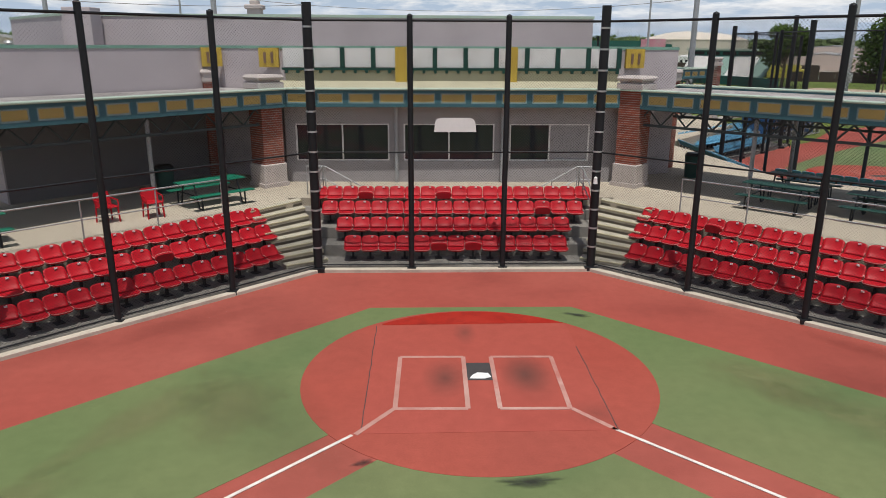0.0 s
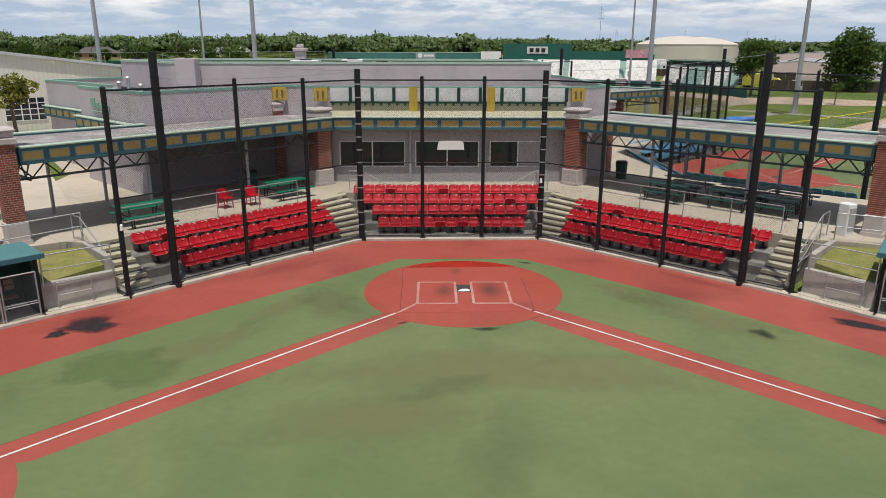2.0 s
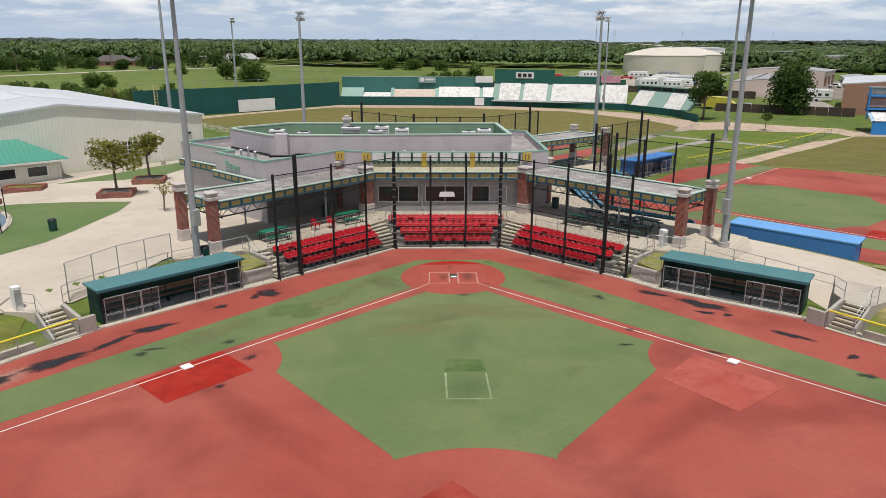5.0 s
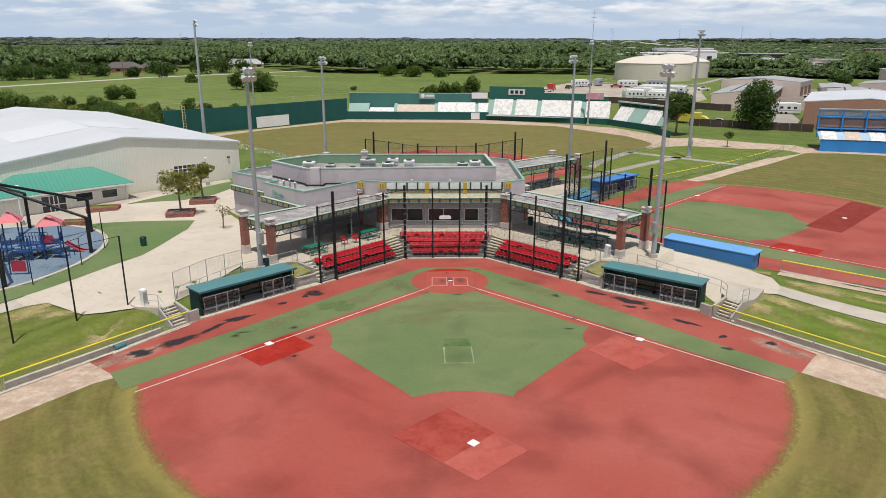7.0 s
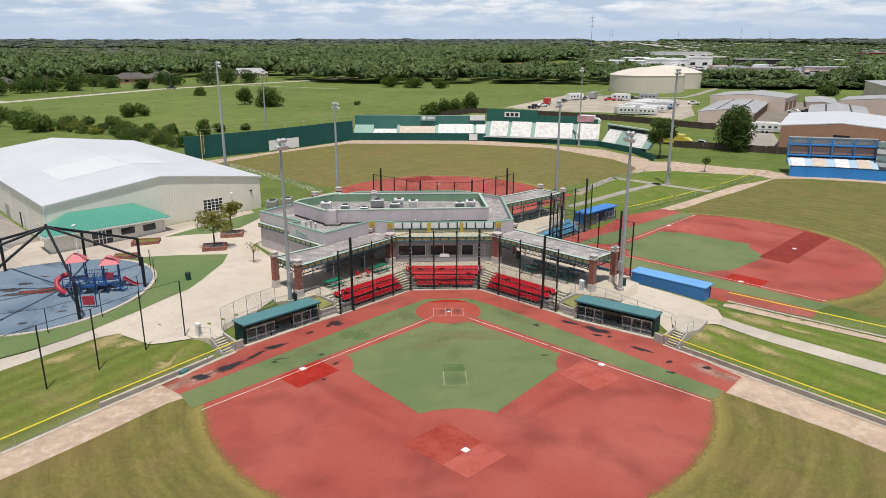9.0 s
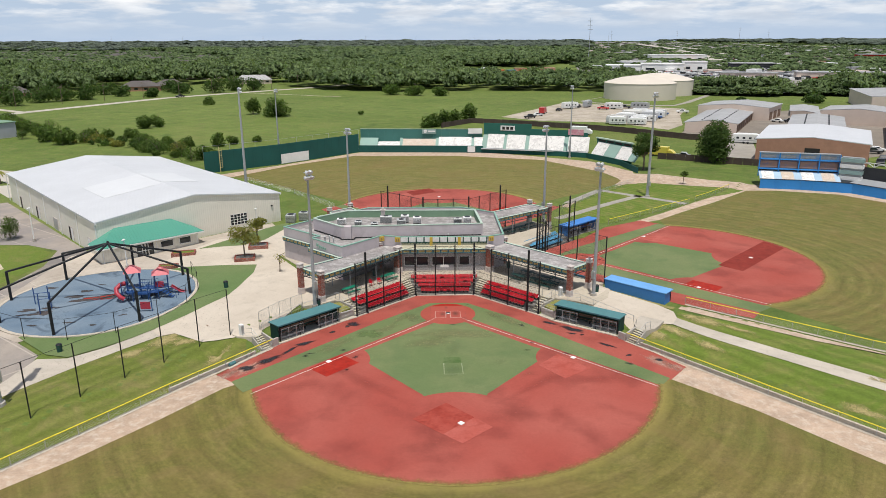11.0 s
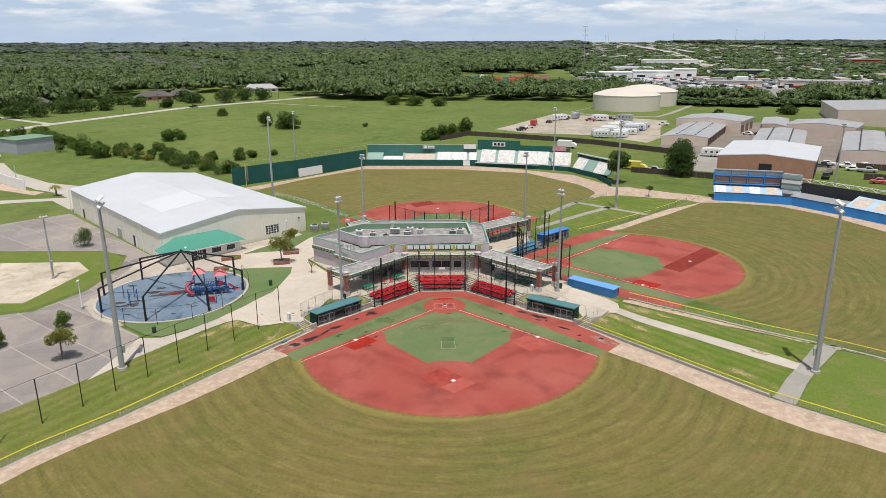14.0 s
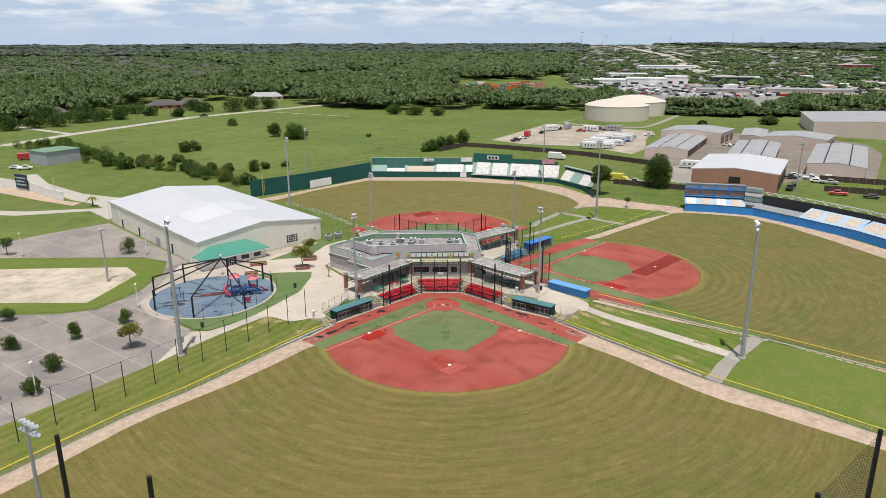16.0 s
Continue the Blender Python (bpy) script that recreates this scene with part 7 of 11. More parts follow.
cheek_wall((-18.62, -8.62), (-19.14, -9.32), 0.92, 0.92, 0.22, "steps_front_wall_west", "grey concrete wall between dugout and steps")
cheek_wall((-19.12, -9.12), (-20.42, -8.12), 0.95, 1.32, 0.2, "steps_cheek_wall_west", "grey concrete wall beside the steps")
cheek_wall((-19.98, -10.17), (-21.24, -9.2), 0.22, 1.32, 0.14, "steps_kerb_west", "pale sloping concrete kerb beside the steps")
cheek_wall((18.66, -7.75), (19.16, -8.5), 0.85, 0.85, 0.22, "steps_front_wall_east", "grey concrete wall between dugout and steps")
cheek_wall((19.22, -8.5), (20.45, -7.68), 0.88, 1.30, 0.2, "steps_cheek_wall_east", "grey concrete wall beside the steps")
cheek_wall((20.02, -9.65), (21.24, -8.8), 0.22, 1.30, 0.14, "steps_kerb_east", "pale sloping concrete kerb beside the steps")
for nm, poly in (("west", [(-20.48, -8.32), (-21.12, -9.17), (-22.9, -9.0), (-23.6, -8.4), (-21.9, -6.3), (-20.6, -7.4)]), ("east", [(20.54, -7.86), (21.15, -8.75), (22.6, -8.0), (24.2, -5.9), (22.0, -4.2), (20.6, -6.6)])):
    bm = bmesh.new()
    bm_prism(bm, poly, 0.2, 1.21)
    obj("steps_landing_" + nm, bm, M_CONC if nm == "west" else M_WALK, None, "pale concrete landing above the steps", "landing", "", "structure")
# low retaining walls that carry the near fences
for p, q in (((-20.35, -11.1), (-26.5, -19.3)), ((20.3, -10.0), (36.7, -30.6))):
    s = 0.22 if p[0] > 0 else -0.22
    cheek_wall((p[0] + s * 0.79, p[1] + abs(s) * 0.6), (q[0] + s * 0.79, q[1] + abs(s) * 0.6), 0.42, 0.42, 0.24, "bank_retaining_wall", "low grey concrete retaining wall below the grass bank")
for pts in ([(-20.0, -10.12, 0.2), (-21.2, -9.2, 1.25), (-22.3, -8.95, 1.25)], [(-17.2, -1.9, 1.25), (-20.4, -7.5, 1.25), (-20.4, -8.1, 1.25)], [(20.05, -9.62, 0.2), (21.22, -8.8, 1.25), (21.9, -8.35, 1.25)],
            [(16.0, 0.2, 1.25), (20.5, -6.6, 1.25), (20.5, -7.7, 1.25)], [(13.1, 1.3, 1.4), (16.0, 0.2, 1.3)], [(-13.2, 1.4, 1.4), (-15.2, -0.3, 1.3), (-17.2, -1.9, 1.25)], [(-12.7, -2.3, 0.95), (-11.2, -1.0, 0.95)], [(12.4, -2.4, 0.95), (11.1, -0.95, 0.95)]):
    handrail(pts, 0.95)


# ---- fences ----
def mesh_fence(pts, h, name, label, cap=None, post_m=None, wire_m=None, every=3.0, pitch=0.16, wr=0.004, pr=0.03, bottom=0.05, cap_r=0.055, lift=0.0):
    e = thing(name, label, "fence")
    post_m, wire_m = post_m or M_GALV, wire_m or M_GALV
    P = [Vector((x, y, hz(x, y) + lift)) for x, y in pts]
    for k, (a, b) in enumerate(zip(P, P[1:])):
        n = max(1, round((b - a).length / every))
        prev = None
        for i in range(n + 1):
            t = a.lerp(b, i / n)
            t.z = hz(t.x, t.y) + lift
            if i < n or k == len(P) - 2:
                bm = bmesh.new()
                bm_tube(bm, t - Vector((0, 0, 0.1)), t + Vector((0, 0, h)), pr, None, 6)
                part("post", bm, post_m, e)
            if prev is not None:
                bm = bmesh.new()
                bm_tube(bm, prev + Vector((0, 0, h)), t + Vector((0, 0, h)), cap_r if cap else 0.022, None, 6)
                part("cap_rail" if cap else "top_rail", bm, cap or post_m, e)
                if wire_m and pitch:
                    w = chain_link("wire_mesh", prev[:2], t[:2], bottom, h - 0.02, pitch, wr, e, wire_m)
                    w.location.z = (prev.z + t.z) / 2
            prev = t
    return e


FENCE_W = [(-19.1, -9.45), (-20.8, -11.8), (-26.5, -19.4), (-30.0, -24.4), (-36.3, -33.2), (-42.0, -39.8), (-48.2, -49.0), (-58.0, -63.6)]
FENCE_E = [(19.25, -8.6), (20.3, -10.0), (27.2, -18.7), (36.7, -30.7), (38.6, -32.5), (47.0, -40.2), (52.3, -45.7), (74.6, -67.2)]
FENCE_FAR = [(29.5, 2.2), (38.8, -6.0), (44.8, -11.3), (52.9, -17.5), (60.7, -24.7), (84, -46)]
for run in (FENCE_W, FENCE_E, FENCE_FAR):
    for p, q in zip(run, run[1:]):
        drape("mow_strip", strip(p, q, 0.45), M_KERB, "pale concrete mowing strip under the fence", 0.06, "kerb")
mesh_fence(FENCE_W, 1.0, "field_fence", "low chain-link field fence with a yellow cap", M_FENCEYEL)
mesh_fence(FENCE_E, 1.0, "field_fence", "low chain-link field fence with a yellow cap", M_FENCEYEL)
mesh_fence(FENCE_FAR, 1.0, "field_fence", "low chain-link field fence with a yellow cap", M_FENCEYEL, pitch=0.2)
for p, q in (((29.5, 41.6), (39.2, 49.2)), ((39.9, 49.8), (49.6, 57.7)), ((51.6, 59.9), (62.5, 69.9))):
    mesh_fence([p, q], 1.0, "field_fence", "low chain-link field fence with a yellow cap", M_FENCEYEL, pitch=0.25)
mesh_fence([(23.5, 53.9), (32.4, 65.3), (44.6, 79.5)], 1.0, "field_fence", "low chain-link field fence of the far field", None, pitch=0.25)
mesh_fence([(-21.0, 56.1), (-31.3, 69.8), (-45.0, 84.6)], 1.0, "field_fence", "low chain-link field fence of the far field", None, pitch=0.25)
tall = [(-23.8, -8.3), (-26.4, -10.7), (-28.9, -14.1), (-31.5, -17.3), (-34.0, -21.0), (-36.5, -24.7), (-38.9, -28.2), (-41.1, -31.6), (-43.8, -35.1), (-46.3, -38.6), (-49.6, -42.2), (-52.2, -46.0)]
mesh_fence(tall, 5.3, "tall_net_fence", "tall black-posted net fence on the grass bank", None, M_BLACK, M_WIRE, 9.0, 0.9, 0.0012, 0.06, 0.3)
mesh_fence([(-21.2, -6.0), (-19.4, -3.6), (-17.2, -1.2)], 2.3, "plaza_fence", "grey chain-link fence behind the dugout", None, M_GALV, M_GALV, 2.0, 0.12, 0.003)
ang8 = [(-43.0 + 11.6 * math.cos(radians(a)), 3.2 + 11.6 * math.sin(radians(a))) for a in range(-130, 60, 24)]
mesh_fence(ang8, 2.5, "playground_fence", "thin black playground fence", None, M_BLACK, None, 5.0, 0, 0.003, 0.04)
# tall net posts of the outfield
net = thing("outfield_net", "tall dark posts with a ball-stop net", "net")
for x, y, h in ((-34, -68.8, 15), (-23.9, -75, 15), (36, -69.7, 15), (26, -78.3, 15)):
    bm = bmesh.new()
    bm_tube(bm, (x, y, -0.1), (x, y, h), 0.24, 0.20, 10)
    part("post", bm, M_BLACK, net)
chain_link("net", (36, -69.7), (26, -78.3), 0.5, 14.8, 0.45, 0.012, net, M_WIRE, "sagging dark net")


# ---- light poles ----
def light_pole(x, y, h, r, arms, label="tall galvanised stadium light pole with lamp cluster", face=None):
    e = thing("light_pole", label, "light pole", "stadium light poles")
    z0 = hz(x, y) if not (abs(x) < 19 and -3 < y < 42) else 1.3
    bm = bmesh.new()
    bm_tube(bm, (x, y, z0), (x, y, h), r, r * 0.5, 14)
    part("shaft", bm, M_GALVPOLE, e)
    bm = bmesh.new()
    bm_tube(bm, (x, y, z0 - 0.2), (x, y, z0 + 0.35), r * 1.7, r * 1.6, 14)
    part("footing", bm, M_WALLC, e, "round concrete footing")
    d = Vector(face or (0 - x, -14 - y)).normalized()
    s = Vector((-d.y, d.x))
    bm = bmesh.new()
    c = Vector((x, y, 0)) + Vector((d.x, d.y, 0)) * (r * 1.4)
    M = pose(c.x, c.y, 0, 0, 0, math.degrees(math.atan2(d.y, d.x)))
    bm_box(bm, -0.12, -0.22, z0 + 2.3, 0.12, 0.22, z0 + 3.3, m=M, bevel=0.02)
    part("control_box", bm, M_GALV, e, "grey electrical box")
    for k, (zz, half, n) in enumerate(arms):
        bm = bmesh.new()
        pa, pb = Vector((x, y, h - zz)) - half * s.to_3d(), Vector((x, y, h - zz)) + half * s.to_3d()
        bm_tube(bm, pa, pb, 0.06, None, 6)
        part("crossarm", bm, M_GALVPOLE, e)
        for i in range(n):
            p = pa.lerp(pb, (i + 0.5) / n) + Vector((d.x, d.y, 0)) * 0.25
            bm = bmesh.new()
            dr = (Vector((d.x, d.y, -0.75))).normalized()
            bm_tube(bm, p - dr * 0.26, p + dr * 0.12, 0.10, 0.27, 10)
            bm_tube(bm, p + dr * 0.12, p + dr * 0.16, 0.28, 0.28, 10)
            part("lamp_head", bm, M_LAMPHEAD, e, "grey round floodlight hood")
    return e


ARM3, ARM2 = [(0.0, 1.35, 4), (0.8, 1.35, 5)], [(0.0, 0.5, 2), (0.6, 0.62, 3)]
light_pole(-15.8, -0.8, 17.5, 0.22, ARM2)
light_pole(18.0, 2.2, 17.7, 0.235, ARM2)
light_pole(-39.6, 62.7, 22.6, 0.30, ARM2, face=(40, 30))
light_pole(-15.95, 39.2, 17.4, 0.24, ARM2, face=(16, 30))
light_pole(17.6, 39.7, 17.6, 0.24, ARM2, face=(-16, 30))
light_pole(43.2, 64.4, 21.2, 0.32, ARM2, face=(10, -30))
light_pole(-40.5, -22.5, 22.3, 0.36, ARM3)
light_pole(44.7, -25.6, 21.8, 0.33, ARM3)
light_pole(-37.2, -67.6, 15.3, 0.25, ARM3, face=(20, 30))
light_pole(-43.5, 113.9, 19.0, 0.24, ARM2, face=(44.4, -30.6))
light_pole(36.5, 115.0, 19.5, 0.24, ARM2, face=(-40.7, -28.7))
light_pole(107.2, 82.4, 18.0, 0.24, ARM2, face=(-41.1, -58.7))


# ---- picnic tables, bins, boxes ----
def picnic_table(x, y, a, m_, label):
    e = thing("picnic_table", label, "picnic table", "picnic tables under the pavilions", m=pose(x, y, CON, 0, 0, a))
    for y0, y1, z in ((-0.36, 0.36, 0.74), (-0.85, -0.58, 0.44), (0.58, 0.85, 0.44)):
        bm = bmesh.new()
        bm_box(bm, -1.0, y0, z - 0.035, 1.0, y1, z, bevel=0.012)
        part("tabletop" if z > 0.6 else "bench_seat", bm, m_, e)
    for x_ in (-0.7, 0.7):
        bm = bmesh.new()
        bm_path(bm, [(x_, -0.32, 0.70), (x_, -0.55, 0.03), (x_, -0.75, 0.03), (x_, -0.72, 0.40)], 0.025, 6)
        bm_path(bm, [(x_, 0.32, 0.70), (x_, 0.55, 0.03), (x_, 0.75, 0.03), (x_, 0.72, 0.40)], 0.025, 6)
        bm_path(bm, [(x_, -0.75, 0.38), (x_, 0.75, 0.38)], 0.02, 6)
        part("leg_frame", bm, M_BLACK, e)
    return e


for x, y in ((-12.1, 4.0), (-7.6, 8.9)):
    picnic_table(x, y, 46, M_GREENTBL, "green coated-steel picnic table on the concourse")
for x, y in ((9.4, 8.2), (11.6, 6.5), (10.8, 9.7), (12.6, 7.6), (14.2, 6.9), (12.8, 5.3)):
    picnic_table(x, y, -45, M_DKGREENTBL, "dark green coated-steel picnic table in the shade")
for x, y in ((10.6, 31.4), (12.8, 33.2), (14.6, 35.0)):
    picnic_table(x, y, 42, M_DKGREENTBL, "dark green coated-steel picnic table in the shade")


def bin_(x, y, z, label="dark green round litter bin"):
    e = thing("litter_bin", label, "litter bin", "litter bins")
    bm = bmesh.new()
    bm_tube(bm, (x, y, z - 0.02), (x, y, z + 0.8), 0.26, 0.30, 12)
    part("drum", bm, M_BIN, e)
    bm = bmesh.new()
    bm_tube(bm, (x, y, z + 0.8), (x, y, z + 0.9), 0.32, 0.24, 12)
    part("lid", bm, M_BLACK, e)


for x, y, z in ((-28.3, 6.4, hz(-28.3, 6.4) + 0.05), (18.7, 3.6, 1.3), (-40.7, -11.3, hz(-40.7, -11.3) + 0.05), (8.7, 13.5, CON), (-9.6, 10.6, CON), (-15.5, -0.3, 1.25)):
    bin_(x, y, z)
for x, y, z in ((13.9, 2.1, CON), (-22.5, -8.5, 1.215)):
    e = thing("white_cabinet", "white upright notice cabinet on the pavement", "cabinet")
    bm = bmesh.new()
    M = pose(x, y, z - 0.02, 0, 0, 20 if x > 0 else 50)
    bm_box(bm, -0.2, -0.22, 0, 0.2, 0.22, 1.2, m=M, bevel=0.03)
    part("body", bm, M_WHITE, e)
    bm = bmesh.new()
    bm_box(bm, -0.15, -0.24, 0.2, 0.15, -0.215, 1.05, m=M)
    part("front_panel", bm, M_GALV, e, "pale blue-grey front")
# drain cover
bm = bmesh.new()
bm_tube(bm, (-26.8, -5.4, hz(-26.8, -5.4) + 0.03), (-26.8, -5.4, hz(-26.8, -5.4) + 0.066), 0.45, None, 16)
obj("manhole_cover", bm, M_WOOD, None, "rusty round manhole cover in the plaza", "manhole cover")
# roll beside the west fence
bm = bmesh.new()
bm_tube(bm, (-22.05, -13.35, 0.26), (-22.45, -13.98, 0.26), 0.2, None, 14)
obj("field_roller", bm, M_DUGROOF, None, "blue-grey rolled tarpaulin lying by the fence", "tarpaulin")

# ---- gymnasium ----
GB, GA = Vector((-51.3, 21.9)), 41.4
GM = pose(GB.x, GB.y, 0, 0, 0, GA)
GW, GL, GE, GR = 30.4, 54.3, 6.1, 8.0
gym = thing("gymnasium", "large beige metal-clad hall with a white pitched roof", "building")
for y in (0, GL):
    bm = bmesh.new()
    vs = [bm.verts.new(GM @ Vector(v)) for v in ((0, y, 0), (GW, y, 0), (GW, y, GE), (GW / 2, y, GR), (0, y, GE))]
    bm.faces.new(vs if y == 0 else vs[::-1])
    part("end_wall", bm, M_GYMWALL_A, gym)
for x in (0, GW):
    bm = bmesh.new()
    vs = [bm.verts.new(GM @ Vector(v)) for v in ((x, 0, 0), (x, 0, GE), (x, GL, GE), (x, GL, 0))]
    bm.faces.new(vs if x else vs[::-1])
    part("side_wall", bm, M_GYMWALL_B, gym)
for s in (0, 1):
    bm = bmesh.new()
    o = 0.25
    x0, x1 = (-o, GW / 2) if s == 0 else (GW / 2, GW + o)
    z0, z1 = (GE - 0.03, GR + 0.05) if s == 0 else (GR + 0.05, GE - 0.03)
    lo = [bm.verts.new(GM @ Vector(v)) for v in ((x0, -o, z0 - 0.12), (x1, -o, z1 - 0.12), (x1, GL + o, z1 - 0.12), (x0, GL + o, z0 - 0.12))]
    hi = [bm.verts.new(GM @ Vector(v)) for v in ((x0, -o, z0 + 0.1), (x1, -o, z1 + 0.1), (x1, GL + o, z1 + 0.1), (x0, GL + o, z0 + 0.1))]
    bm.faces.new(lo[::-1]), bm.faces.new(hi)
    for i in range(4):
        bm.faces.new((lo[i], lo[(i + 1) % 4], hi[(i + 1) % 4], hi[i]))
    part("roof_slope", bm, M_GYMROOF, gym, "white standing-seam roof")
bm = bmesh.new()
bm_box(bm, -0.18, -0.3, GE - 0.25, -0.04, GL + 0.3, GE - 0.05, m=GM)
bm_box(bm, GW + 0.04, -0.3, GE - 0.25, GW + 0.18, GL + 0.3, GE - 0.05, m=GM)
part("gutter", bm, M_WHITE, gym)
for y in (0.1, 9.5, 19, 28.5, 38, 47.5, 55.9):
    bm = bmesh.new()
    bm_box(bm, -0.16, y - 0.06, 0.0, -0.04, y + 0.06, GE - 0.2, m=GM)
    part("downpipe", bm, M_WHITE, gym)
for y, w, h, mm in ((4.2, 1.0, 2.2, M_WHITE), (13.0, 1.0, 2.2, M_WHITE), (14.2, 0.9, 2.2, M_DARK), (22.5, 2.4, 2.0, M_GALV), (33.0, 1.0, 2.2, M_WHITE), (34.4, 0.9, 2.2, M_DARK), (46.0, 1.0, 2.2, M_DARK)):
    d = tagged(new("door"), "plain metal side door", "")
    d.parent = gym
    bm = bmesh.new()
    z = max(0.4, hz(*(GM @ Vector((0, y, 0)))[:2]))
    bm_box(bm, -0.05, y - w / 2, z, -0.005, y + w / 2, z + h, m=GM)
    part("leaf", bm, mm, d)
    bm = bmesh.new()
    for a, b in ((y - w / 2 - 0.1, y - w / 2), (y + w / 2, y + w / 2 + 0.1)):
        bm_box(bm, -0.06, a, z, -0.005, b, z + h + 0.1, m=GM)
    bm_box(bm, -0.06, y - w / 2, z + h, -0.005, y + w / 2, z + h + 0.1, m=GM)
    part("frame", bm, M_STONE, d)
win = tagged(new("window"), "gridded dark window", "")
win.parent = gym
bm = bmesh.new()
bm_box(bm, 21.0, -0.04, 1.9, 24.0, -0.01, 3.7, m=GM)
part("pane", bm, M_GLASS, win)
bm = bmesh.new()
for i in range(6):
    bm_box(bm, 21.0 + 0.6 * i - 0.04, -0.07, 1.9, 21.0 + 0.6 * i + 0.04, -0.04, 3.7, m=GM)
for i in range(5):
    bm_box(bm, 20.96, -0.072, 1.88 + 0.455 * i - 0.03, 24.04, -0.042, 1.88 + 0.455 * i + 0.03, m=GM)
part("glazing_bar", bm, M_WHITE, win)
bm = bmesh.new()
bm_box(bm, 28.6, -0.2, 4.0, 28.9, 0, 4.2, m=GM)
part("wall_lamp", bm, M_DARK, gym)

# fresher coating on the middle of both roof slopes
for poly in ([(5.4, 12.5), (5.4, 24.0), (GW / 2 - 0.2, 24.0), (GW / 2 - 0.2, 12.5)], [(GW / 2 + 0.2, 14.0), (GW / 2 + 0.2, 25.0), (22.0, 25.0), (22.0, 14.0)]):
    bm = bmesh.new()
    for up in (0.012, 0.03):
        for x, y in poly:
            bm.verts.new(GM @ Vector((x, y, GR + 0.15 + up - (GR - GE + 0.08) * abs(x - GW / 2) / (GW / 2 + 0.25))))
    bm.verts.ensure_lookup_table()
    v = bm.verts
    bm.faces.new((v[4], v[5], v[6], v[7]))
    for i in range(4):
        bm.faces.new((v[i], v[(i + 1) % 4], v[4 + (i + 1) % 4], v[4 + i]))
    bmesh.ops.recalc_face_normals(bm, faces=bm.faces[:])
    part("roof_coating", bm, M_ROOFCOAT, gym, "fresher white roof coating")

# annex with the green roof
annex = thing("annex", "low beige entrance annex with a sea-green metal roof", "building")
x0, x1, d = -0.7, 13.8, 3.4
bm = bmesh.new()
bm_box(bm, x0, -d, 0.3, x1, -0.02, 2.95, m=GM)
part("wall", bm, M_GYMWALL_A, annex)
bm = bmesh.new()
o = 0.7
vs = {k: bm.verts.new(GM @ Vector(v)) for k, v in dict(a=(x0 - o, -d - o, 2.95), b=(x1 + o, -d - o, 2.95), c=(x1 + o, -0.03, 2.95), d=(x0 - o, 0.2, 2.95), e=(x0 + 3.2, -0.03, 4.75), f=(x1 - 2.8, -0.03, 4.75)).items()}
bm.faces.new((vs["a"], vs["b"], vs["f"], vs["e"]))
bm.faces.new((vs["b"], vs["c"], vs["f"]))
bm.faces.new((vs["d"], vs["a"], vs["e"]))
geo = bmesh.ops.extrude_face_region(bm, geom=bm.faces[:])
for v in geo["geom"]:
    if isinstance(v, bmesh.types.BMVert):
        v.co.z += 0.1
part("roof", bm, M_GREENROOF, annex, "sea-green standing-seam hip roof")
bm = bmesh.new()
bm_box(bm, x0 - o, -d - o - 0.02, 2.82, x1 + o, -d - o + 0.06, 3.0, m=GM)
bm_box(bm, x0 - o - 0.02, -d - o, 2.82, x0 - o + 0.06, 0, 3.0, m=GM)
bm_box(bm, x1 + o - 0.06, -d - o, 2.82, x1 + o + 0.02, 0, 3.0, m=GM)
part("eave_board", bm, M_WHITE, annex)
for a, b, z0, z1 in ((7.9, 9.7, 1.5, 2.4), (10.8, 12.5, 1.5, 2.4)):
    w = tagged(new("window"), "wide dark window", "")
    w.parent = annex
    bm = bmesh.new()
    bm_box(bm, a, -d - 0.03, z0, b, -d - 0.01, z1, m=GM)
    part("pane", bm, M_GLASS, w)
    bm = bmesh.new()
    for q in ((a - 0.08, z0 - 0.08, b + 0.08, z0), (a - 0.08, z1, b + 0.08, z1 + 0.08), (a - 0.08, z0, a, z1), (b, z0, b + 0.08, z1)):
        bm_box(bm, q[0], -d - 0.05, q[1], q[2], -d - 0.005, q[3], m=GM)
    part("window_frame", bm, M_WHITE, w)
dd = tagged(new("entrance_door"), "glazed white double door", "")
dd.parent = annex
bm = bmesh.new()
bm_box(bm, 4.2, -d - 0.03, 0.5, 6.8, -d - 0.01, 2.6, m=GM)
part("glazing", bm, M_GLASS, dd)
bm = bmesh.new()
for a in (4.15, 5.0, 5.45, 5.9, 6.75):
    bm_box(bm, a, -d - 0.06, 0.5, a + 0.1, -d - 0.005, 2.62, m=GM)
for z in (0.5, 1.45, 2.52):
    bm_box(bm, 4.25, -d - 0.062, z, 6.75, -d - 0.007, z + 0.1, m=GM)
part("door_frame", bm, M_WHITE, dd)
for a in (x0 + 0.15, x1 - 0.25, 7.2):
    bm = bmesh.new()
    bm_box(bm, a, -d - 0.1, 0.4, a + 0.1, -d - 0.005, 2.9, m=GM)
    part("downpipe", bm, M_WHITE, annex)

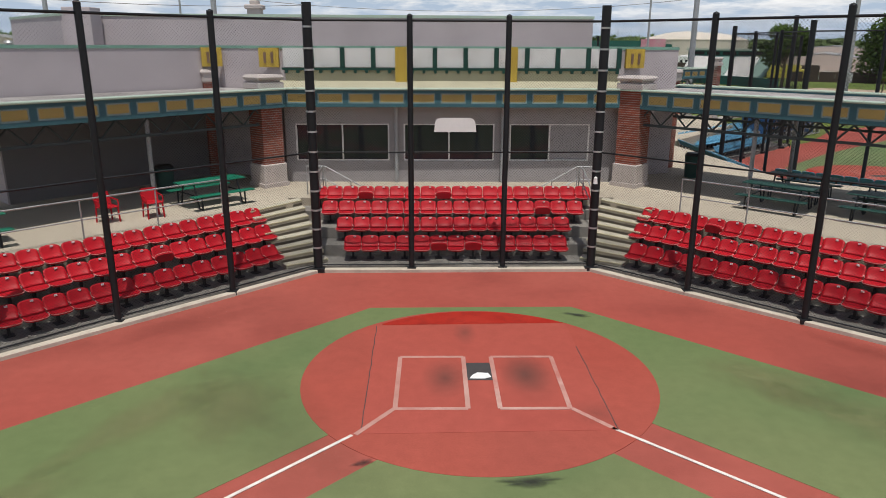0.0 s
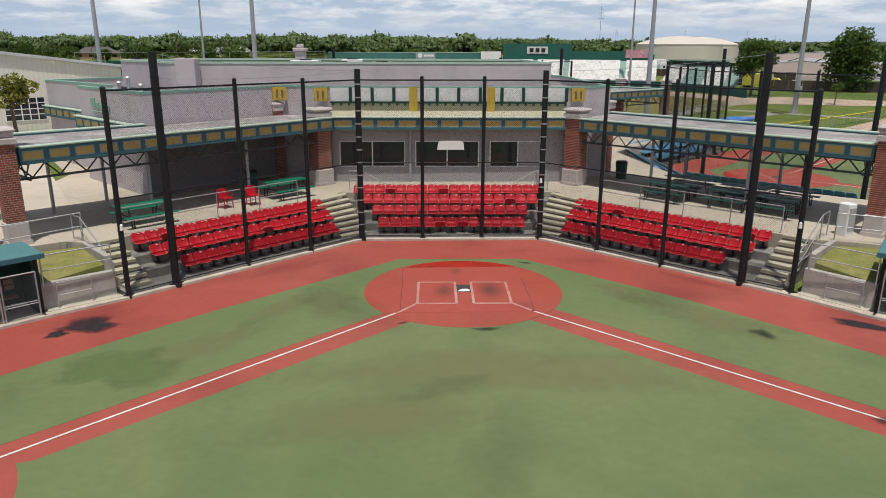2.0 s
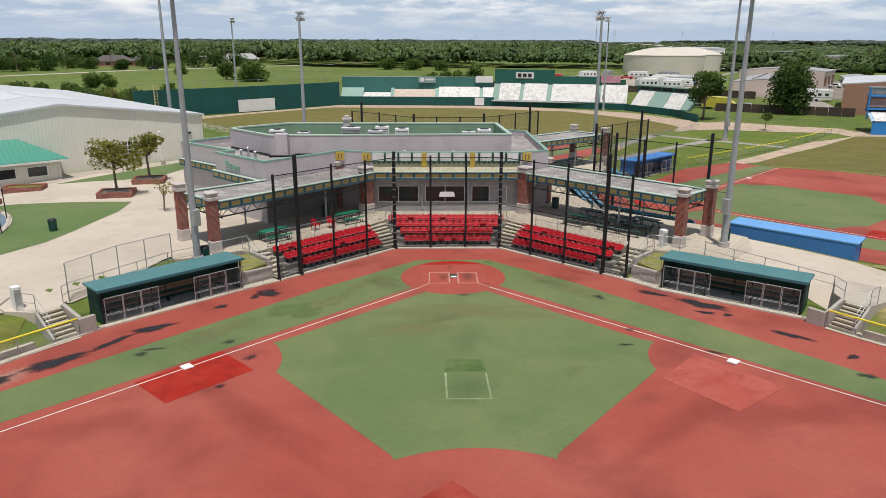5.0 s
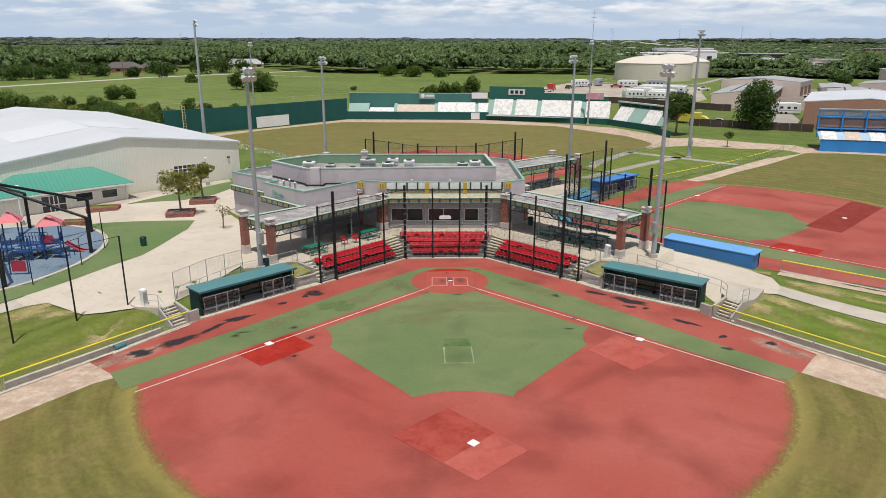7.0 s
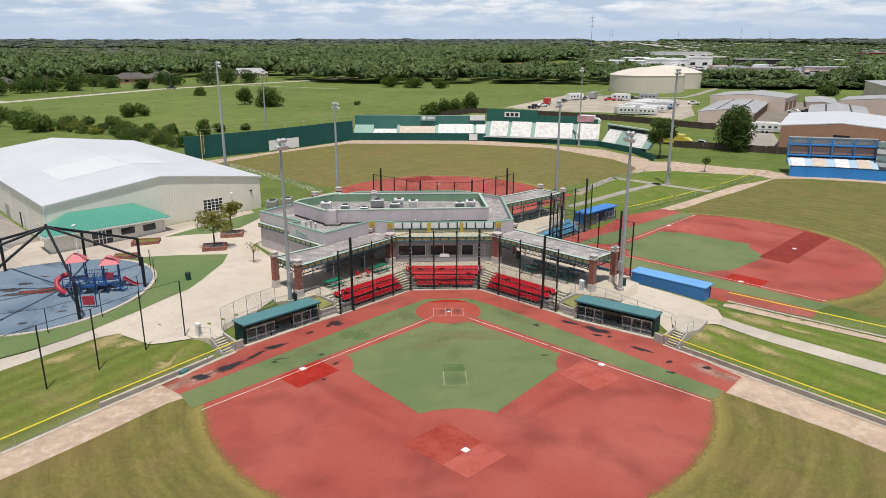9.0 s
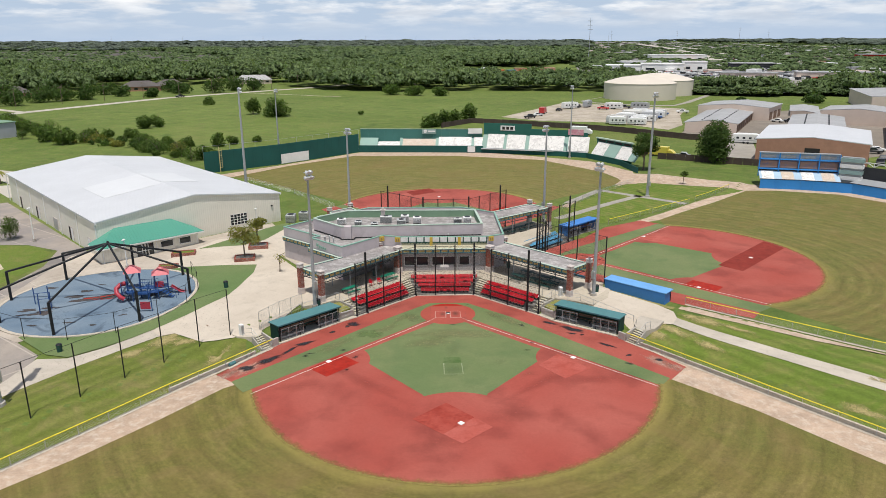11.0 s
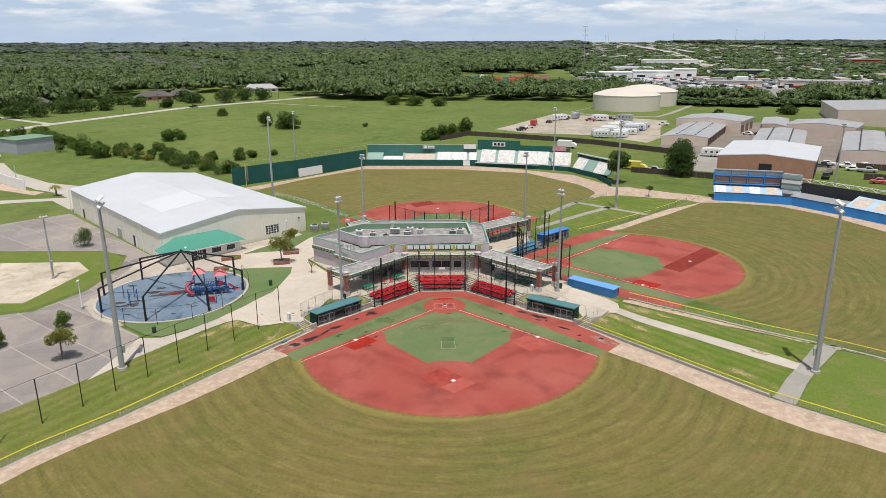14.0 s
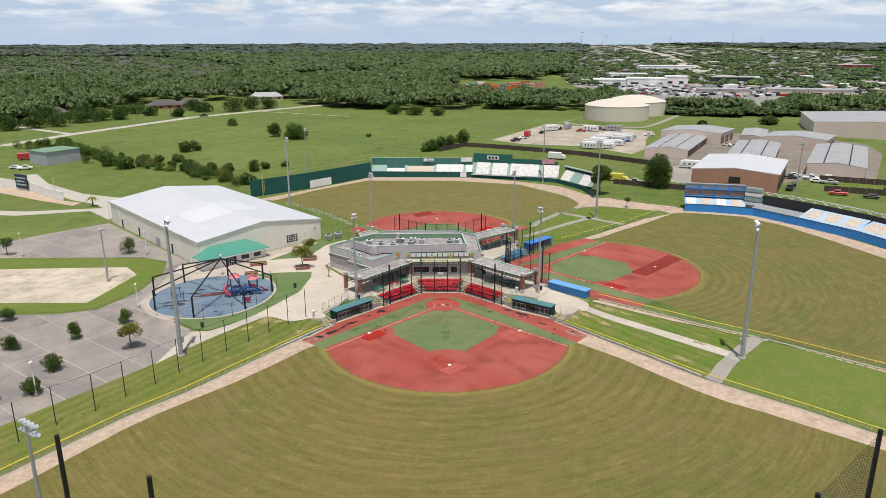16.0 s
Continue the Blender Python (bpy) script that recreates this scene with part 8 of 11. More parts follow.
# ---- playground ----
PC, HUB = Vector((-43.3, 4.0)), Vector((-41.2, 3.6))
drape("play_surface", [(PC.x + 11.3 * math.cos(2 * math.pi * i / 48), PC.y + 11.4 * math.sin(2 * math.pi * i / 48)) for i in range(48)], M_PAD, "worn blue rubber play surface with dark patches", 0.13, "play surface")
bm = bmesh.new()
N = 56
for i in range(N):
    a0, a1 = 2 * math.pi * i / N, 2 * math.pi * (i + 1) / N
    pts = [(PC.x + r * math.cos(a), PC.y + (r + 0.1) * math.sin(a)) for r, a in ((11.3, a0), (11.7, a0), (11.7, a1), (11.3, a1))]
    hs = [hz(*p) for p in pts]
    lo = [bm.verts.new((*p, h - 0.1)) for p, h in zip(pts, hs)]
    hi = [bm.verts.new((*p, h + 0.17)) for p, h in zip(pts, hs)]
    bm.faces.new(hi[::-1]), bm.faces.new((hi[0], hi[3], lo[3], lo[0])), bm.faces.new((hi[2], hi[1], lo[1], lo[2]))
bmesh.ops.recalc_face_normals(bm, faces=bm.faces[:])
obj("play_kerb", bm, M_KERB, None, "pale concrete ring round the playground", "kerb", "", "structure")
rng = random.Random(3)
for c, rx, ry, a in (((-43.6, 4.5), 2.5, 1.0, 0.25), ((-46.9, 5.1), 1.2, 0.5, 0.4), ((-46.5, 7.1), 0.6, 0.5, 0.1), ((-50.4, 0.4), 1.2, 0.4, 0.2), ((-48.0, -0.4), 1.1, 0.6, 0.1), ((-51.6, 8.4), 0.9, 0.3, 0.1), ((-43.5, -3.5), 0.6, 0.25, 0.1), ((-40.5, -4.3), 0.5, 0.2, 0.1), ((-49.5, -1.0), 1.1, 0.3, 0.2), ((-48.2, 1.2), 1.0, 0.3, 0.1), ((-38.2, -1.5), 0.5, 0.2, 0.1), ((-45.6, 9.5), 0.5, 0.2, 0), ((-47.3, -4.3), 0.6, 0.2, 0), ((-37.0, 5.0), 0.9, 0.5, 0.2), ((-43.0, 9.9), 0.6, 0.2, 0.2)):
    poly = blotch(rng, c, rx, ry, a, 18, 0.55)
    drape("worn_patch", poly, M_SCUFF, "dark worn patch in the blue rubber", 0.145, "worn patch")
for c, rx, ry, a in (((-44.8, 4.4), 0.9, 0.16, 0.3), ((-43.2, 4.9), 0.8, 0.2, 0.5), ((-42.4, 4.0), 0.6, 0.14, 0.2), ((-41.9, 5.4), 0.5, 0.2, 0.1), ((-43.6, 4.0), 0.7, 0.12, 0.25)):
    drape("red_patch", blotch(rng, c, rx, ry, a, 16, 0.6), M_MATRED, "faded red figure in the play surface", 0.155, "worn patch")
canopy = thing("canopy_frame", "black steel shade-canopy frame with bare rafters", "canopy frame")
LEGS = [(PC.x + 11.0 * math.cos(radians(a)), PC.y + 11.0 * math.sin(radians(a))) for a in (-138, -91, -44, 3, 46, 91, 136, 180)]
for x, y in LEGS:
    z = hz(x, y)
    bm = bmesh.new()
    bm_tube(bm, (x, y, z - 0.1), (x, y, 4.55), 0.17, None, 8)
    bm_tube(bm, (x, y, z + 0.02), (x, y, z + 0.12), 0.3, None, 8)
    part("leg", bm, M_BLACK, canopy)
    bm = bmesh.new()
    bm_tube(bm, (x, y, 4.5), (HUB.x, HUB.y, 8.15), 0.13, None, 8)
    part("rafter", bm, M_BLACK, canopy)
bm = bmesh.new()
bm_tube(bm, (HUB.x, HUB.y, 7.95), (HUB.x, HUB.y, 8.45), 0.28, 0.1, 10)
part("hub", bm, M_BLACK, canopy)

PZ = hz(-40, 6) + 0.08
play = thing("play_structure", "red and blue climbing frame with towers and slides", "playground")


def tower(x, y, deck, top, w, ang):
    M = pose(x, y, PZ, 0, 0, ang)
    for sx, sy in ((-1, -1), (1, -1), (1, 1), (-1, 1)):
        bm = bmesh.new()
        bm_tube(bm, M @ Vector((sx * w / 2, sy * w / 2, 0)), M @ Vector((sx * w / 2, sy * w / 2, top)), 0.06, None, 8)
        part("post", bm, M_PLASTBLUE, play)
    bm = bmesh.new()
    bm_box(bm, -w / 2, -w / 2, deck - 0.08, w / 2, w / 2, deck, m=M)
    part("deck", bm, M_PLASTBLUE, play)
    bm = bmesh.new()
    b = [bm.verts.new(M @ Vector((sx * w * 0.68, sy * w * 0.68, top - 0.05))) for sx, sy in ((-1, -1), (1, -1), (1, 1), (-1, 1))]
    t = [bm.verts.new(M @ Vector((sx * w * 0.08, sy * w * 0.08, top + 0.75))) for sx, sy in ((-1, -1), (1, -1), (1, 1), (-1, 1))]
    for i in range(4):
        bm.faces.new((b[i], b[(i + 1) % 4], t[(i + 1) % 4], t[i]))
    bm.faces.new(t), bm.faces.new(b[::-1])
    part("tower_roof", bm, M_PLASTPINK, play, "faded red plastic roof")
    bm = bmesh.new()
    for s in range(4):
        K = M @ pose(0, 0, 0, 0, 0, 90 * s)
        if s % 2:
            for i in range(7):
                xx = -w / 2 + w * i / 6
                bm_tube(bm, K @ Vector((xx, -w / 2, deck)), K @ Vector((xx, -w / 2, deck + 0.8)), 0.018, None, 4)
            bm_tube(bm, K @ Vector((-w / 2, -w / 2, deck + 0.8)), K @ Vector((w / 2, -w / 2, deck + 0.8)), 0.03, None, 5)
    part("guard_rail", bm, M_PLASTBLUE, play)


tower(-41.2, 6.6, 1.4, 3.4, 1.5, 20)
tower(-37.9, 7.0, 1.3, 3.0, 1.5, 20)
bm = bmesh.new()
M, L = along((-40.4, 6.4), (-38.3, 6.7))
bm_box(bm, 0, -0.6, PZ + 1.2, L, 0.6, PZ + 1.28, m=M)
for i in range(9):
    for s in (-0.6, 0.6):
        bm_tube(bm, M @ Vector((L * i / 8, s, PZ + 1.28)), M @ Vector((L * i / 8, s, PZ + 2.1)), 0.02, None, 4)
for s in (-0.6, 0.6):
    bm_tube(bm, M @ Vector((0, s, PZ + 2.1)), M @ Vector((L, s, PZ + 2.1)), 0.03, None, 5)
    bm_tube(bm, M @ Vector((L * 0.5, s, PZ)), M @ Vector((L * 0.5, s, PZ + 1.2)), 0.06, None, 6)
part("bridge", bm, M_PLASTBLUE, play)
bm = bmesh.new()
pts = [Vector((-41.9, 6.0, PZ + 2.0)), Vector((-42.5, 5.8, PZ + 1.85)), Vector((-42.85, 5.3, PZ + 1.5)), Vector((-42.6, 4.75, PZ + 1.1)), Vector((-42.1, 4.5, PZ + 0.7)), Vector((-41.7, 4.6, PZ + 0.4))]
bm_sweep(bm, pts, 0.28)
part("tube_slide", bm, M_PLASTRED, play, "red plastic tube slide")
bm = bmesh.new()
for i in range(6):
    bm_box(bm, -37.5 + 0.3 * i, 5.3, PZ + 1.2 - 0.2 * i - 0.05, -37.2 + 0.3 * i, 6.1, PZ + 1.2 - 0.2 * i)
for y in (5.3, 6.1):
    bm_tube(bm, (-37.5, y, PZ + 2.0), (-35.6, y, PZ + 0.9), 0.03, None, 5)
    bm_tube(bm, (-35.6, y, PZ + 0.9), (-35.6, y, PZ), 0.03, None, 5)
part("play_stairs", bm, M_PLASTBLUE, play)
for x0_, y0_, x1_, y1_, zd in ((-41.9, 4.6, -40.6, 5.8, 1.1), (-40.4, 5.0, -38.9, 6.1, 0.9), (-38.7, 5.0, -37.6, 6.1, 1.1)):
    bm = bmesh.new()
    bm_box(bm, x0_, y0_, PZ + zd - 0.08, x1_, y1_, PZ + zd)
    part("deck", bm, M_PLASTBLUE, play)
    for cx, cy in ((x0_, y0_), (x1_, y0_)):
        bm = bmesh.new()
        bm_tube(bm, (cx, cy, PZ), (cx, cy, PZ + zd + 1.3), 0.055, None, 8)
        part("post", bm, M_PLASTBLUE, play)
    for zz in (0.25, 0.5, 0.8):
        bm = bmesh.new()
        bm_tube(bm, (x0_, y0_, PZ + zd + zz), (x1_, y0_, PZ + zd + zz), 0.025, None, 5)
        part("guard_rail", bm, M_PLASTBLUE, play)
bm = bmesh.new()
bm_box(bm, -38.5, 6.2, PZ + 1.35, -37.3, 6.26, PZ + 2.1, bevel=0.03)
part("panel", bm, M_PLASTRED, play, "red plastic play panel")
bm = bmesh.new()
for a, b in (((-36.8, 7.2, PZ + 1.25), (-35.8, 7.3, PZ + 0.5)), ((-35.8, 7.3, PZ + 0.5), (-35.0, 7.4, PZ + 0.3))):
    M, L = along(a[:2], b[:2])
    for s in (-0.32, 0.32):
        bm_tube(bm, M @ Vector((0, s, a[2])), M @ Vector((L, s, b[2])), 0.06, None, 6)
    vs = [bm.verts.new(M @ Vector(v)) for v in ((0, -0.3, a[2] - 0.03), (L, -0.3, b[2] - 0.03), (L, 0.3, b[2] - 0.03), (0, 0.3, a[2] - 0.03))]
    bm.faces.new(vs)
part("slide", bm, M_PLASTRED, play, "short red slide")
play.location = (2.0, -2.0, 0)
e = thing("activity_board", "red play board between two blue posts", "play board")
for x in (-36.55, -35.05):
    bm = bmesh.new()
    bm_tube(bm, (x, -0.75, PZ - 0.1), (x, -0.75, PZ + 1.8), 0.06, None, 8)
    part("post", bm, M_PLASTBLUE, e)
bm = bmesh.new()
bm_box(bm, -36.4, -0.8, PZ + 0.35, -35.2, -0.7, PZ + 1.3, bevel=0.04)
part("panel", bm, M_PLASTRED, e)
e = thing("climbing_bars", "blue steel climbing bars", "climbing frame")
for x, y in ((-50.6, 2.6), (-49.2, 3.2), (-49.0, 0.6), (-47.8, 1.0), (-48.2, -0.8)):
    bm = bmesh.new()
    bm_tube(bm, (x, y, PZ - 0.2), (x, y, PZ + 2.0), 0.06, None, 8)
    part("post", bm, M_PLASTBLUE, e)
bm = bmesh.new()
bm_path(bm, [(-50.6, 2.6, PZ + 1.2), (-49.2, 3.2, PZ + 1.2), (-47.8, 1.0, PZ + 1.2), (-49.0, 0.6, PZ + 1.2)], 0.04, 6)
part("bar", bm, M_PLASTBLUE, e)


# ---- trees ----
def leaf_cloud(rng, blobs, n, size, jitter=0.7, wide=0.55):
    """Loose leaves scattered through round clumps: arrays of corners, faces and rounded normals."""
    tot = sum(b[3] ** 2 for b in blobs)
    vs, fs, ns = [], [], []
    for bx, by, bz, br, sq in blobs:
        k = max(6, int(n * br * br / tot))
        for _ in range(k):
            d = Vector((rng.gauss(0, 1), rng.gauss(0, 1), rng.gauss(0, 1))).normalized()
            rr = br * rng.uniform(0.45, 1.06) ** 0.6
            c = Vector((bx + d.x * rr, by + d.y * rr, bz + d.z * rr * sq))
            a = Vector((rng.gauss(0, 1), rng.gauss(0, 1), rng.gauss(0, 0.7))).normalized()
            b = (d + jitter * Vector((rng.gauss(0, 1), rng.gauss(0, 1), rng.gauss(0, 1)))).cross(a)
            if b.length < 1e-3:
                continue
            b.normalize()
            s = size * rng.uniform(0.6, 1.35)
            i = len(vs)
            vs += [tuple(c + a * s), tuple(c + b * s * wide), tuple(c - a * s), tuple(c - b * s * wide)]
            fs.append((i, i + 1, i + 2, i + 3))
            q = (d + 0.55 * Vector((rng.gauss(0, 1), rng.gauss(0, 1), rng.gauss(0, 1)))).normalized()
            ns += [tuple(q)] * 4
    return vs, fs, ns


def tree(x, y, h, r, label, leaf_m, rng, clear=0.35, n=1600, size=0.16, z=None, cat="tree", blobs=None, group="", low=False):
    z = hz(x, y) if z is None else z
    e = thing("tree", label, cat, group, m=pose(x, y, z))
    bm = bmesh.new()
    bend = Vector((rng.uniform(-0.04, 0.04), rng.uniform(-0.04, 0.04))) * h
    tr = max(0.045, h * 0.022)
    bm_tube(bm, (0, 0, -0.1), (bend.x * 0.5, bend.y * 0.5, h * clear), tr * 1.25, tr, 8)
    bm_tube(bm, (bend.x * 0.5, bend.y * 0.5, h * clear), (bend.x, bend.y, h * 0.8), tr, tr * 0.35, 7)
    bl = []
    nb = blobs or 9
    for i in range(nb):
        a = 2 * math.pi * (i + rng.uniform(-0.3, 0.3)) / nb * 2.4
        f = rng.uniform(0.15, 0.85)
        hh = h * (clear + (1 - clear) * (0.18 + 0.72 * f))
        spread_ = r * (1.0 - 0.55 * f) * rng.uniform(0.45, 0.85)
        c = Vector((bend.x * f + spread_ * math.cos(a), bend.y * f + spread_ * math.sin(a), hh))
        s = Vector((bend.x * f * 0.6, bend.y * f * 0.6, h * (clear + (hh / h - clear) * 0.35)))
        bm_tube(bm, s, c, tr * 0.45, tr * 0.15, 5)
        br = r * rng.uniform(0.32, 0.52)
        if low:
            # a shrub whose foliage reaches the ground
            br = r * rng.uniform(0.42, 0.62)
            sq = min(1.3, 0.28 * h / br)
            q = r * rng.uniform(0.1, 0.62)
            c = Vector((q * math.cos(a), q * math.sin(a), rng.uniform(br * sq * 0.6, max(br * sq * 0.7, h * (1 - 0.35 * q / r) - br * sq))))
            bl.append((c.x, c.y, c.z, br, sq))
            continue
        bl.append((c.x, c.y, c.z, br, rng.uniform(0.6, 0.9)))
    part("trunk", bm, M_TRUNK, e)
    vs, fs, ns = leaf_cloud(rng, bl, n, size)
    raw("crown", vs, fs, leaf_m, e, normals=ns)
    return e


rng = random.Random(21)
PLANTERS = [(-28.9, 18.4, 2.9, 2.3), (-28.4, 24.6, 2.9, 2.3), (-38.9, 15.6, 2.6, 1.3), (-38.9, 22.0, 3.4, 1.8)]
for x, y, w, d in PLANTERS:
    e = thing("brick_planter", "low dark red brick planter box", "planter", "planters on the plaza")
    z = hz(x, y)
    M = pose(x, y, z, 0, 0, 12)
    for q in ((-w / 2, -d / 2, w / 2, -d / 2 + 0.25), (-w / 2, d / 2 - 0.25, w / 2, d / 2), (-w / 2, -d / 2 + 0.25, -w / 2 + 0.25, d / 2 - 0.25), (w / 2 - 0.25, -d / 2 + 0.25, w / 2, d / 2 - 0.25)):
        bm = bmesh.new()
        bm_box(bm, q[0], q[1], -0.1, q[2], q[3], 0.55, m=M, bevel=0.02)
        part("planter_wall", bm, M_BRICK, e)
    bm = bmesh.new()
    bm_box(bm, -w / 2 + 0.25, -d / 2 + 0.25, -0.1, w / 2 - 0.25, d / 2 - 0.25, 0.45, m=M)
    part("soil", bm, M_GRASS if w != 2.9 else M_STEPDK, e, "soil and sparse grass")
tree(-28.9, 18.5, 4.5, 2.4, "olive-green broadleaf tree in a brick planter", M_LEAFOL, rng, 0.34, 2000, 0.13, blobs=11, z=hz(-28.9, 18.5) + 0.4)
tree(-28.4, 24.7, 4.8, 1.7, "olive-green broadleaf tree in a brick planter", M_LEAFOL, rng, 0.36, 1500, 0.13, z=hz(-28.4, 24.7) + 0.4)
tree(-22.7, 12.6, 2.9, 1.1, "thin young tree with sparse leaves", M_LEAFOL, rng, 0.3, 160, 0.09)
for x, y in ((-22.7, 12.6), (-19.8, 9.6)):
    drape("tree_pit", [(x - 0.8, y - 0.7), (x + 0.9, y - 0.6), (x + 0.8, y + 0.8), (x - 0.9, y + 0.7)], M_GRASS, "small grassy tree pit in the paving", 0.06, "lawn")
# car park trees and clipped bushes
for x, y, h, r, m_, lab in ((-68.2, -19.0, 2.9, 1.3, M_LEAF, "round green car-park bush"), (-57.7, -26.8, 2.7, 1.25, M_LEAF, "round green car-park bush"), (-56.9, -34.0, 2.6, 1.2, M_LEAF, "round green car-park bush"), (-59.9, -15.5, 3.1, 1.1, M_LEAF, "pointed green car-park bush"),
                            (-54.6, -8.7, 2.6, 1.1, M_LEAF, "round green car-park bush"), (-75.5, -7.1, 2.5, 1.1, M_LEAF, "round green car-park bush"), (-61.6, -35.8, 2.3, 1.1, M_LEAF, "round green car-park bush"), (-67.6, -26.9, 2.4, 1.1, M_LEAF, "round green car-park bush"),
                            (-70.8, 33.0, 4.6, 1.7, M_LEAF, "dense green bush in the car park"), (-75.2, -14.0, 2.4, 1.1, M_LEAF, "round green car-park bush")):
    drape("tree_pit", blotch(rng, (x, y), 1.3, 1.0, 0.2, 14, 0.1), M_STEPDK, "mulched tree pit in the car park", 0.05, "planting bed")
    tree(x, y, h, r * 1.15, lab, m_, rng, 0.12, 2200, 0.11, cat="bush", group="car-park bushes", low=True, z=hz(x, y) + 0.25)
tree(-49.4, -19.3, 4.4, 1.9, "small olive tree beside the light pole", M_LEAFOL, rng, 0.42, 1700, 0.14)
drape("tree_pit", blotch(rng, (-49.4, -19.3), 1.3, 0.9, 0.2, 14, 0.1), M_STEPDK, "mulched tree pit in the car park", 0.05, "planting bed")
tree(-61.2, 37.0, 4.0, 1.5, "small tree in a low planter by the hall", M_LEAFOL, rng, 0.45, 700, 0.13)
tree(-98.2, 32.9, 4.0, 1.8, "small dark tree at the car park edge", M_LEAFDK, rng, 0.35, 900, 0.14)


def palm(x, y, h, rng):
    e = thing("palm", "short palm with drooping fronds", "palm tree", m=pose(x, y, hz(x, y)))
    bm = bmesh.new()
    bm_tube(bm, (0, 0, -0.1), (0.1, 0, h), 0.25, 0.18, 8)
    part("trunk", bm, M_TRUNK, e)
    for i in range(14):
        a = 2 * math.pi * i / 14 + rng.uniform(-0.2, 0.2)
        up = rng.uniform(0.2, 1.0)
        bm = bmesh.new()
        prev = None
        for k in range(6):
            t = k / 5
            p = Vector((math.cos(a) * 1.7 * t, math.sin(a) * 1.7 * t, h + up * t - 1.5 * t * t))
            w = 0.28 * math.sin(math.pi * (0.12 + 0.86 * t)) * Vector((-math.sin(a), math.cos(a), 0))
            row = [bm.verts.new(p - w - Vector((0, 0, 0.1))), bm.verts.new(p), bm.verts.new(p + w - Vector((0, 0, 0.1)))]
            if prev:
                bm.faces.new((prev[0], prev[1], row[1], row[0])), bm.faces.new((prev[1], prev[2], row[2], row[1]))
            prev = row
        part("frond", bm, M_LEAFOL, e)


palm(-101.6, 83.0, 2.8, rng)


def lamp_post(x, y, h, label="white car-park lamp post"):
    e = thing("lamp_post", label, "lamp post", "car-park lamp posts")
    z = hz(x, y)
    bm = bmesh.new()
    bm_tube(bm, (x, y, z), (x, y, z + h), 0.10, 0.07, 8)
    part("shaft", bm, M_WHITE, e)
    bm = bmesh.new()
    bm_tube(bm, (x, y, z - 0.1), (x, y, z + 0.5), 0.25, None, 10)
    part("footing", bm, M_WALLC, e)
    bm = bmesh.new()
    bm_box(bm, x - 0.15, y - 0.45, z + h, x + 0.15, y + 0.25, z + h + 0.12, bevel=0.03)
    part("lamp_head", bm, M_WHITE, e)


for x, y, h in ((-56.1, -34.5, 5.0), (-93.8, 31.3, 5.5), (-55.1, -1.8, 4.6), (-45.1, 16.6, 4.2), (-31.2, 35.7, 3.6), (-66.1, 31.4, 5.5)):
    lamp_post(x, y, h)
light_pole(-67.0, 13.1, 11.5, 0.2, [(0.0, 0.7, 3)], "grey car-park light pole with lamps", face=(1, -1))
# condenser at the corner of the hall
roof_unit(-27.2, 39.6, hz(-27, 40) - 0.02, 1.6, 1.6, 1.5, lab="grey air-conditioning unit beside the hall")
roof_unit(-25.2, 41.2, hz(-25, 41.5) - 0.02, 1.6, 1.6, 1.5, lab="grey air-conditioning unit beside the hall")

# ---- outfield walls ----
def mural_mat(name, base, blot):
    k = Nodes(name, 0.8, 0.0, 0.2)
    n1, n2 = k.noise(1.1, 4.0, 0.7), k.noise(3.2, 3.0, 0.7)
    c = k.mix(k.math("MULTIPLY", k.ramp(n1, 0.50, 0.60), 0.55), base, blot)
    c = k.mix(k.math("MULTIPLY", k.ramp(n2, 0.55, 0.62), 0.5), c, (0.25, 0.22, 0.20))
    MATS[name] = k.done(c, n2, 0.1, 0.01)
    return MATS[name]


M_MURAL = mural_mat("faded_mural_panel", (0.72, 0.70, 0.67), (0.46, 0.44, 0.42))
M_MURALTAN = mural_mat("faded_tan_mural", (0.55, 0.45, 0.36), (0.62, 0.58, 0.54))
M_MURALBR = mural_mat("brown_crowd_mural", (0.36, 0.21, 0.155), (0.16, 0.17, 0.27))
M_RECESSDK = mural_mat("recess_shade_mural", (0.22, 0.16, 0.16), (0.10, 0.13, 0.24))
M_PALEGREEN = mat("pale_green_panel", (0.26, 0.38, 0.33), 0.8, var=0.1, scale=0.2)
M_SKYBLUE = mat("pale_blue_deck", (0.37, 0.49, 0.60), 0.7, var=0.12, scale=0.2)
M_CHARCOAL = mat("charcoal_screen", (0.035, 0.036, 0.04), 0.85, var=0.12, scale=0.3)


def wall_run(name, pts, z0, z1, th, m_, label, cap=None):
    e = thing(name, label, "wall", "", "structure")
    for p, q in zip(pts, pts[1:]):
        M, L = along(p, q)
        n = max(1, round(L / 2.44))
        for i in range(n):
            bm = bmesh.new()
            bm_box(bm, L * i / n + 0.01, 0, z0, L * (i + 1) / n - 0.01, th, z1, m=M)
            part("panel", bm, m_, e)
        if cap:
            bm = bmesh.new()
            bm_box(bm, 0, -0.04, z1, L, th + 0.04, z1 + 0.1, m=M)
            part("cap", bm, cap, e)
    return e


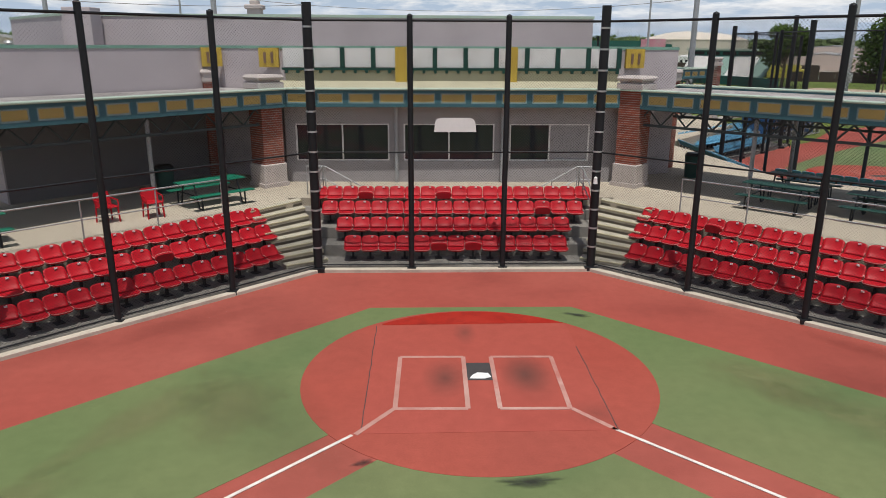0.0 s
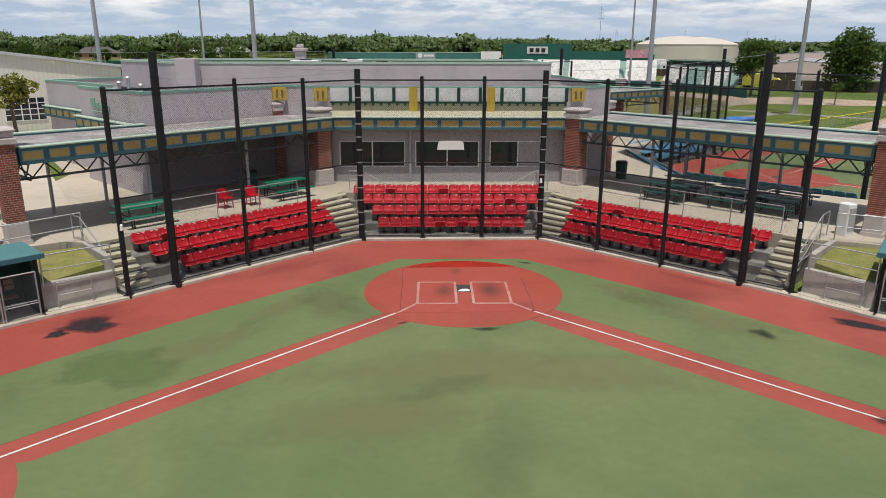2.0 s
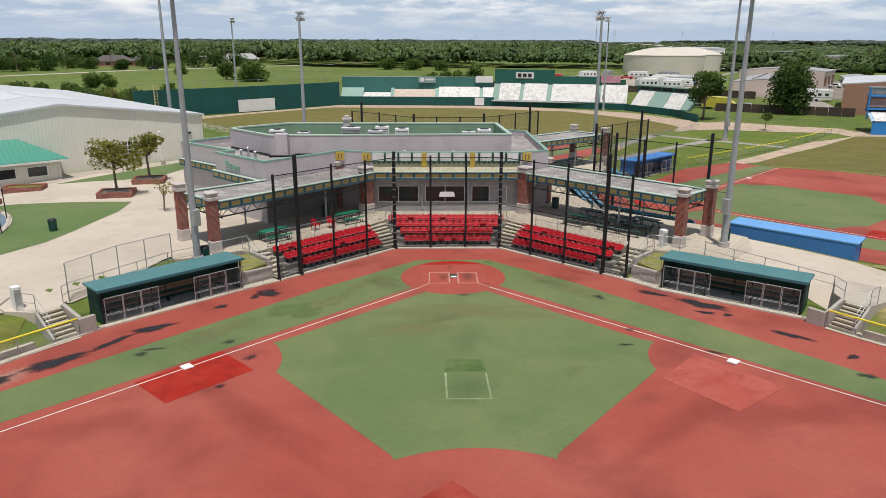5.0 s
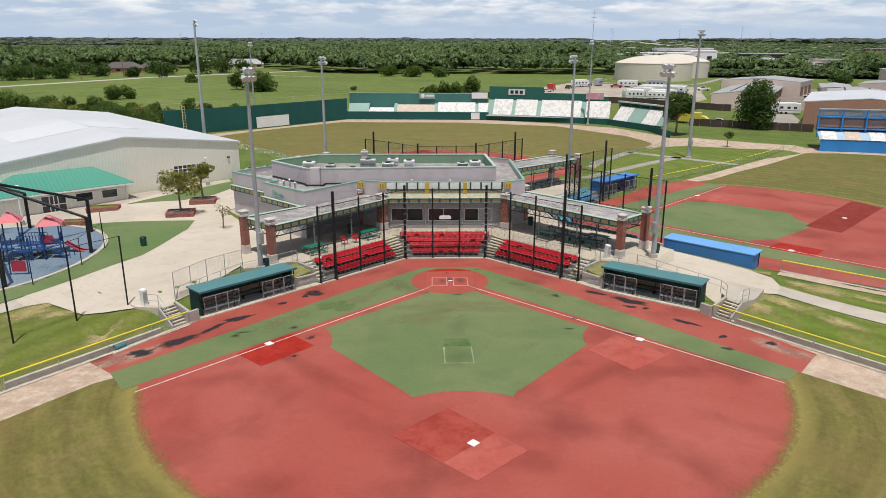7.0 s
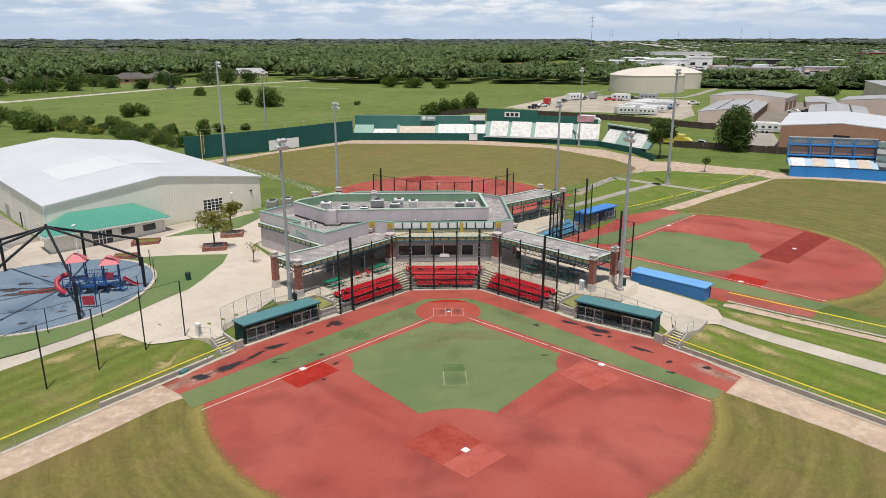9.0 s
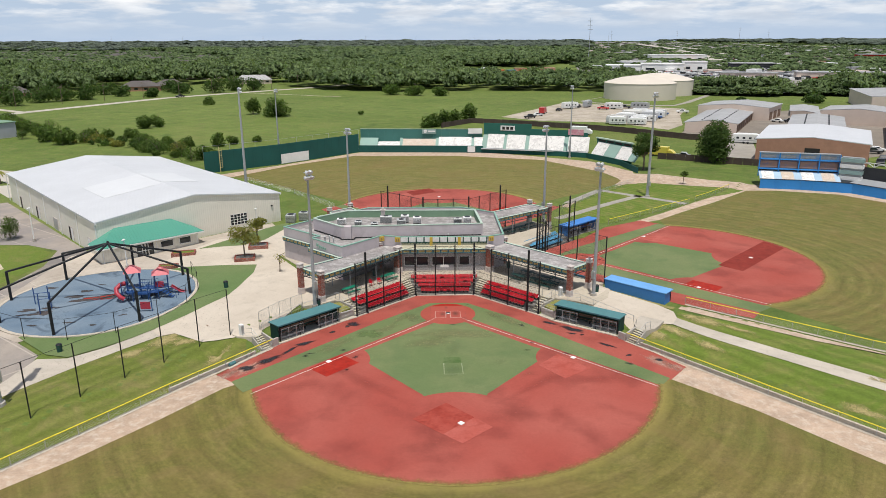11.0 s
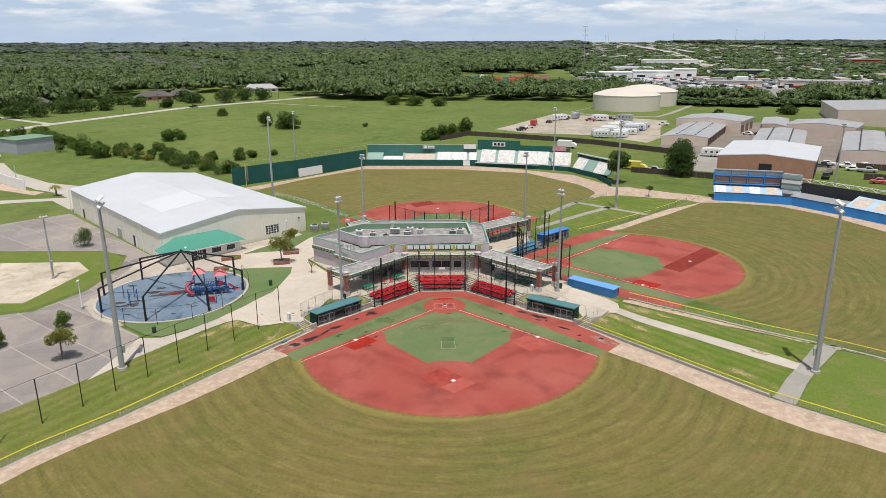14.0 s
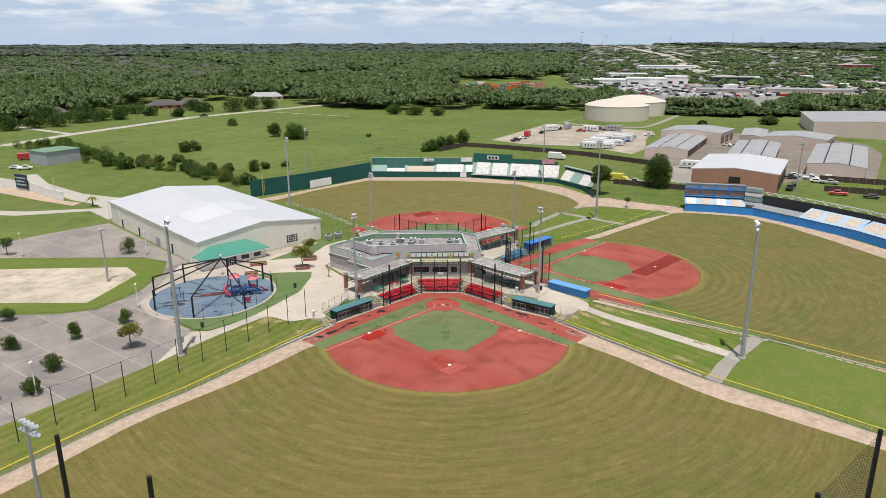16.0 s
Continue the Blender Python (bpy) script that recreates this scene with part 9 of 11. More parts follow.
def slant(parent, p, q, s0, s1, y0, z0, y1, z1, m_, name="mural_panel", label=""):
    """A leaning panel behind the wall line p-q, between the distances s0 and s1 along it."""
    M, L = along(p, q)
    bm = bmesh.new()
    c = [(s0, y0, z0), (s1, y0, z0), (s1, y1, z1), (s0, y1, z1)]
    hi = [bm.verts.new(M @ Vector(v)) for v in c]
    lo = [bm.verts.new(M @ (Vector(v) + Vector((0, 0.15, -0.12)))) for v in c]
    bm.faces.new(hi), bm.faces.new(lo[::-1])
    for i in range(4):
        bm.faces.new((hi[i], lo[i], lo[(i + 1) % 4], hi[(i + 1) % 4]))
    bmesh.ops.recalc_face_normals(bm, faces=bm.faces[:])
    return part(name, bm, m_, parent, label)


wall_run("green_wall_west", [(-57.9, 94.6), (-41.9, 107.7), (-23.1, 127.8)], 0, 5.3, 0.2, M_SCREEN, "tall dark green outfield wall")
e = thing("wall_banner", "blank white banner on the green wall", "banner")
M, L = along((-41.9, 107.7), (-23.1, 127.8))
bm = bmesh.new()
bm_box(bm, 0.1, -0.3, 0.15, 9.1, -0.2, 2.65, m=M)
part("sheet", bm, M_WHITE, e)
e = thing("foul_pole", "yellow foul pole at the wall", "foul pole")
bm = bmesh.new()
bm_tube(bm, (-54.6, 96.4, 0), (-54.6, 96.4, 6.4), 0.1, None, 8)
for k in range(9):
    bm_box(bm, -54.6, 96.35, 1.2 + 0.6 * k, -54.0, 96.4, 1.26 + 0.6 * k)
bm_tube(bm, (-54.0, 96.4, 1.2), (-54.0, 96.4, 6.2), 0.04, None, 6)
part("mast", bm, M_PALEYEL, e)
mesh_fence([(-58.1, 95.0), (-42.0, 108.1), (-23.1, 128.2)], 6.6, "wall_net", "thin net posts behind the green wall", None, M_GALV, None, 6.0, 0, pr=0.04)
wall_run("green_wall_middle", [(-23.1, 127.8), (13.2, 125.3)], 0, 2.0, 0.2, M_SCREEN, "low dark green outfield wall")
deck = thing("mural_deck_middle", "sloping crowd mural of faded white panels", "mural")
A_, B_ = (-23.1, 128.1), (13.2, 125.6)
for s0, s1, z1, m_ in ((5.5, 12.0, 2.6, M_MURAL), (12.8, 22.5, 3.4, M_MURALTAN), (23.4, 33.0, 4.0, M_MURAL), (33.8, 36.6, 3.9, M_MURAL)):
    slant(deck, A_, B_, s0, s1, 0.1, 2.0, 2.6, z1 + 0.2, m_)
for s0, s1 in ((0.2, 5.5), (12.0, 12.8), (22.5, 23.4), (33.0, 33.8)):
    slant(deck, A_, B_, s0, s1, 0.1, 1.98, 2.6, 3.9, M_PALEGREEN, "mural_divider")
wall_run("green_rear_wall", [(-22.8, 131.0), (13.2, 128.4)], 0, 6.4, 0.2, M_SCREENLT, "high green rear wall", M_PALECAP)
for x0, x1, y, z0, z1, m_, nm, lab in ((-4.5, -0.4, 129.15, 5.1, 6.55, M_TEALLT, "wall_sign", "blue-grey sign board with a white disc"), (9.0, 13.1, 128.15, 5.2, 6.7, M_WHITE, "wall_sign", "blank white sign board"), (8.7, 10.9, 125.25, 0.2, 1.9, M_WHITE, "wall_sign", "blank white wall board")):
    e = thing(nm, lab, "sign")
    bm = bmesh.new()
    bm_box(bm, x0, y, z0, x1, y + 0.12, z1)
    part("board", bm, m_, e)
    if m_ == M_TEALLT:
        bm = bmesh.new()
        bm_tube(bm, (-3.6, y - 0.05, 5.83), (-3.6, y, 5.83), 0.5, None, 14)
        part("disc", bm, M_WHITE, e)
        bm = bmesh.new()
        bm_box(bm, -2.8, y - 0.04, 5.63, -0.7, y, 6.03)
        part("bar", bm, M_WHITE, e)
sbd = thing("scoreboard", "dark green scoreboard wall with dial panel", "scoreboard")
P0, P1 = (12.6, 124.9), (41.3, 116.2)
M, L = along(P0, P1)
for s0, s1, z1 in ((0.0, 14.0, 8.3), (14.0, 26.0, 6.9), (26.0, L, 6.3)):
    bm = bmesh.new()
    bm_box(bm, s0, 3.2, 0, s1, 3.5, z1, m=M)
    part("wall", bm, M_SCOREBD, sbd)
bm = bmesh.new()
bm_box(bm, 5.0, 3.08, 6.3, 9.2, 3.2, 7.7, m=M)
part("dial_board", bm, M_WHITEPAN, sbd, "pale scoreboard dials")
for s in (5.9, 7.1, 8.3):
    bm = bmesh.new()
    bm_box(bm, s - 0.4, 3.0, 6.6, s + 0.4, 3.08, 7.4, m=M)
    part("dial", bm, M_DARK, sbd)
bm = bmesh.new()
bm_box(bm, 24.5, 3.08, 5.6, 28.8, 3.2, 7.2, m=M)
part("pink_board", bm, mural_mat("pink_sign", (0.55, 0.25, 0.30), (0.6, 0.5, 0.5)), sbd, "pink advertising board")
deck = thing("mural_deck_east", "sloping crowd mural of faded white panels", "mural")
for s0, s1 in ((1.5, 6.3), (7.2, 12.6), (13.7, 23.6), (24.8, 30.6)):
    slant(deck, P0, P1, s0, s1, 0.4, 1.5, 3.0, 5.2, M_MURAL)
slant(deck, P0, P1, 0.0, L + 0.5, 0.45, 1.35, 3.1, 5.0, M_PALEGREEN, "mural_backing")
slant(deck, P0, P1, 0.0, L + 0.5, -0.4, 1.25, 0.45, 1.4, M_GALVPOLE, "mural_ledge")
wall_run("green_wall_east", [(13.2, 125.3), (27.0, 121.0), (41.0, 114.8), (47.2, 102.5), (48.6, 91.0)], 0, 1.4, 0.2, M_SCREEN, "low dark green outfield wall")
P0, P1 = (41.8, 115.0), (48.2, 102.6)
deck = thing("mural_deck_corner", "sloping mural of white and green panels", "mural")
for s0, s1, m_ in ((0.8, 5.6, M_MURAL), (5.7, 10.3, M_PALEGREEN), (10.4, 15.0, M_MURAL), (15.1, 17.8, M_PALEGREEN)):
    slant(deck, P0, P1, s0, s1, 0.2, 1.3, 2.6, 4.4, m_)
M, L = along(P0, P1)
bm = bmesh.new()
bm_box(bm, 0, 2.7, 0, L, 2.95, 5.3, m=M)
part("rear_wall", bm, M_SCOREBD, deck)
bm = bmesh.new()
bm_box(bm, -0.2, 2.4, 5.3, L + 0.2, 3.2, 5.6, m=M)
part("roof_edge", bm, M_PALECAP, deck)
# solid near-black boards in place of openings, their shade as colour
for i in range(5):
    bm = bmesh.new()
    bm_box(bm, 1.0 + 3.3 * i, 2.6, 4.6, 3.6 + 3.3 * i, 2.7, 5.1, m=M)
    part("opening", bm, M_DARK, deck)

# blue wall and stands of the east field
BW = [(70.3, 72.1), (78.2, 70.1), (87.2, 66.0), (94.1, 54.9), (99.0, 45.8), (101.3, 41.5), (103.6, 34.0), (108, 10)]
wall_run("blue_wall", BW, 0, 2.1, 0.2, M_WALLBLUE, "bright blue padded outfield wall", M_CHARCOAL)
st = thing("mural_stand", "three-tier blue stand with crowd murals", "mural stand")
P0, P1 = (70.3, 72.3), (85.8, 67.8)
M, L = along(P0, P1)
slant(st, P0, P1, 0.0, L, 0.2, 2.05, 3.6, 3.4, M_SKYBLUE, "lower_deck")
for i in range(4):
    slant(st, P0, P1, 0.5 + L * i / 4, 0.5 + L * i / 4 + L / 4 * 0.62, 0.3, 2.14, 3.4, 3.42, M_MURALTAN if i % 2 else M_MURAL)
# two lower tiers: solid boxes whose dark colour stands for shade in the recesses
for k, (z0, z1, m_) in enumerate(((3.4, 3.9, M_CHARCOAL), (3.9, 6.0, M_RECESSDK), (6.0, 7.4, M_SKYBLUE))):
    bm = bmesh.new()
    bm_box(bm, 0, 3.6 + 0.3 * k, z0, L, 4.6, z1 - 0.04, m=M)
    part("tier", bm, m_, st)
    bm = bmesh.new()
    bm_box(bm, -0.1, 3.1 + 0.3 * k, z1 - 0.12, L + 0.1, 4.7, z1 + 0.06, m=M)
    part("tier_floor", bm, M_WALLBLUE if k < 2 else M_GALVPOLE, st)
for i in range(5):
    bm = bmesh.new()
    bm_box(bm, L * i / 4 - 0.1, 3.2, 2.2, L * i / 4 + 0.1, 3.5, 7.4, m=M)
    part("column", bm, M_WALLBLUE, st)
for i in range(4):
    bm = bmesh.new()
    bm_box(bm, L * i / 4 + 0.3, 3.78, 4.15, L * (i + 1) / 4 - 0.3, 3.9, 5.55, m=M)
    part("mural_panel", bm, M_MURALBR, st)
    bm = bmesh.new()
    bm_box(bm, L * i / 4 + 0.3, 4.08, 6.2, L * (i + 1) / 4 - 0.6, 4.18, 6.9, m=M)
    part("mural_panel", bm, M_MURALTAN, st)
tw = thing("stair_tower", "pale blue slatted stair tower", "tower")
for k in range(4):
    bm = bmesh.new()
    M2, L2 = along((86.2, 70.1), (89.6, 67.2))
    bm_box(bm, 0, 0, 2.3 + 1.3 * k, L2, 1.6, 3.1 + 1.3 * k, m=M2)
    part("landing", bm, M_TEALLT if k % 2 else M_WHITEPAN, tw)
bm = bmesh.new()
bm_box(bm, 0.2, 0.3, 0, L2 - 0.2, 1.4, 7.2, m=M2)
part("core", bm, M_GALVPOLE, tw)
RW = [(90.0, 69.6), (95.6, 62.4), (101.0, 55.0), (106.5, 44.8), (110.0, 34.0), (114.5, 10)]
wall_run("charcoal_wall", RW, 0, 5.2, 0.25, M_CHARCOAL, "high charcoal screen wall behind the blue wall")
rail = thing("arched_railing", "white arched steel railing on the screen wall", "railing")
for p, q in zip(RW, RW[1:]):
    M, L = along(p, q)
    n = max(1, round(L / 3.5))
    for i in range(n):
        a, b = L * i / n, L * (i + 1) / n
        bm = bmesh.new()
        pts = [M @ Vector((a + (b - a) * t, 0.1, 5.3 + 0.75 * math.sin(math.pi * t))) for t in np.linspace(0, 1, 7)]
        bm_path(bm, pts, 0.09, 5)
        bm_tube(bm, M @ Vector((a, 0.1, 5.25)), M @ Vector((a, 0.1, 6.2)), 0.08, None, 5)
        bm_tube(bm, M @ Vector((a, 0.1, 6.15)), M @ Vector((b, 0.1, 6.15)), 0.08, None, 5)
        part("arch", bm, M_WHITEPAN, rail)
floor_ = thing("wall_walkway", "grey sloping deck behind the blue wall", "deck", "", "structure")
for p, q in (((87.0, 66.6), (94.2, 55.1)), ((94.2, 55.1), (99.2, 46.0)), ((99.2, 46.0), (101.5, 41.7)), ((101.5, 41.7), (103.8, 34.2)), ((103.8, 34.2), (108.2, 10))):
    far = p[1] < 60
    slant(floor_, p, q, -0.2, along(p, q)[1] + 0.2, 0.15, 2.15, 4.0 if not far else 5.4, 2.7 if not far else 4.0, M_SKYBLUE if far else M_GALVPOLE, "deck_panel")
    if far:
        L = along(p, q)[1]
        n = max(1, round(L / 5.5))
        for i in range(n):
            slant(floor_, p, q, L * i / n + 0.5, L * i / n + L / n * 0.8, 1.0, 2.48, 4.6, 3.78, M_MURALTAN, "mural_panel")

# white wall of the fourth field, far west
wall_run("white_wall", [(-152.0, 118.0), (-131.8, 106.5), (-122.0, 97.5), (-114.5, 91.5)], 0, 2.8, 0.25, M_WHITE, "white outfield wall with a dark banner")
e = thing("wall_banner", "dark navy banner with plain bars", "banner")
M, L = along((-139.0, 110.5), (-132.5, 106.8))
bm = bmesh.new()
bm_box(bm, 0.4, -0.4, 0.6, 6.9, -0.2, 5.2, m=M)
part("sheet", bm, mat("navy_banner", (0.035, 0.04, 0.075), 0.8), e)
for i in range(3):
    bm = bmesh.new()
    bm_box(bm, 1.0, -0.46, 1.6 + 1.1 * i, 6.2 - 0.8 * (i % 2), -0.4, 2.1 + 1.1 * i, m=M)
    part("bar", bm, M_PALEGREEN, e)
e = thing("foul_pole", "pale foul pole at the white wall", "foul pole")
bm = bmesh.new()
bm_tube(bm, (-118.5, 95.0, 0), (-118.5, 95.0, 6.5), 0.12, None, 8)
part("mast", bm, M_PALECAP, e)
drape("clay_track_west", [(-154.0, 112.0), (-136.0, 101.0), (-122.0, 92.0), (-108.0, 84.0), (-107.4, 88.0), (-114.5, 91.3), (-122.0, 97.3), (-131.8, 106.3), (-152.0, 117.8)], M_TRACK, "clay track before the white wall", 0.03, "warning track")
drape("service_drive", [(-150.9, 78.6), (-118, 72), (-99.5, 76.5), (-90, 66), (-86, 68), (-91.2, 81.8), (-97.0, 94.0), (-113.0, 101.5), (-133.0, 119.0), (-146.6, 137.3), (-152.4, 136.0), (-129.0, 107.5), (-112.0, 92.0), (-104.0, 87.0), (-97.4, 80.2), (-117.9, 77.2), (-150.8, 82.5)], M_ROAD, "pale concrete service drive", 0.04, "road")
shed = thing("shed", "grey metal shed with a green flat roof", "shed")
M, L = along((-152.0, 155.7), (-144.7, 167.6))
bm = bmesh.new()
bm_box(bm, 0, 0, 0, L, 12, 5.0, m=M)
part("wall", bm, mat("shed_grey", (0.36, 0.37, 0.40), 0.7, var=0.05, scale=0.3), shed)
bm = bmesh.new()
bm_box(bm, -0.3, -0.3, 5.0, L + 0.3, 12.3, 5.35, m=M, bevel=0.08)
part("roof", bm, M_PARAPET, shed)


# ---- industrial yards to the north-east ----
M_BROWNDOOR = mat("brown_roller_door", (0.10, 0.065, 0.05), 0.7, var=0.15, scale=0.4)


def warehouse(name, c, e_, rise, wall_m, roof_m, label, vents=0, bays=0, bands=0):
    """A gabled shed over four plan corners (front left, front right, back right, back left)."""
    t = thing(name, label, "warehouse", "sheds in the yards")
    fl, fr, br, bl = [Vector((*p, 0)) for p in c]
    br = fr + (bl - fl) * ((br - fr).length / (bl - fl).length)
    bm = bmesh.new()
    lo = [bm.verts.new(p) for p in (fl, fr, br, bl)]
    hi = [bm.verts.new(p + Vector((0, 0, e_))) for p in (fl, fr, br, bl)]
    rf, rb = bm.verts.new((fl + fr) / 2 + Vector((0, 0, e_ + rise))), bm.verts.new((bl + br) / 2 + Vector((0, 0, e_ + rise)))
    bm.faces.new((lo[0], lo[1], hi[1], rf, hi[0]))
    bm.faces.new((lo[2], lo[3], hi[3], rb, hi[2]))
    bm.faces.new((lo[1], lo[2], hi[2], hi[1]))
    bm.faces.new((lo[3], lo[0], hi[0], hi[3]))
    bmesh.ops.recalc_face_normals(bm, faces=bm.faces[:])
    part("wall", bm, wall_m, t)
    for a, b, in ((0, 3), (1, 2)):
        pa = ((fl, bl), (fr, br))[a == 1]
        bm = bmesh.new()
        side = (fl - fr).normalized() * (0.5 if a == 0 else -0.5)
        v = [pa[0] + side + Vector((0, 0, e_ - 0.05)), pa[1] + side + Vector((0, 0, e_ - 0.05)), (bl + br) / 2 + Vector((0, 0, e_ + rise + 0.1)), (fl + fr) / 2 + Vector((0, 0, e_ + rise + 0.1))]
        f = [bm.verts.new(p) for p in v]
        g = [bm.verts.new(p + Vector((0, 0, 0.2))) for p in v]
        bm.faces.new(f), bm.faces.new(g)
        for i in range(4):
            bm.faces.new((f[i], f[(i + 1) % 4], g[(i + 1) % 4], g[i]))
        bmesh.ops.recalc_face_normals(bm, faces=bm.faces[:])
        part("roof_slope", bm, roof_m, t)
    for i in range(bays):
        p, q = fr.lerp(br, (i + 0.12) / bays), fr.lerp(br, (i + 0.88) / bays)
        Mb, L = along(p, q)
        bm = bmesh.new()
        bm_box(bm, 0, -0.06, 0.1, L, 0.02, e_ * 0.82, m=Mb)
        part("bay_door", bm, M_BROWNDOOR, t, "dark brown roller door")
    for k in range(vents):
        for i in range(10):
            p = fl.lerp(bl, (i + 0.7) / 11).lerp(fr.lerp(br, (i + 0.7) / 11), 0.3 + 0.4 * k)
            bm = bmesh.new()
            z = e_ + rise * 0.62 + 0.22
            u = (bl - fl).normalized() * 1.1
            bm_tube(bm, p - u + Vector((0, 0, z)), p + u + Vector((0, 0, z)), 0.28, None, 4)
            part("skylight", bm, M_CHARCOAL, t)
    for k in (0.28, 0.72)[:bands]:
        Mb, L = along(fl.lerp(fr, k)[:2], bl.lerp(br, k)[:2])
        bm = bmesh.new()
        z = e_ + rise * 0.56 + 0.24
        bm_box(bm, 0.4, -0.22, z, L - 0.4, 0.22, z + 0.14, m=Mb)
        part("ridge_vent", bm, M_CHARCOAL, t)
    n = int((br - fr).length // 6)
    for i in range(n):
        p, q = fr.lerp(br, (i + 0.2) / n), fr.lerp(br, (i + 0.8) / n)
        M, L = along(p[:2], q[:2])
        bm = bmesh.new()
        bm_box(bm, 0, -0.12, 0, L, -0.02, min(3.2, e_ - 0.6), m=M)
        part("roller_door", bm, M_CHARCOAL if wall_m != M_TANWALL else M_WOOD, t)
    return t


warehouse("storage_shed", [(88.0, 171.0), (104.0, 165.0), (132.0, 214.0), (116.0, 220.0)], 3.2, 0.9, M_TANWALL, M_METALROOF, "long tan shed with a pale grey ribbed roof and brown doors", 2, 11)
warehouse("storage_shed", [(109.0, 216.0), (132.7, 203.0), (146.0, 222.0), (124.0, 236.0)], 5.0, 1.0, M_TANWALL, M_METALROOF, "tan shed with a grey roof")
warehouse("storage_shed", [(113.9, 149.5), (129.2, 143.0), (150.4, 181.0), (136.0, 190.0)], 3.6, 0.8, M_TANWALL, M_METALROOF, "tan shed with a pale grey ribbed roof and brown doors", 0, 8, 2)
bh = warehouse("brick_hall", [(84.0, 105.6), (106.8, 93.3), (122.6, 121.4), (101.7, 135.7)], 6.2, 1.0, M_BRICKFAR, M_GYMROOF, "red brick hall with a white roof")
M, L = along((84.0, 105.6), (106.8, 93.3))
bm = bmesh.new()
bm_box(bm, 11.5, -0.1, 2.6, 15, -0.02, 4.6, m=M)
part("loading_door", bm, M_DARK, bh)
warehouse("storage_shed", [(133.7, 127.0), (149.0, 117.0), (176.0, 168.0), (164.0, 176.6)], 3.8, 1.0, M_TANWALL, M_METALROOF, "tan shed with a grey ribbed roof", 0, 10, 2)
warehouse("storage_shed", [(148.0, 193.0), (168.5, 178.0), (180.0, 196.0), (162.0, 211.0)], 5.0, 1.0, M_TANWALL, M_METALROOF, "wide tan shed with a grey roof")
warehouse("storage_shed", [(150.5, 221.0), (157.0, 210.0), (174.0, 242.0), (164.0, 248.0)], 1.9, 0.5, M_TANWALL, M_METALROOF, "low narrow tan shed with a grey roof")
warehouse("storage_shed", [(192.0, 233.0), (260.0, 188.0), (280.0, 245.0), (212.0, 285.0)], 6.8, 2.0, M_TANWALL, M_METALROOF, "large tan warehouse with a grey roof")
drape("yard_paving", [(91.4, 145.2), (104.8, 155.3), (110.0, 131.0), (117.0, 111.0), (135.0, 120.0), (150.0, 112.0), (190.0, 172.0), (200.0, 200.0), (178.0, 250.0), (150.0, 240.0), (104.0, 200.0), (86.0, 168.0)], M_ASPHALT, "stained asphalt yard between sheds", 0.02, "yard")
drape("yard_concrete", [(80.3, 114.2), (87.3, 109.1), (104.8, 155.3), (91.4, 145.2)], M_PATH, "pale concrete yard", 0.03, "yard")
drape("grass_plot", [(132.3, 114.5), (164.6, 97.8), (156.0, 82.9), (124.4, 97.9)], M_LAWN, "bright fenced grass plot", 0.04, "lawn")
drape("gravel_rv_lot", [(28.0, 223.0), (46.0, 254.0), (67.0, 291.0), (118.0, 254.0), (105.0, 225.0), (94.0, 190.0), (84.0, 176.0), (69.0, 200.0), (42.0, 208.0)], M_LOTGRAVEL, "pale gravel lot full of parked caravans", 0.03, "gravel")
TANK_LOOP = [(96.8, 330.7), (84.8, 313.2), (76.9, 301.7), (80.6, 291.4), (92.4, 280.5), (105.0, 272.8), (118.4, 271.7), (129.4, 288.0), (141.0, 307.2), (162.2, 341.8), (157.6, 350.2)]
drape("tank_path", [(x, y - 1.8) for x, y in TANK_LOOP[:3]] + [(x - 0.8, y - 2.4) for x, y in TANK_LOOP[3:7]] + [(x + 2.6, y) for x, y in TANK_LOOP[7:]] + [(x - 0.4, y + 1.2) for x, y in TANK_LOOP[7:][::-1]] + [(x, y + 2.2) for x, y in TANK_LOOP[3:7][::-1]] + [(x + 3.2, y + 1.2) for x, y in TANK_LOOP[:3][::-1]], M_PATH, "pale concrete path round the tanks", 0.04, "path")
for pts in ([(2.0, 186.0), (14.3, 201.4), (30.0, 193.4), (51.0, 180.4), (62.7, 172.0), (81.5, 151.0), (85.0, 148.0)], [(59.8, 111.1), (83.0, 98.5)], [(124.4, 97.9), (156.1, 82.0)], [(132.2, 115.4), (165.5, 97.7)]):
    e = thing("board_fence", "dark weathered board fence", "fence", "", "structure")
    for p, q in zip(pts, pts[1:]):
        M, L = along(p, q)
        n = max(1, round(L / 2.4))
        for i in range(n):
            bm = bmesh.new()
            bm_box(bm, L * i / n + 0.03, 0, 0, L * (i + 1) / n - 0.03, 0.1, 1.9 + 0.06 * (i % 2), m=M)
            part("panel", bm, M_FENCEWOOD, e)
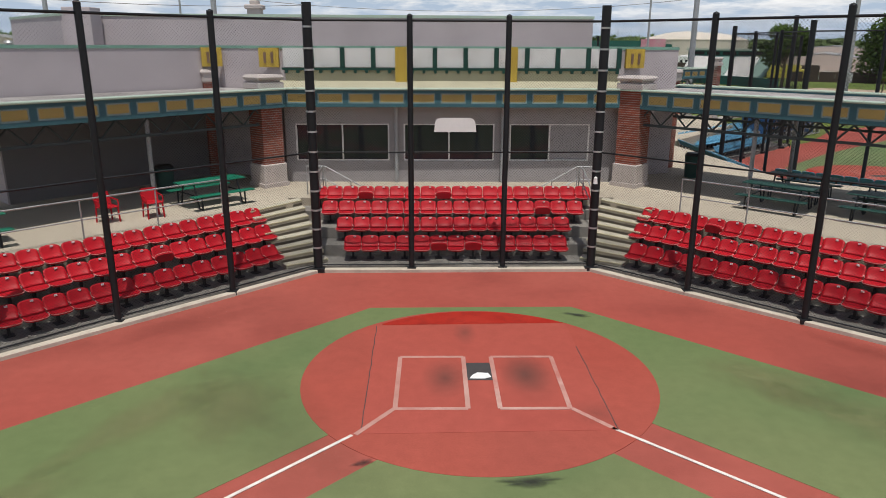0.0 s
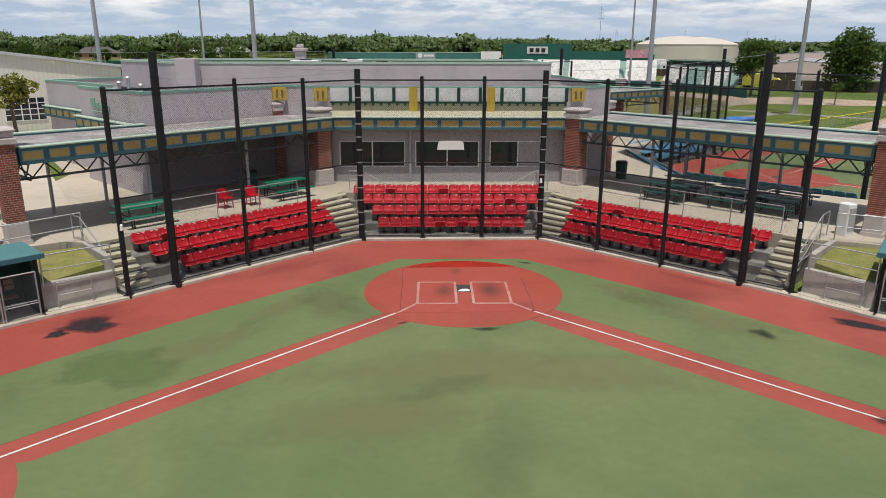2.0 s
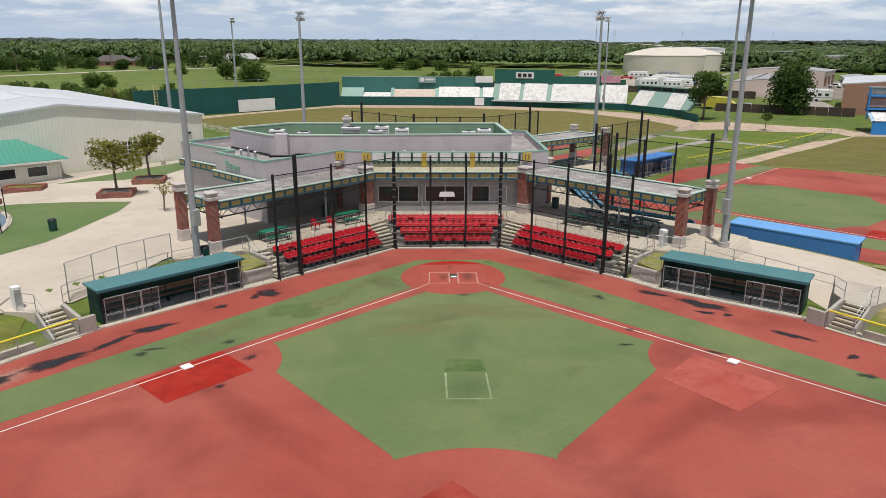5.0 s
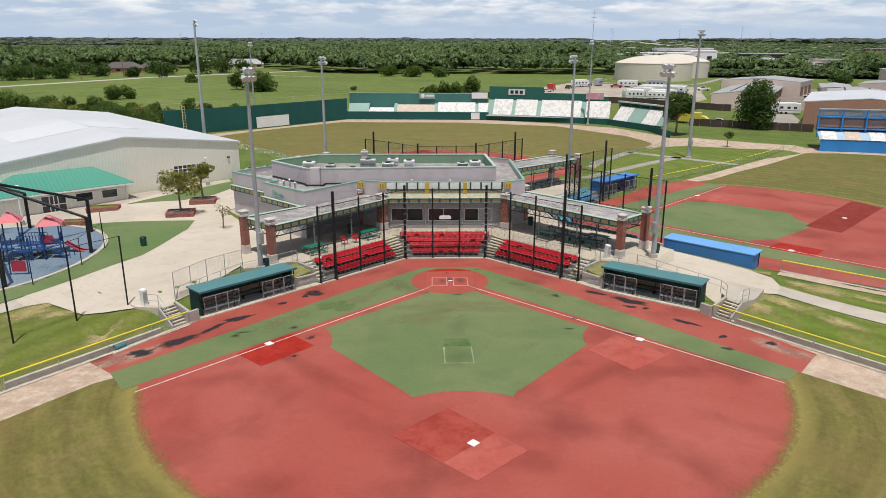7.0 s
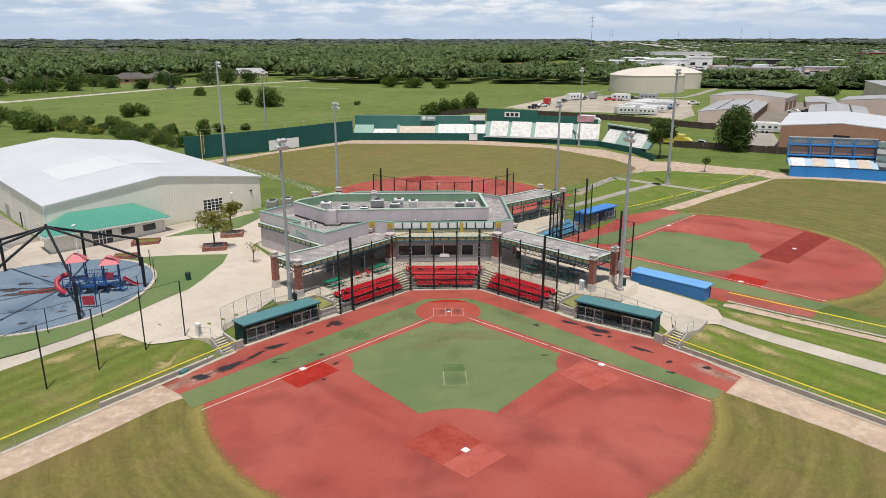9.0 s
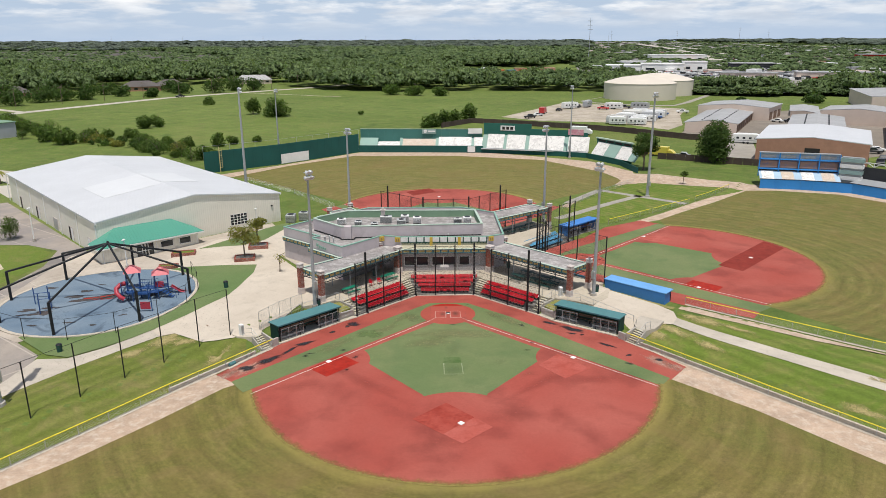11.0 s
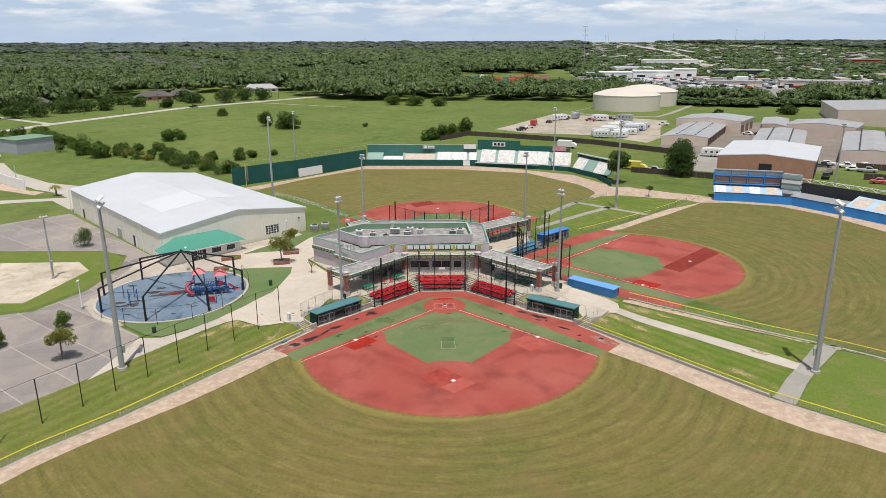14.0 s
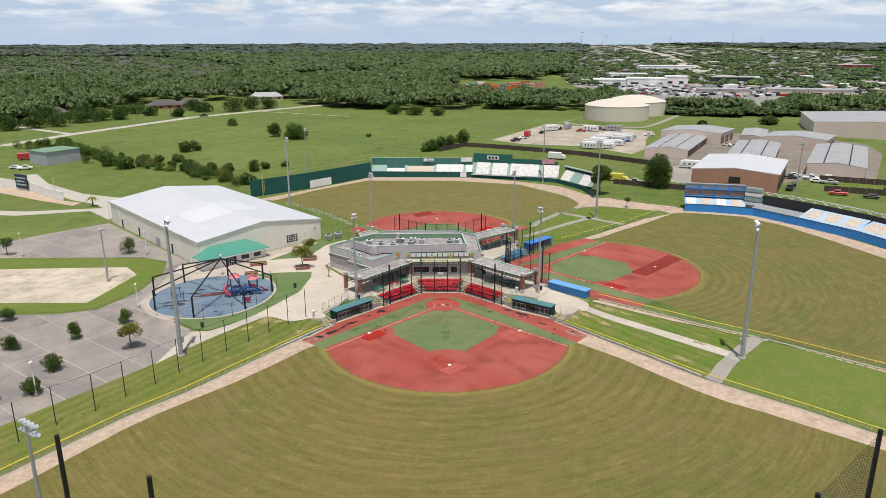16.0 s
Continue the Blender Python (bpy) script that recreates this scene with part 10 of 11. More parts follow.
for x, y, r, h in ((113.5, 317.0, 19.3, 8.6), (133.5, 346.0, 19.0, 8.6)):
    e = thing("storage_tank", "broad cream steel water tank with a domed top", "water tank", "cream tanks")
    bm = bmesh.new()
    bm_tube(bm, (x, y, 0), (x, y, h), r, r, 48, caps=False)
    part("shell", bm, M_TANK, e)
    bm = bmesh.new()
    prev = None
    for k in range(7):
        a = k / 6 * math.pi / 2
        rr = (r + 0.2) * math.cos(a)
        row = [bm.verts.new((x + max(rr, 0.02) * math.cos(2 * math.pi * i / 48), y + max(rr, 0.02) * math.sin(2 * math.pi * i / 48), h + 3.7 * (1 - (rr / (r + 0.2)) ** 2))) for i in range(48)]
        if prev:
            for i in range(48):
                f = bm.faces.new((prev[i], prev[(i + 1) % 48], row[(i + 1) % 48], row[i]))
                f.smooth = True
        prev = row
    part("dome", bm, M_TANK, e)


# ---- vehicles ----
def paint(col):
    return mat("paint_%d_%d_%d" % tuple(int(c * 100) for c in col), col, 0.35, var=0.04, scale=0.5, bump=0.0, spec=0.5)


def vehicle(x, y, a, kind, col, z=0.0, ln=1.0, hh=1.0):
    labels = dict(car="parked car", pickup="parked pickup truck", rv="parked white caravan", truck="parked box truck")
    tone = "white" if min(col) > 0.5 else "black" if max(col) < 0.06 else "red" if col[0] > 2 * col[1] and col[1] < 0.2 else "yellow" if col[1] > 3 * col[2] else "grey" if abs(col[0] - col[2]) < 0.06 else "blue"
    e = thing(kind if kind != "rv" else "caravan", "%s %s" % (tone, labels[kind]) + " in the yard", dict(car="car", pickup="pickup truck", rv="caravan", truck="truck")[kind], "parked vehicles", m=pose(x, y, z, 0, 0, a) @ Matrix.Diagonal((ln, 1, hh, 1)))
    m_ = paint(col)
    prof = dict(car=([(-2.2, 0.45), (2.2, 0.45), (2.2, 0.85), (1.2, 0.98), (-2.2, 0.95)], [(-1.7, 0.95), (1.2, 0.97), (0.4, 1.45), (-1.1, 1.48)], 0.85),
                pickup=([(-2.7, 0.5), (2.7, 0.5), (2.7, 1.05), (1.4, 1.15), (-2.7, 1.1)], [(-0.6, 1.1), (1.5, 1.13), (0.9, 1.75), (-0.5, 1.78)], 0.95),
                rv=([(-4.2, 0.5), (4.2, 0.5), (4.2, 2.4), (3.8, 2.9), (-4.1, 2.95)], [(-3.2, 2.93), (3.0, 2.9), (2.8, 3.12), (-3.0, 3.14)], 1.2),
                truck=([(-3.6, 0.6), (1.6, 0.6), (1.6, 2.9), (-3.6, 2.9)], [(1.65, 0.6), (3.5, 0.6), (3.5, 1.4), (2.6, 2.1), (1.65, 2.15)], 1.15))[kind]
    for nm, pr, w in (("body", prof[0], prof[2]), ("cabin" if kind != "rv" else "roof_pod", prof[1], prof[2] * 0.88)):
        bm = bmesh.new()
        l = [bm.verts.new((px_, -w, pz)) for px_, pz in pr]
        r = [bm.verts.new((px_, w, pz)) for px_, pz in pr]
        bm.faces.new(l), bm.faces.new(r[::-1])
        for i in range(len(pr)):
            j = (i + 1) % len(pr)
            bm.faces.new((l[i], r[i], r[j], l[j]))
        bmesh.ops.recalc_face_normals(bm, faces=bm.faces[:])
        bmesh.ops.bevel(bm, geom=bm.edges[:], offset=0.06, segments=1, affect="EDGES")
        part(nm, bm, m_, e)
    if kind in ("car", "pickup"):
        bm = bmesh.new()
        pr = [((p[0] - sum(q[0] for q in prof[1]) / 4) * 0.9 + sum(q[0] for q in prof[1]) / 4, p[1] * 0.98 + 0.02) for p in prof[1]]
        for s in (-1, 1):
            bm.faces.new([bm.verts.new((px_, s * (prof[2] * 0.88 + 0.012), pz - 0.02)) for px_, pz in pr])
        part("side_glass", bm, M_GLASS, e)
    elif kind == "rv":
        for i, px_ in enumerate((-2.8, -1.2, 0.6, 2.4)):
            bm = bmesh.new()
            for s in (-1, 1):
                bm_box(bm, px_ - 0.4, s * 1.2 - 0.02, 1.5, px_ + 0.4, s * 1.2 + 0.02, 2.1)
            part("window", bm, M_GLASS, e)
        bm = bmesh.new()
        for s in (-1, 1):
            bm_box(bm, -4.0, s * 1.205 - 0.01, 0.95, 4.0, s * 1.205 + 0.01, 1.15)
        part("stripe", bm, M_GALVPOLE, e)
    wb = dict(car=1.35, pickup=1.7, rv=0.6, truck=2.2)[kind]
    for sx in (-wb, wb):
        for s in (-1, 1):
            bm = bmesh.new()
            w = prof[2]
            bm_tube(bm, (sx, s * w - 0.12, 0.34), (sx, s * w + 0.04, 0.34), 0.34, None, 12)
            part("wheel", bm, M_TYRE, e)
    return e


W_, K_, G_, R_, Y_, B_ = (0.72, 0.72, 0.70), (0.02, 0.02, 0.024), (0.32, 0.33, 0.34), (0.42, 0.03, 0.03), (0.62, 0.52, 0.08), (0.05, 0.12, 0.30)
rng = random.Random(8)
for i in range(22):
    f = (i % 11) / 10
    x, y = (68.0 + 22.0 * f + 8.5 * (i // 11), 192.5 + 36.0 * f - 1.0 * (i // 11))
    if rng.random() < 0.12:
        vehicle(x + rng.uniform(-1, 1), y + rng.uniform(-1, 1), 158 + rng.uniform(-14, 14), "pickup", rng.choice((K_, G_, B_)))
        continue
    vehicle(x + rng.uniform(-1.6, 1.6), y + rng.uniform(-0.7, 0.7), 158 + rng.uniform(-9, 9), "rv", rng.choice((W_, W_, (0.62, 0.60, 0.55), (0.5, 0.5, 0.5))), 0.0, rng.uniform(0.68, 1.15), rng.uniform(0.85, 1.1))
for x, y, a, k, c in ((47.7, 236.1, 70, "truck", R_), (44.0, 226.1, 20, "car", W_), (39.4, 217.8, 40, "pickup", K_), (56.8, 247.4, 60, "car", K_), (63.9, 258.7, 30, "rv", W_), (68.4, 261.7, 60, "pickup", K_), (73.8, 266.2, 60, "rv", G_), (78.5, 253.3, 160, "pickup", R_), (83.9, 255.4, 150, "rv", W_), (90.1, 258.2, 160, "pickup", K_), (96.5, 256.0, 150, "rv", G_),
                      (109.4, 234.8, 160, "pickup", W_), (134.0, 198.0, 130, "car", W_), (138.5, 196.0, 130, "pickup", K_), (62.6, 115.9, -30, "truck", Y_), (67.3, 112.9, -30, "pickup", G_), (59.3, 120.1, -20, "pickup", K_), (50.0, 163.7, -25, "truck", W_), (97.0, 141.0, 150, "rv", W_), (103.5, 150.0, 60, "car", K_),
                      (114.5, 100.3, 60, "pickup", K_), (119.5, 107.2, 60, "car", K_), (123.9, 119.4, -30, "pickup", K_), (127.5, 122.8, -30, "car", W_), (130.4, 117.3, -30, "pickup", W_), (133.0, 120.7, -30, "car", G_), (135.0, 115.3, -30, "pickup", W_), (137.6, 118.7, -30, "car", W_), (129.6, 112.0, -30, "car", W_), (132.4, 109.2, -30, "pickup", G_),
                      (125.5, 91.5, 150, "pickup", R_), (133.0, 86.7, 150, "car", K_), (138.6, 83.7, 150, "car", K_), (124.5, 131.0, 40, "truck", G_), (-168.0, 171.0, 20, "truck", R_), (-156.5, 147.5, 20, "pickup", W_), (-161.0, 149.5, 15, "car", W_)):
    vehicle(x, y, a + rng.uniform(-4, 4), k, c)
vehicle(-147.3, 340.6, 55, "pickup", K_)
e = thing("skip_container", "long dark blue waste container", "container")
M = pose(143.9, 90.7, 0, 0, 0, -27)
bm = bmesh.new()
bm_box(bm, -4, -1.2, 0.2, 4, 1.2, 2.2, m=M, bevel=0.1)
part("body", bm, mat("navy_container", (0.02, 0.05, 0.11), 0.6), e)

# ---- trees of the middle distance ----
rng = random.Random(77)
tree(72.6, 105.0, 13.2, 4.6, "tall dense dark green tree by the fence", M_LEAFDK, rng, 0.12, 8000, 0.30, blobs=26, low=True)
tree(51.4, 95.5, 9.6, 3.6, "leafy green tree beside the path", M_LEAFDK, rng, 0.22, 4200, 0.24, blobs=16)
tree(54.9, 76.6, 3.2, 1.1, "thin young tree on the lawn", M_LEAF, rng, 0.4, 350, 0.15)
for x, y, h, r in ((-69.3, 229.9, 9.8, 6.2), (-81.0, 240.6, 9.5, 3.4), (-109.8, 189.5, 6, 3.2), (-106.5, 194.5, 6, 3), (-115.2, 288.8, 5, 3.4), (-32.9, 237.0, 2.2, 1.4), (-1.3, 189.6, 6.5, 3.4), (2.8, 194.0, 7, 3.4), (7.1, 201.8, 6.5, 3.2), (13.4, 207.2, 8, 3.8), (-3.4, 186.8, 5, 2.8), (-119.5, 148.2, 6.2, 4.6), (-127.4, 155.1, 5, 3.4), (-116.1, 160.0, 4.5, 3.2), (-110.1, 159.7, 4, 2.8),
                    (-103.9, 163.0, 4.5, 3), (-97.2, 155.2, 3, 2.5), (-84.5, 143.4, 3.6, 2.2), (-77.6, 141.2, 4, 2.5), (-64.3, 115.5, 5.2, 3.4), (-67.7, 140.7, 5.8, 2.2), (-64.6, 146.0, 3.6, 2.2), (-58.6, 151.2, 2.6, 1.8), (-154.5, 187.2, 6, 4), (-161.4, 192.2, 5, 4), (-168.2, 200.0, 5, 4), (-146.7, 180.3, 6, 3.6), (-139.9, 172.5, 5, 3.4), (-134.0, 166.6, 5, 3.6), (-181.0, 208.2, 5, 4), (-173.6, 213.2, 5, 4.5),
                    (29.3, 138.9, 5.5, 3.5), (-25.8, 351.5, 8, 6), (-11.1, 345.2, 9, 6), (3.6, 342.1, 7, 5)):
    tree(x, y, h, r, "broad green tree in the meadow" if h > 5 else "low green bush in the meadow", M_LEAF if (x + y) % 3 else M_LEAFDK, rng, 0.10, int(700 + 60 * h * r / 2), 0.24 + 0.02 * h, cat="tree" if h > 5 else "bush", z=0, blobs=11, low=True)
for x, y, h, r in ((-223.9, 281.9, 8, 6), (-215.3, 290.1, 9, 7), (-211.1, 309.1, 9, 7), (-204.4, 319.9, 10, 7), (-195.0, 326.0, 9, 6), (-200.9, 362.7, 9, 7), (-164.4, 342.2, 6, 4), (-231.8, 271.7, 8, 6), (-248.0, 291.9, 9, 7), (-137.5, 375.9, 10, 7), (-130.0, 394.2, 11, 7), (-118.4, 397.1, 9, 6), (-184.7, 350.1, 7, 5), (-234.9, 318.2, 10, 8), (-252.0, 337.3, 11, 8), (-168.1, 386.5, 8, 6), (-158.0, 372.9, 8, 6), (-225.1, 343.5, 10, 8), (145.9, 260.3, 5, 3), (191.8, 280.9, 6, 5)):
    tree(x, y, h * 1.12, r * 1.2, "broad dark tree across the road", M_LEAFDK, rng, 0.08, 1500, 0.5, z=0, blobs=11, low=True)

drape("hedge_undergrowth", [(-190.0, 205.0), (-160.0, 184.0), (-137.0, 162.0), (-114.0, 149.0), (-97.0, 141.0), (-80.0, 129.0), (-62.0, 113.0), (-58.0, 118.0), (-66.0, 127.0), (-82.0, 141.0), (-98.0, 152.0), (-116.0, 160.0), (-138.0, 175.0), (-162.0, 197.0), (-190.0, 216.0)], M_ROUGH, "rank yellow-green undergrowth along the hedge line", 0.12, "undergrowth")
hedge = [(-188.1, 210.5), (-161.5, 190.4), (-137.0, 168.6), (-115.3, 154.4), (-97.5, 146.0), (-81.8, 134.0), (-64.2, 117.3)]
for i in range(118):
    f = (i + rng.uniform(-0.4, 0.4)) / 117 * (len(hedge) - 1)
    k = min(max(int(f), 0), len(hedge) - 2)
    p = Vector(hedge[k]).lerp(Vector(hedge[k + 1]), f - k)
    h = rng.choice((1.3, 1.6, 2.0, 2.4, 3.0, 3.8, 5.2))
    tree(p.x + rng.uniform(-6, 6), p.y + rng.uniform(-7, 7), h, h * rng.uniform(0.55, 0.8), "tangled green shrub in the meadow hedge line", rng.choice((M_LEAF, M_LEAFDK, M_LEAFOL, M_LEAF, M_LEAF)), rng, 0.1, 620, 0.19, cat="bush", z=0, blobs=9, low=True)

# ---- the road and the country beyond ----
for p, q in ((( -300, 150), (-202.4, 211.5)), ((-202.4, 211.5), (-189.8, 254.1)), ((-189.8, 254.1), (-152.8, 337.7)), ((-152.8, 337.7), (-87.6, 416.6)), ((-87.6, 416.6), (-33.0, 485.8))):
    drape("country_road", strip(p, q, 7.0), M_ROAD, "pale concrete country road", 0.05, "road")
drape("side_drive", strip((-189.8, 254.1), (-242.8, 292.3), 4.0), M_ROAD, "pale drive to the houses", 0.06, "road")
drape("field_track", strip((-117.4, 373.8), (-53.9, 337.7), 1.6), M_SAND, "faint dirt track across the meadow", 0.05, "path")
flat("pond", [(-240.8, 730.6), (-171.2, 798.2), (-79.7, 859.2), (-94.1, 969.5), (-160.4, 913.9), (-215.0, 871.5)], 0.12, M_WATER, "pale still pond between the trees", "water")


def house(x, y, a, w, d, wall_m, roof_m):
    e = thing("house", "low suburban house with a hipped roof", "house", "houses across the road", m=pose(x, y, 0, 0, 0, a))
    bm = bmesh.new()
    bm_box(bm, -w / 2, -d / 2, 0, w / 2, d / 2, 3.0)
    part("wall", bm, wall_m, e)
    bm = bmesh.new()
    lo = [bm.verts.new(v) for v in ((-w / 2 - 0.6, -d / 2 - 0.6, 2.9), (w / 2 + 0.6, -d / 2 - 0.6, 2.9), (w / 2 + 0.6, d / 2 + 0.6, 2.9), (-w / 2 - 0.6, d / 2 + 0.6, 2.9))]
    t = [bm.verts.new(v) for v in ((-w / 2 + d / 2, 0, 6.4), (w / 2 - d / 2, 0, 6.4))]
    bm.faces.new((lo[0], lo[1], t[1], t[0])), bm.faces.new((lo[2], lo[3], t[0], t[1])), bm.faces.new((lo[1], lo[2], t[1])), bm.faces.new((lo[3], lo[0], t[0])), bm.faces.new(lo[::-1])
    part("roof", bm, roof_m, e)
    for i in range(4):
        bm = bmesh.new()
        bm_box(bm, -w / 2 + w * (i + 0.3) / 4, -d / 2 - 0.05, 0.9, -w / 2 + w * (i + 0.7) / 4, -d / 2 - 0.01, 2.2)
        part("window", bm, M_GLASS, e)


house(-192.8, 399.9, 20, 24, 13, M_BRICKFAR, M_SHINGLE)
house(-179.3, 415.1, 30, 18, 11, M_BRICKFAR, M_SHINGLE)
house(-198.8, 545.7, 10, 34, 14, M_TANWALL, M_WHITE)
house(-156.5, 563.1, 10, 20, 14, M_TANWALL, M_WHITE)
house(-136.2, 473.4, 15, 26, 9, M_TANWALL, M_METALROOF)
house(-244.3, 345.3, 30, 16, 11, M_BRICKFAR, M_SHINGLE)


def in_poly(x, y, poly):
    c = False
    for (ax, ay), (bx, by) in zip(poly, poly[1:] + poly[:1]):
        if (ay > y) != (by > y) and x < (bx - ax) * (y - ay) / (by - ay) + ax:
            c = not c
    return c


CLEAR = [[(-342.9, 110.6), (-290.9, 209.0), (-243.4, 283.4), (-209.8, 363.6), (-146.1, 421.4), (-105.5, 441.1), (-53.1, 381.3), (-27.6, 351.7), (38.0, 335.5), (93.4, 323.8), (143.4, 339.7), (169.5, 327.7), (224.5, 317.7), (300.0, 344.9), (358.3, 304.9), (300, 60), (200, -80), (-330, -80)],
         [(20.1, 553.6), (40.0, 470.0), (130.0, 440.0), (150.0, 500.0), (160.0, 626.1), (130.0, 760.0), (30.7, 740.0)], [(-245.9, 724.3), (-172.2, 781.4), (-72.4, 854.6), (-88.6, 986.1), (-165.4, 929.9), (-225.2, 878.1)],
         [(141.8, 522.3), (146.8, 369.3), (218.3, 358.7), (297.2, 383.4), (386.4, 335.9), (611.2, 458.2), (1500, 2200), (1400, 4600), (1000, 4600), (231.2, 1125.7), (155.5, 697.2)],
         [(-518.5, 723.6), (-341.6, 662.0), (-243.7, 752.4), (-308.6, 1159.3), (-830, 2050), (-1400, 2000), (-811.8, 1085.3)],
         [(-241.0, 318.7), (-190.6, 314.3), (-128.1, 393.2), (-108.0, 423.7), (-133.3, 498.3), (-218.2, 435.9)], [(-470, 1700), (-230, 1460), (-170, 1560), (-230, 1680), (-300, 1790), (-460, 1850)],
         [(124.3, 702.6), (207.7, 713.5), (244.0, 833.3), (155.8, 880.6)]]


def crown(rng, clumps, tufts):
    """A far crown in a unit box: lumpy leaf clumps heaped into an uneven dome, with loose tufts at its rim."""
    ico = bmesh.new()
    bmesh.ops.create_icosphere(ico, subdivisions=1, radius=1.0)
    base = np.array([v.co[:] for v in ico.verts])
    tri = np.array([[v.index for v in f.verts] for f in ico.faces])
    ico.free()
    V, F, N_, at = [], [], [], 0
    lean = rng.uniform(-0.12, 0.12)
    for i in range(clumps):
        a, q = 2.4 * i + rng.uniform(-0.5, 0.5), math.sqrt((i + 0.5) / clumps) * 0.72
        c = np.array([q * math.cos(a) + lean, q * math.sin(a), 0.30 + 0.48 * (1 - q * q) + rng.uniform(-0.10, 0.10)])
        r = rng.uniform(0.7, 1.15) * 1.25 / math.sqrt(clumps)
        j = base * np.array([[rng.uniform(0.55, 1.4)] for _ in base])
        V.append(c + j * np.array([r, r, r * 0.72]))
        F.append(tri + at)
        N_.append(base + 0.75 * np.array([[rng.gauss(0, 1) for _ in range(3)] for _ in base]) + np.array([0, 0, 0.15]))
        at += len(base)
    for _ in range(tufts):
        a, q = rng.uniform(0, 6.28), rng.uniform(0.35, 0.98)
        c = np.array([q * math.cos(a), q * math.sin(a), 0.32 + 0.62 * math.sqrt(max(0.0, 1 - q * q)) + rng.uniform(-0.05, 0.1)])
        d = np.array([[rng.gauss(0, 0.06) for _ in range(3)] for _ in range(3)])
        V.append(c + d)
        F.append(np.array([[at, at + 1, at + 2]]))
        N_.append(np.array([[math.cos(a) * q, math.sin(a) * q, 0.6]] * 3))
        at += 3
    n = np.concatenate(N_)
    return np.concatenate(V), np.concatenate(F), n / np.linalg.norm(n, axis=1)[:, None]


def woods(name, n, r0, r1, seed, m_, label, inside=None, size=1.0, clumps=14, tufts=40, tall=1.0):
    """Far trees joined in one mesh, thinning with distance."""
    rng = random.Random(seed)
    kinds = [crown(rng, clumps, tufts) for _ in range(7)]
    V, F, N_, base, made, tries = [], [], [], 0, 0, 0
    while made < n and tries < n * 30:
        tries += 1
        rr = math.exp(rng.uniform(math.log(r0), math.log(r1)))
        th = rng.uniform(-0.68, 0.66)
        x, y = rr * math.sin(th), rr * math.cos(th) - 100
        if inside:
            if not in_poly(x, y, inside):
                continue
        elif any(in_poly(x, y, c) for c in CLEAR):
            continue
        v, f, q = kinds[rng.randrange(7)]
        s = rng.uniform(0.65, 1.3)
        w = (5.4 + rr * 0.0058) * s * size
        h = (11.0 + 1.6 * math.sin(x * 0.011) * math.cos(y * 0.008)) * (0.45 + 0.55 * s) * rng.uniform(0.75, 1.15) * (0.8 if inside else 1.0) * (0.8 + 0.2 * size) * tall
        a = rng.uniform(0, 6.28)
        c_, s_ = math.cos(a), math.sin(a)
        V.append(np.stack([x + w * (v[:, 0] * c_ - v[:, 1] * s_), y + w * (v[:, 0] * s_ + v[:, 1] * c_), h * v[:, 2] + 14.0 * float(smooth(1900, 4700, math.hypot(x + 3, y - 20)))], -1))
        F.append(f + base)
        N_.append(np.stack([q[:, 0] * c_ - q[:, 1] * s_, q[:, 0] * s_ + q[:, 1] * c_, q[:, 2]], -1))
        base += len(v)
        made += 1
    V, F = np.concatenate(V), np.concatenate(F)
    me = bpy.data.meshes.new(name)
    me.vertices.add(len(V))
    me.vertices.foreach_set("co", V.ravel())
    me.loops.add(F.size)
    me.loops.foreach_set("vertex_index", F.ravel().astype(np.int32))
    me.polygons.add(len(F))
    me.polygons.foreach_set("loop_start", np.arange(0, F.size, 3, dtype=np.int32))
    me.update(calc_edges=True)
    me.shade_smooth()
    me.normals_split_custom_set_from_vertices(np.concatenate(N_))
    me.materials.append(m_)
    return tagged(new(name, me), label, "woods", "", "stuff")


woods("near_woods", 1700, 480, 1100, 1, M_WOODS, "dense green woodland edge beyond the meadow", clumps=30, tufts=120)
woods("middle_woods", 2600, 900, 2600, 2, M_WOODS, "unbroken green woodland to the horizon", size=1.2, clumps=14, tufts=40)
woods("far_woods", 2600, 2300, 4750, 3, M_WOODSHAZE, "far woodland to the horizon, haze tinted into its leaves", size=1.6, clumps=6, tufts=10)
woods("suburb_trees", 2100, 700, 2400, 4, M_WOODS, "garden trees among far houses", CLEAR[4], 0.7, clumps=9, tufts=20, tall=0.62)
woods("town_trees", 1500, 760, 4500, 5, M_WOODS, "scattered trees among far shops", CLEAR[3], 0.75, clumps=9, tufts=20, tall=0.62)
woods("hedge_row", 240, 380, 620, 6, M_WOODS, "dense hedge of trees behind the sheds", [(143.4, 341.3), (169.5, 327.7), (224.5, 317.7), (300.0, 344.9), (366.2, 304.1), (379.1, 333.0), (297.6, 378.9), (218.6, 353.3), (159.7, 363.2)], 0.9, clumps=30, tufts=120, tall=0.58)


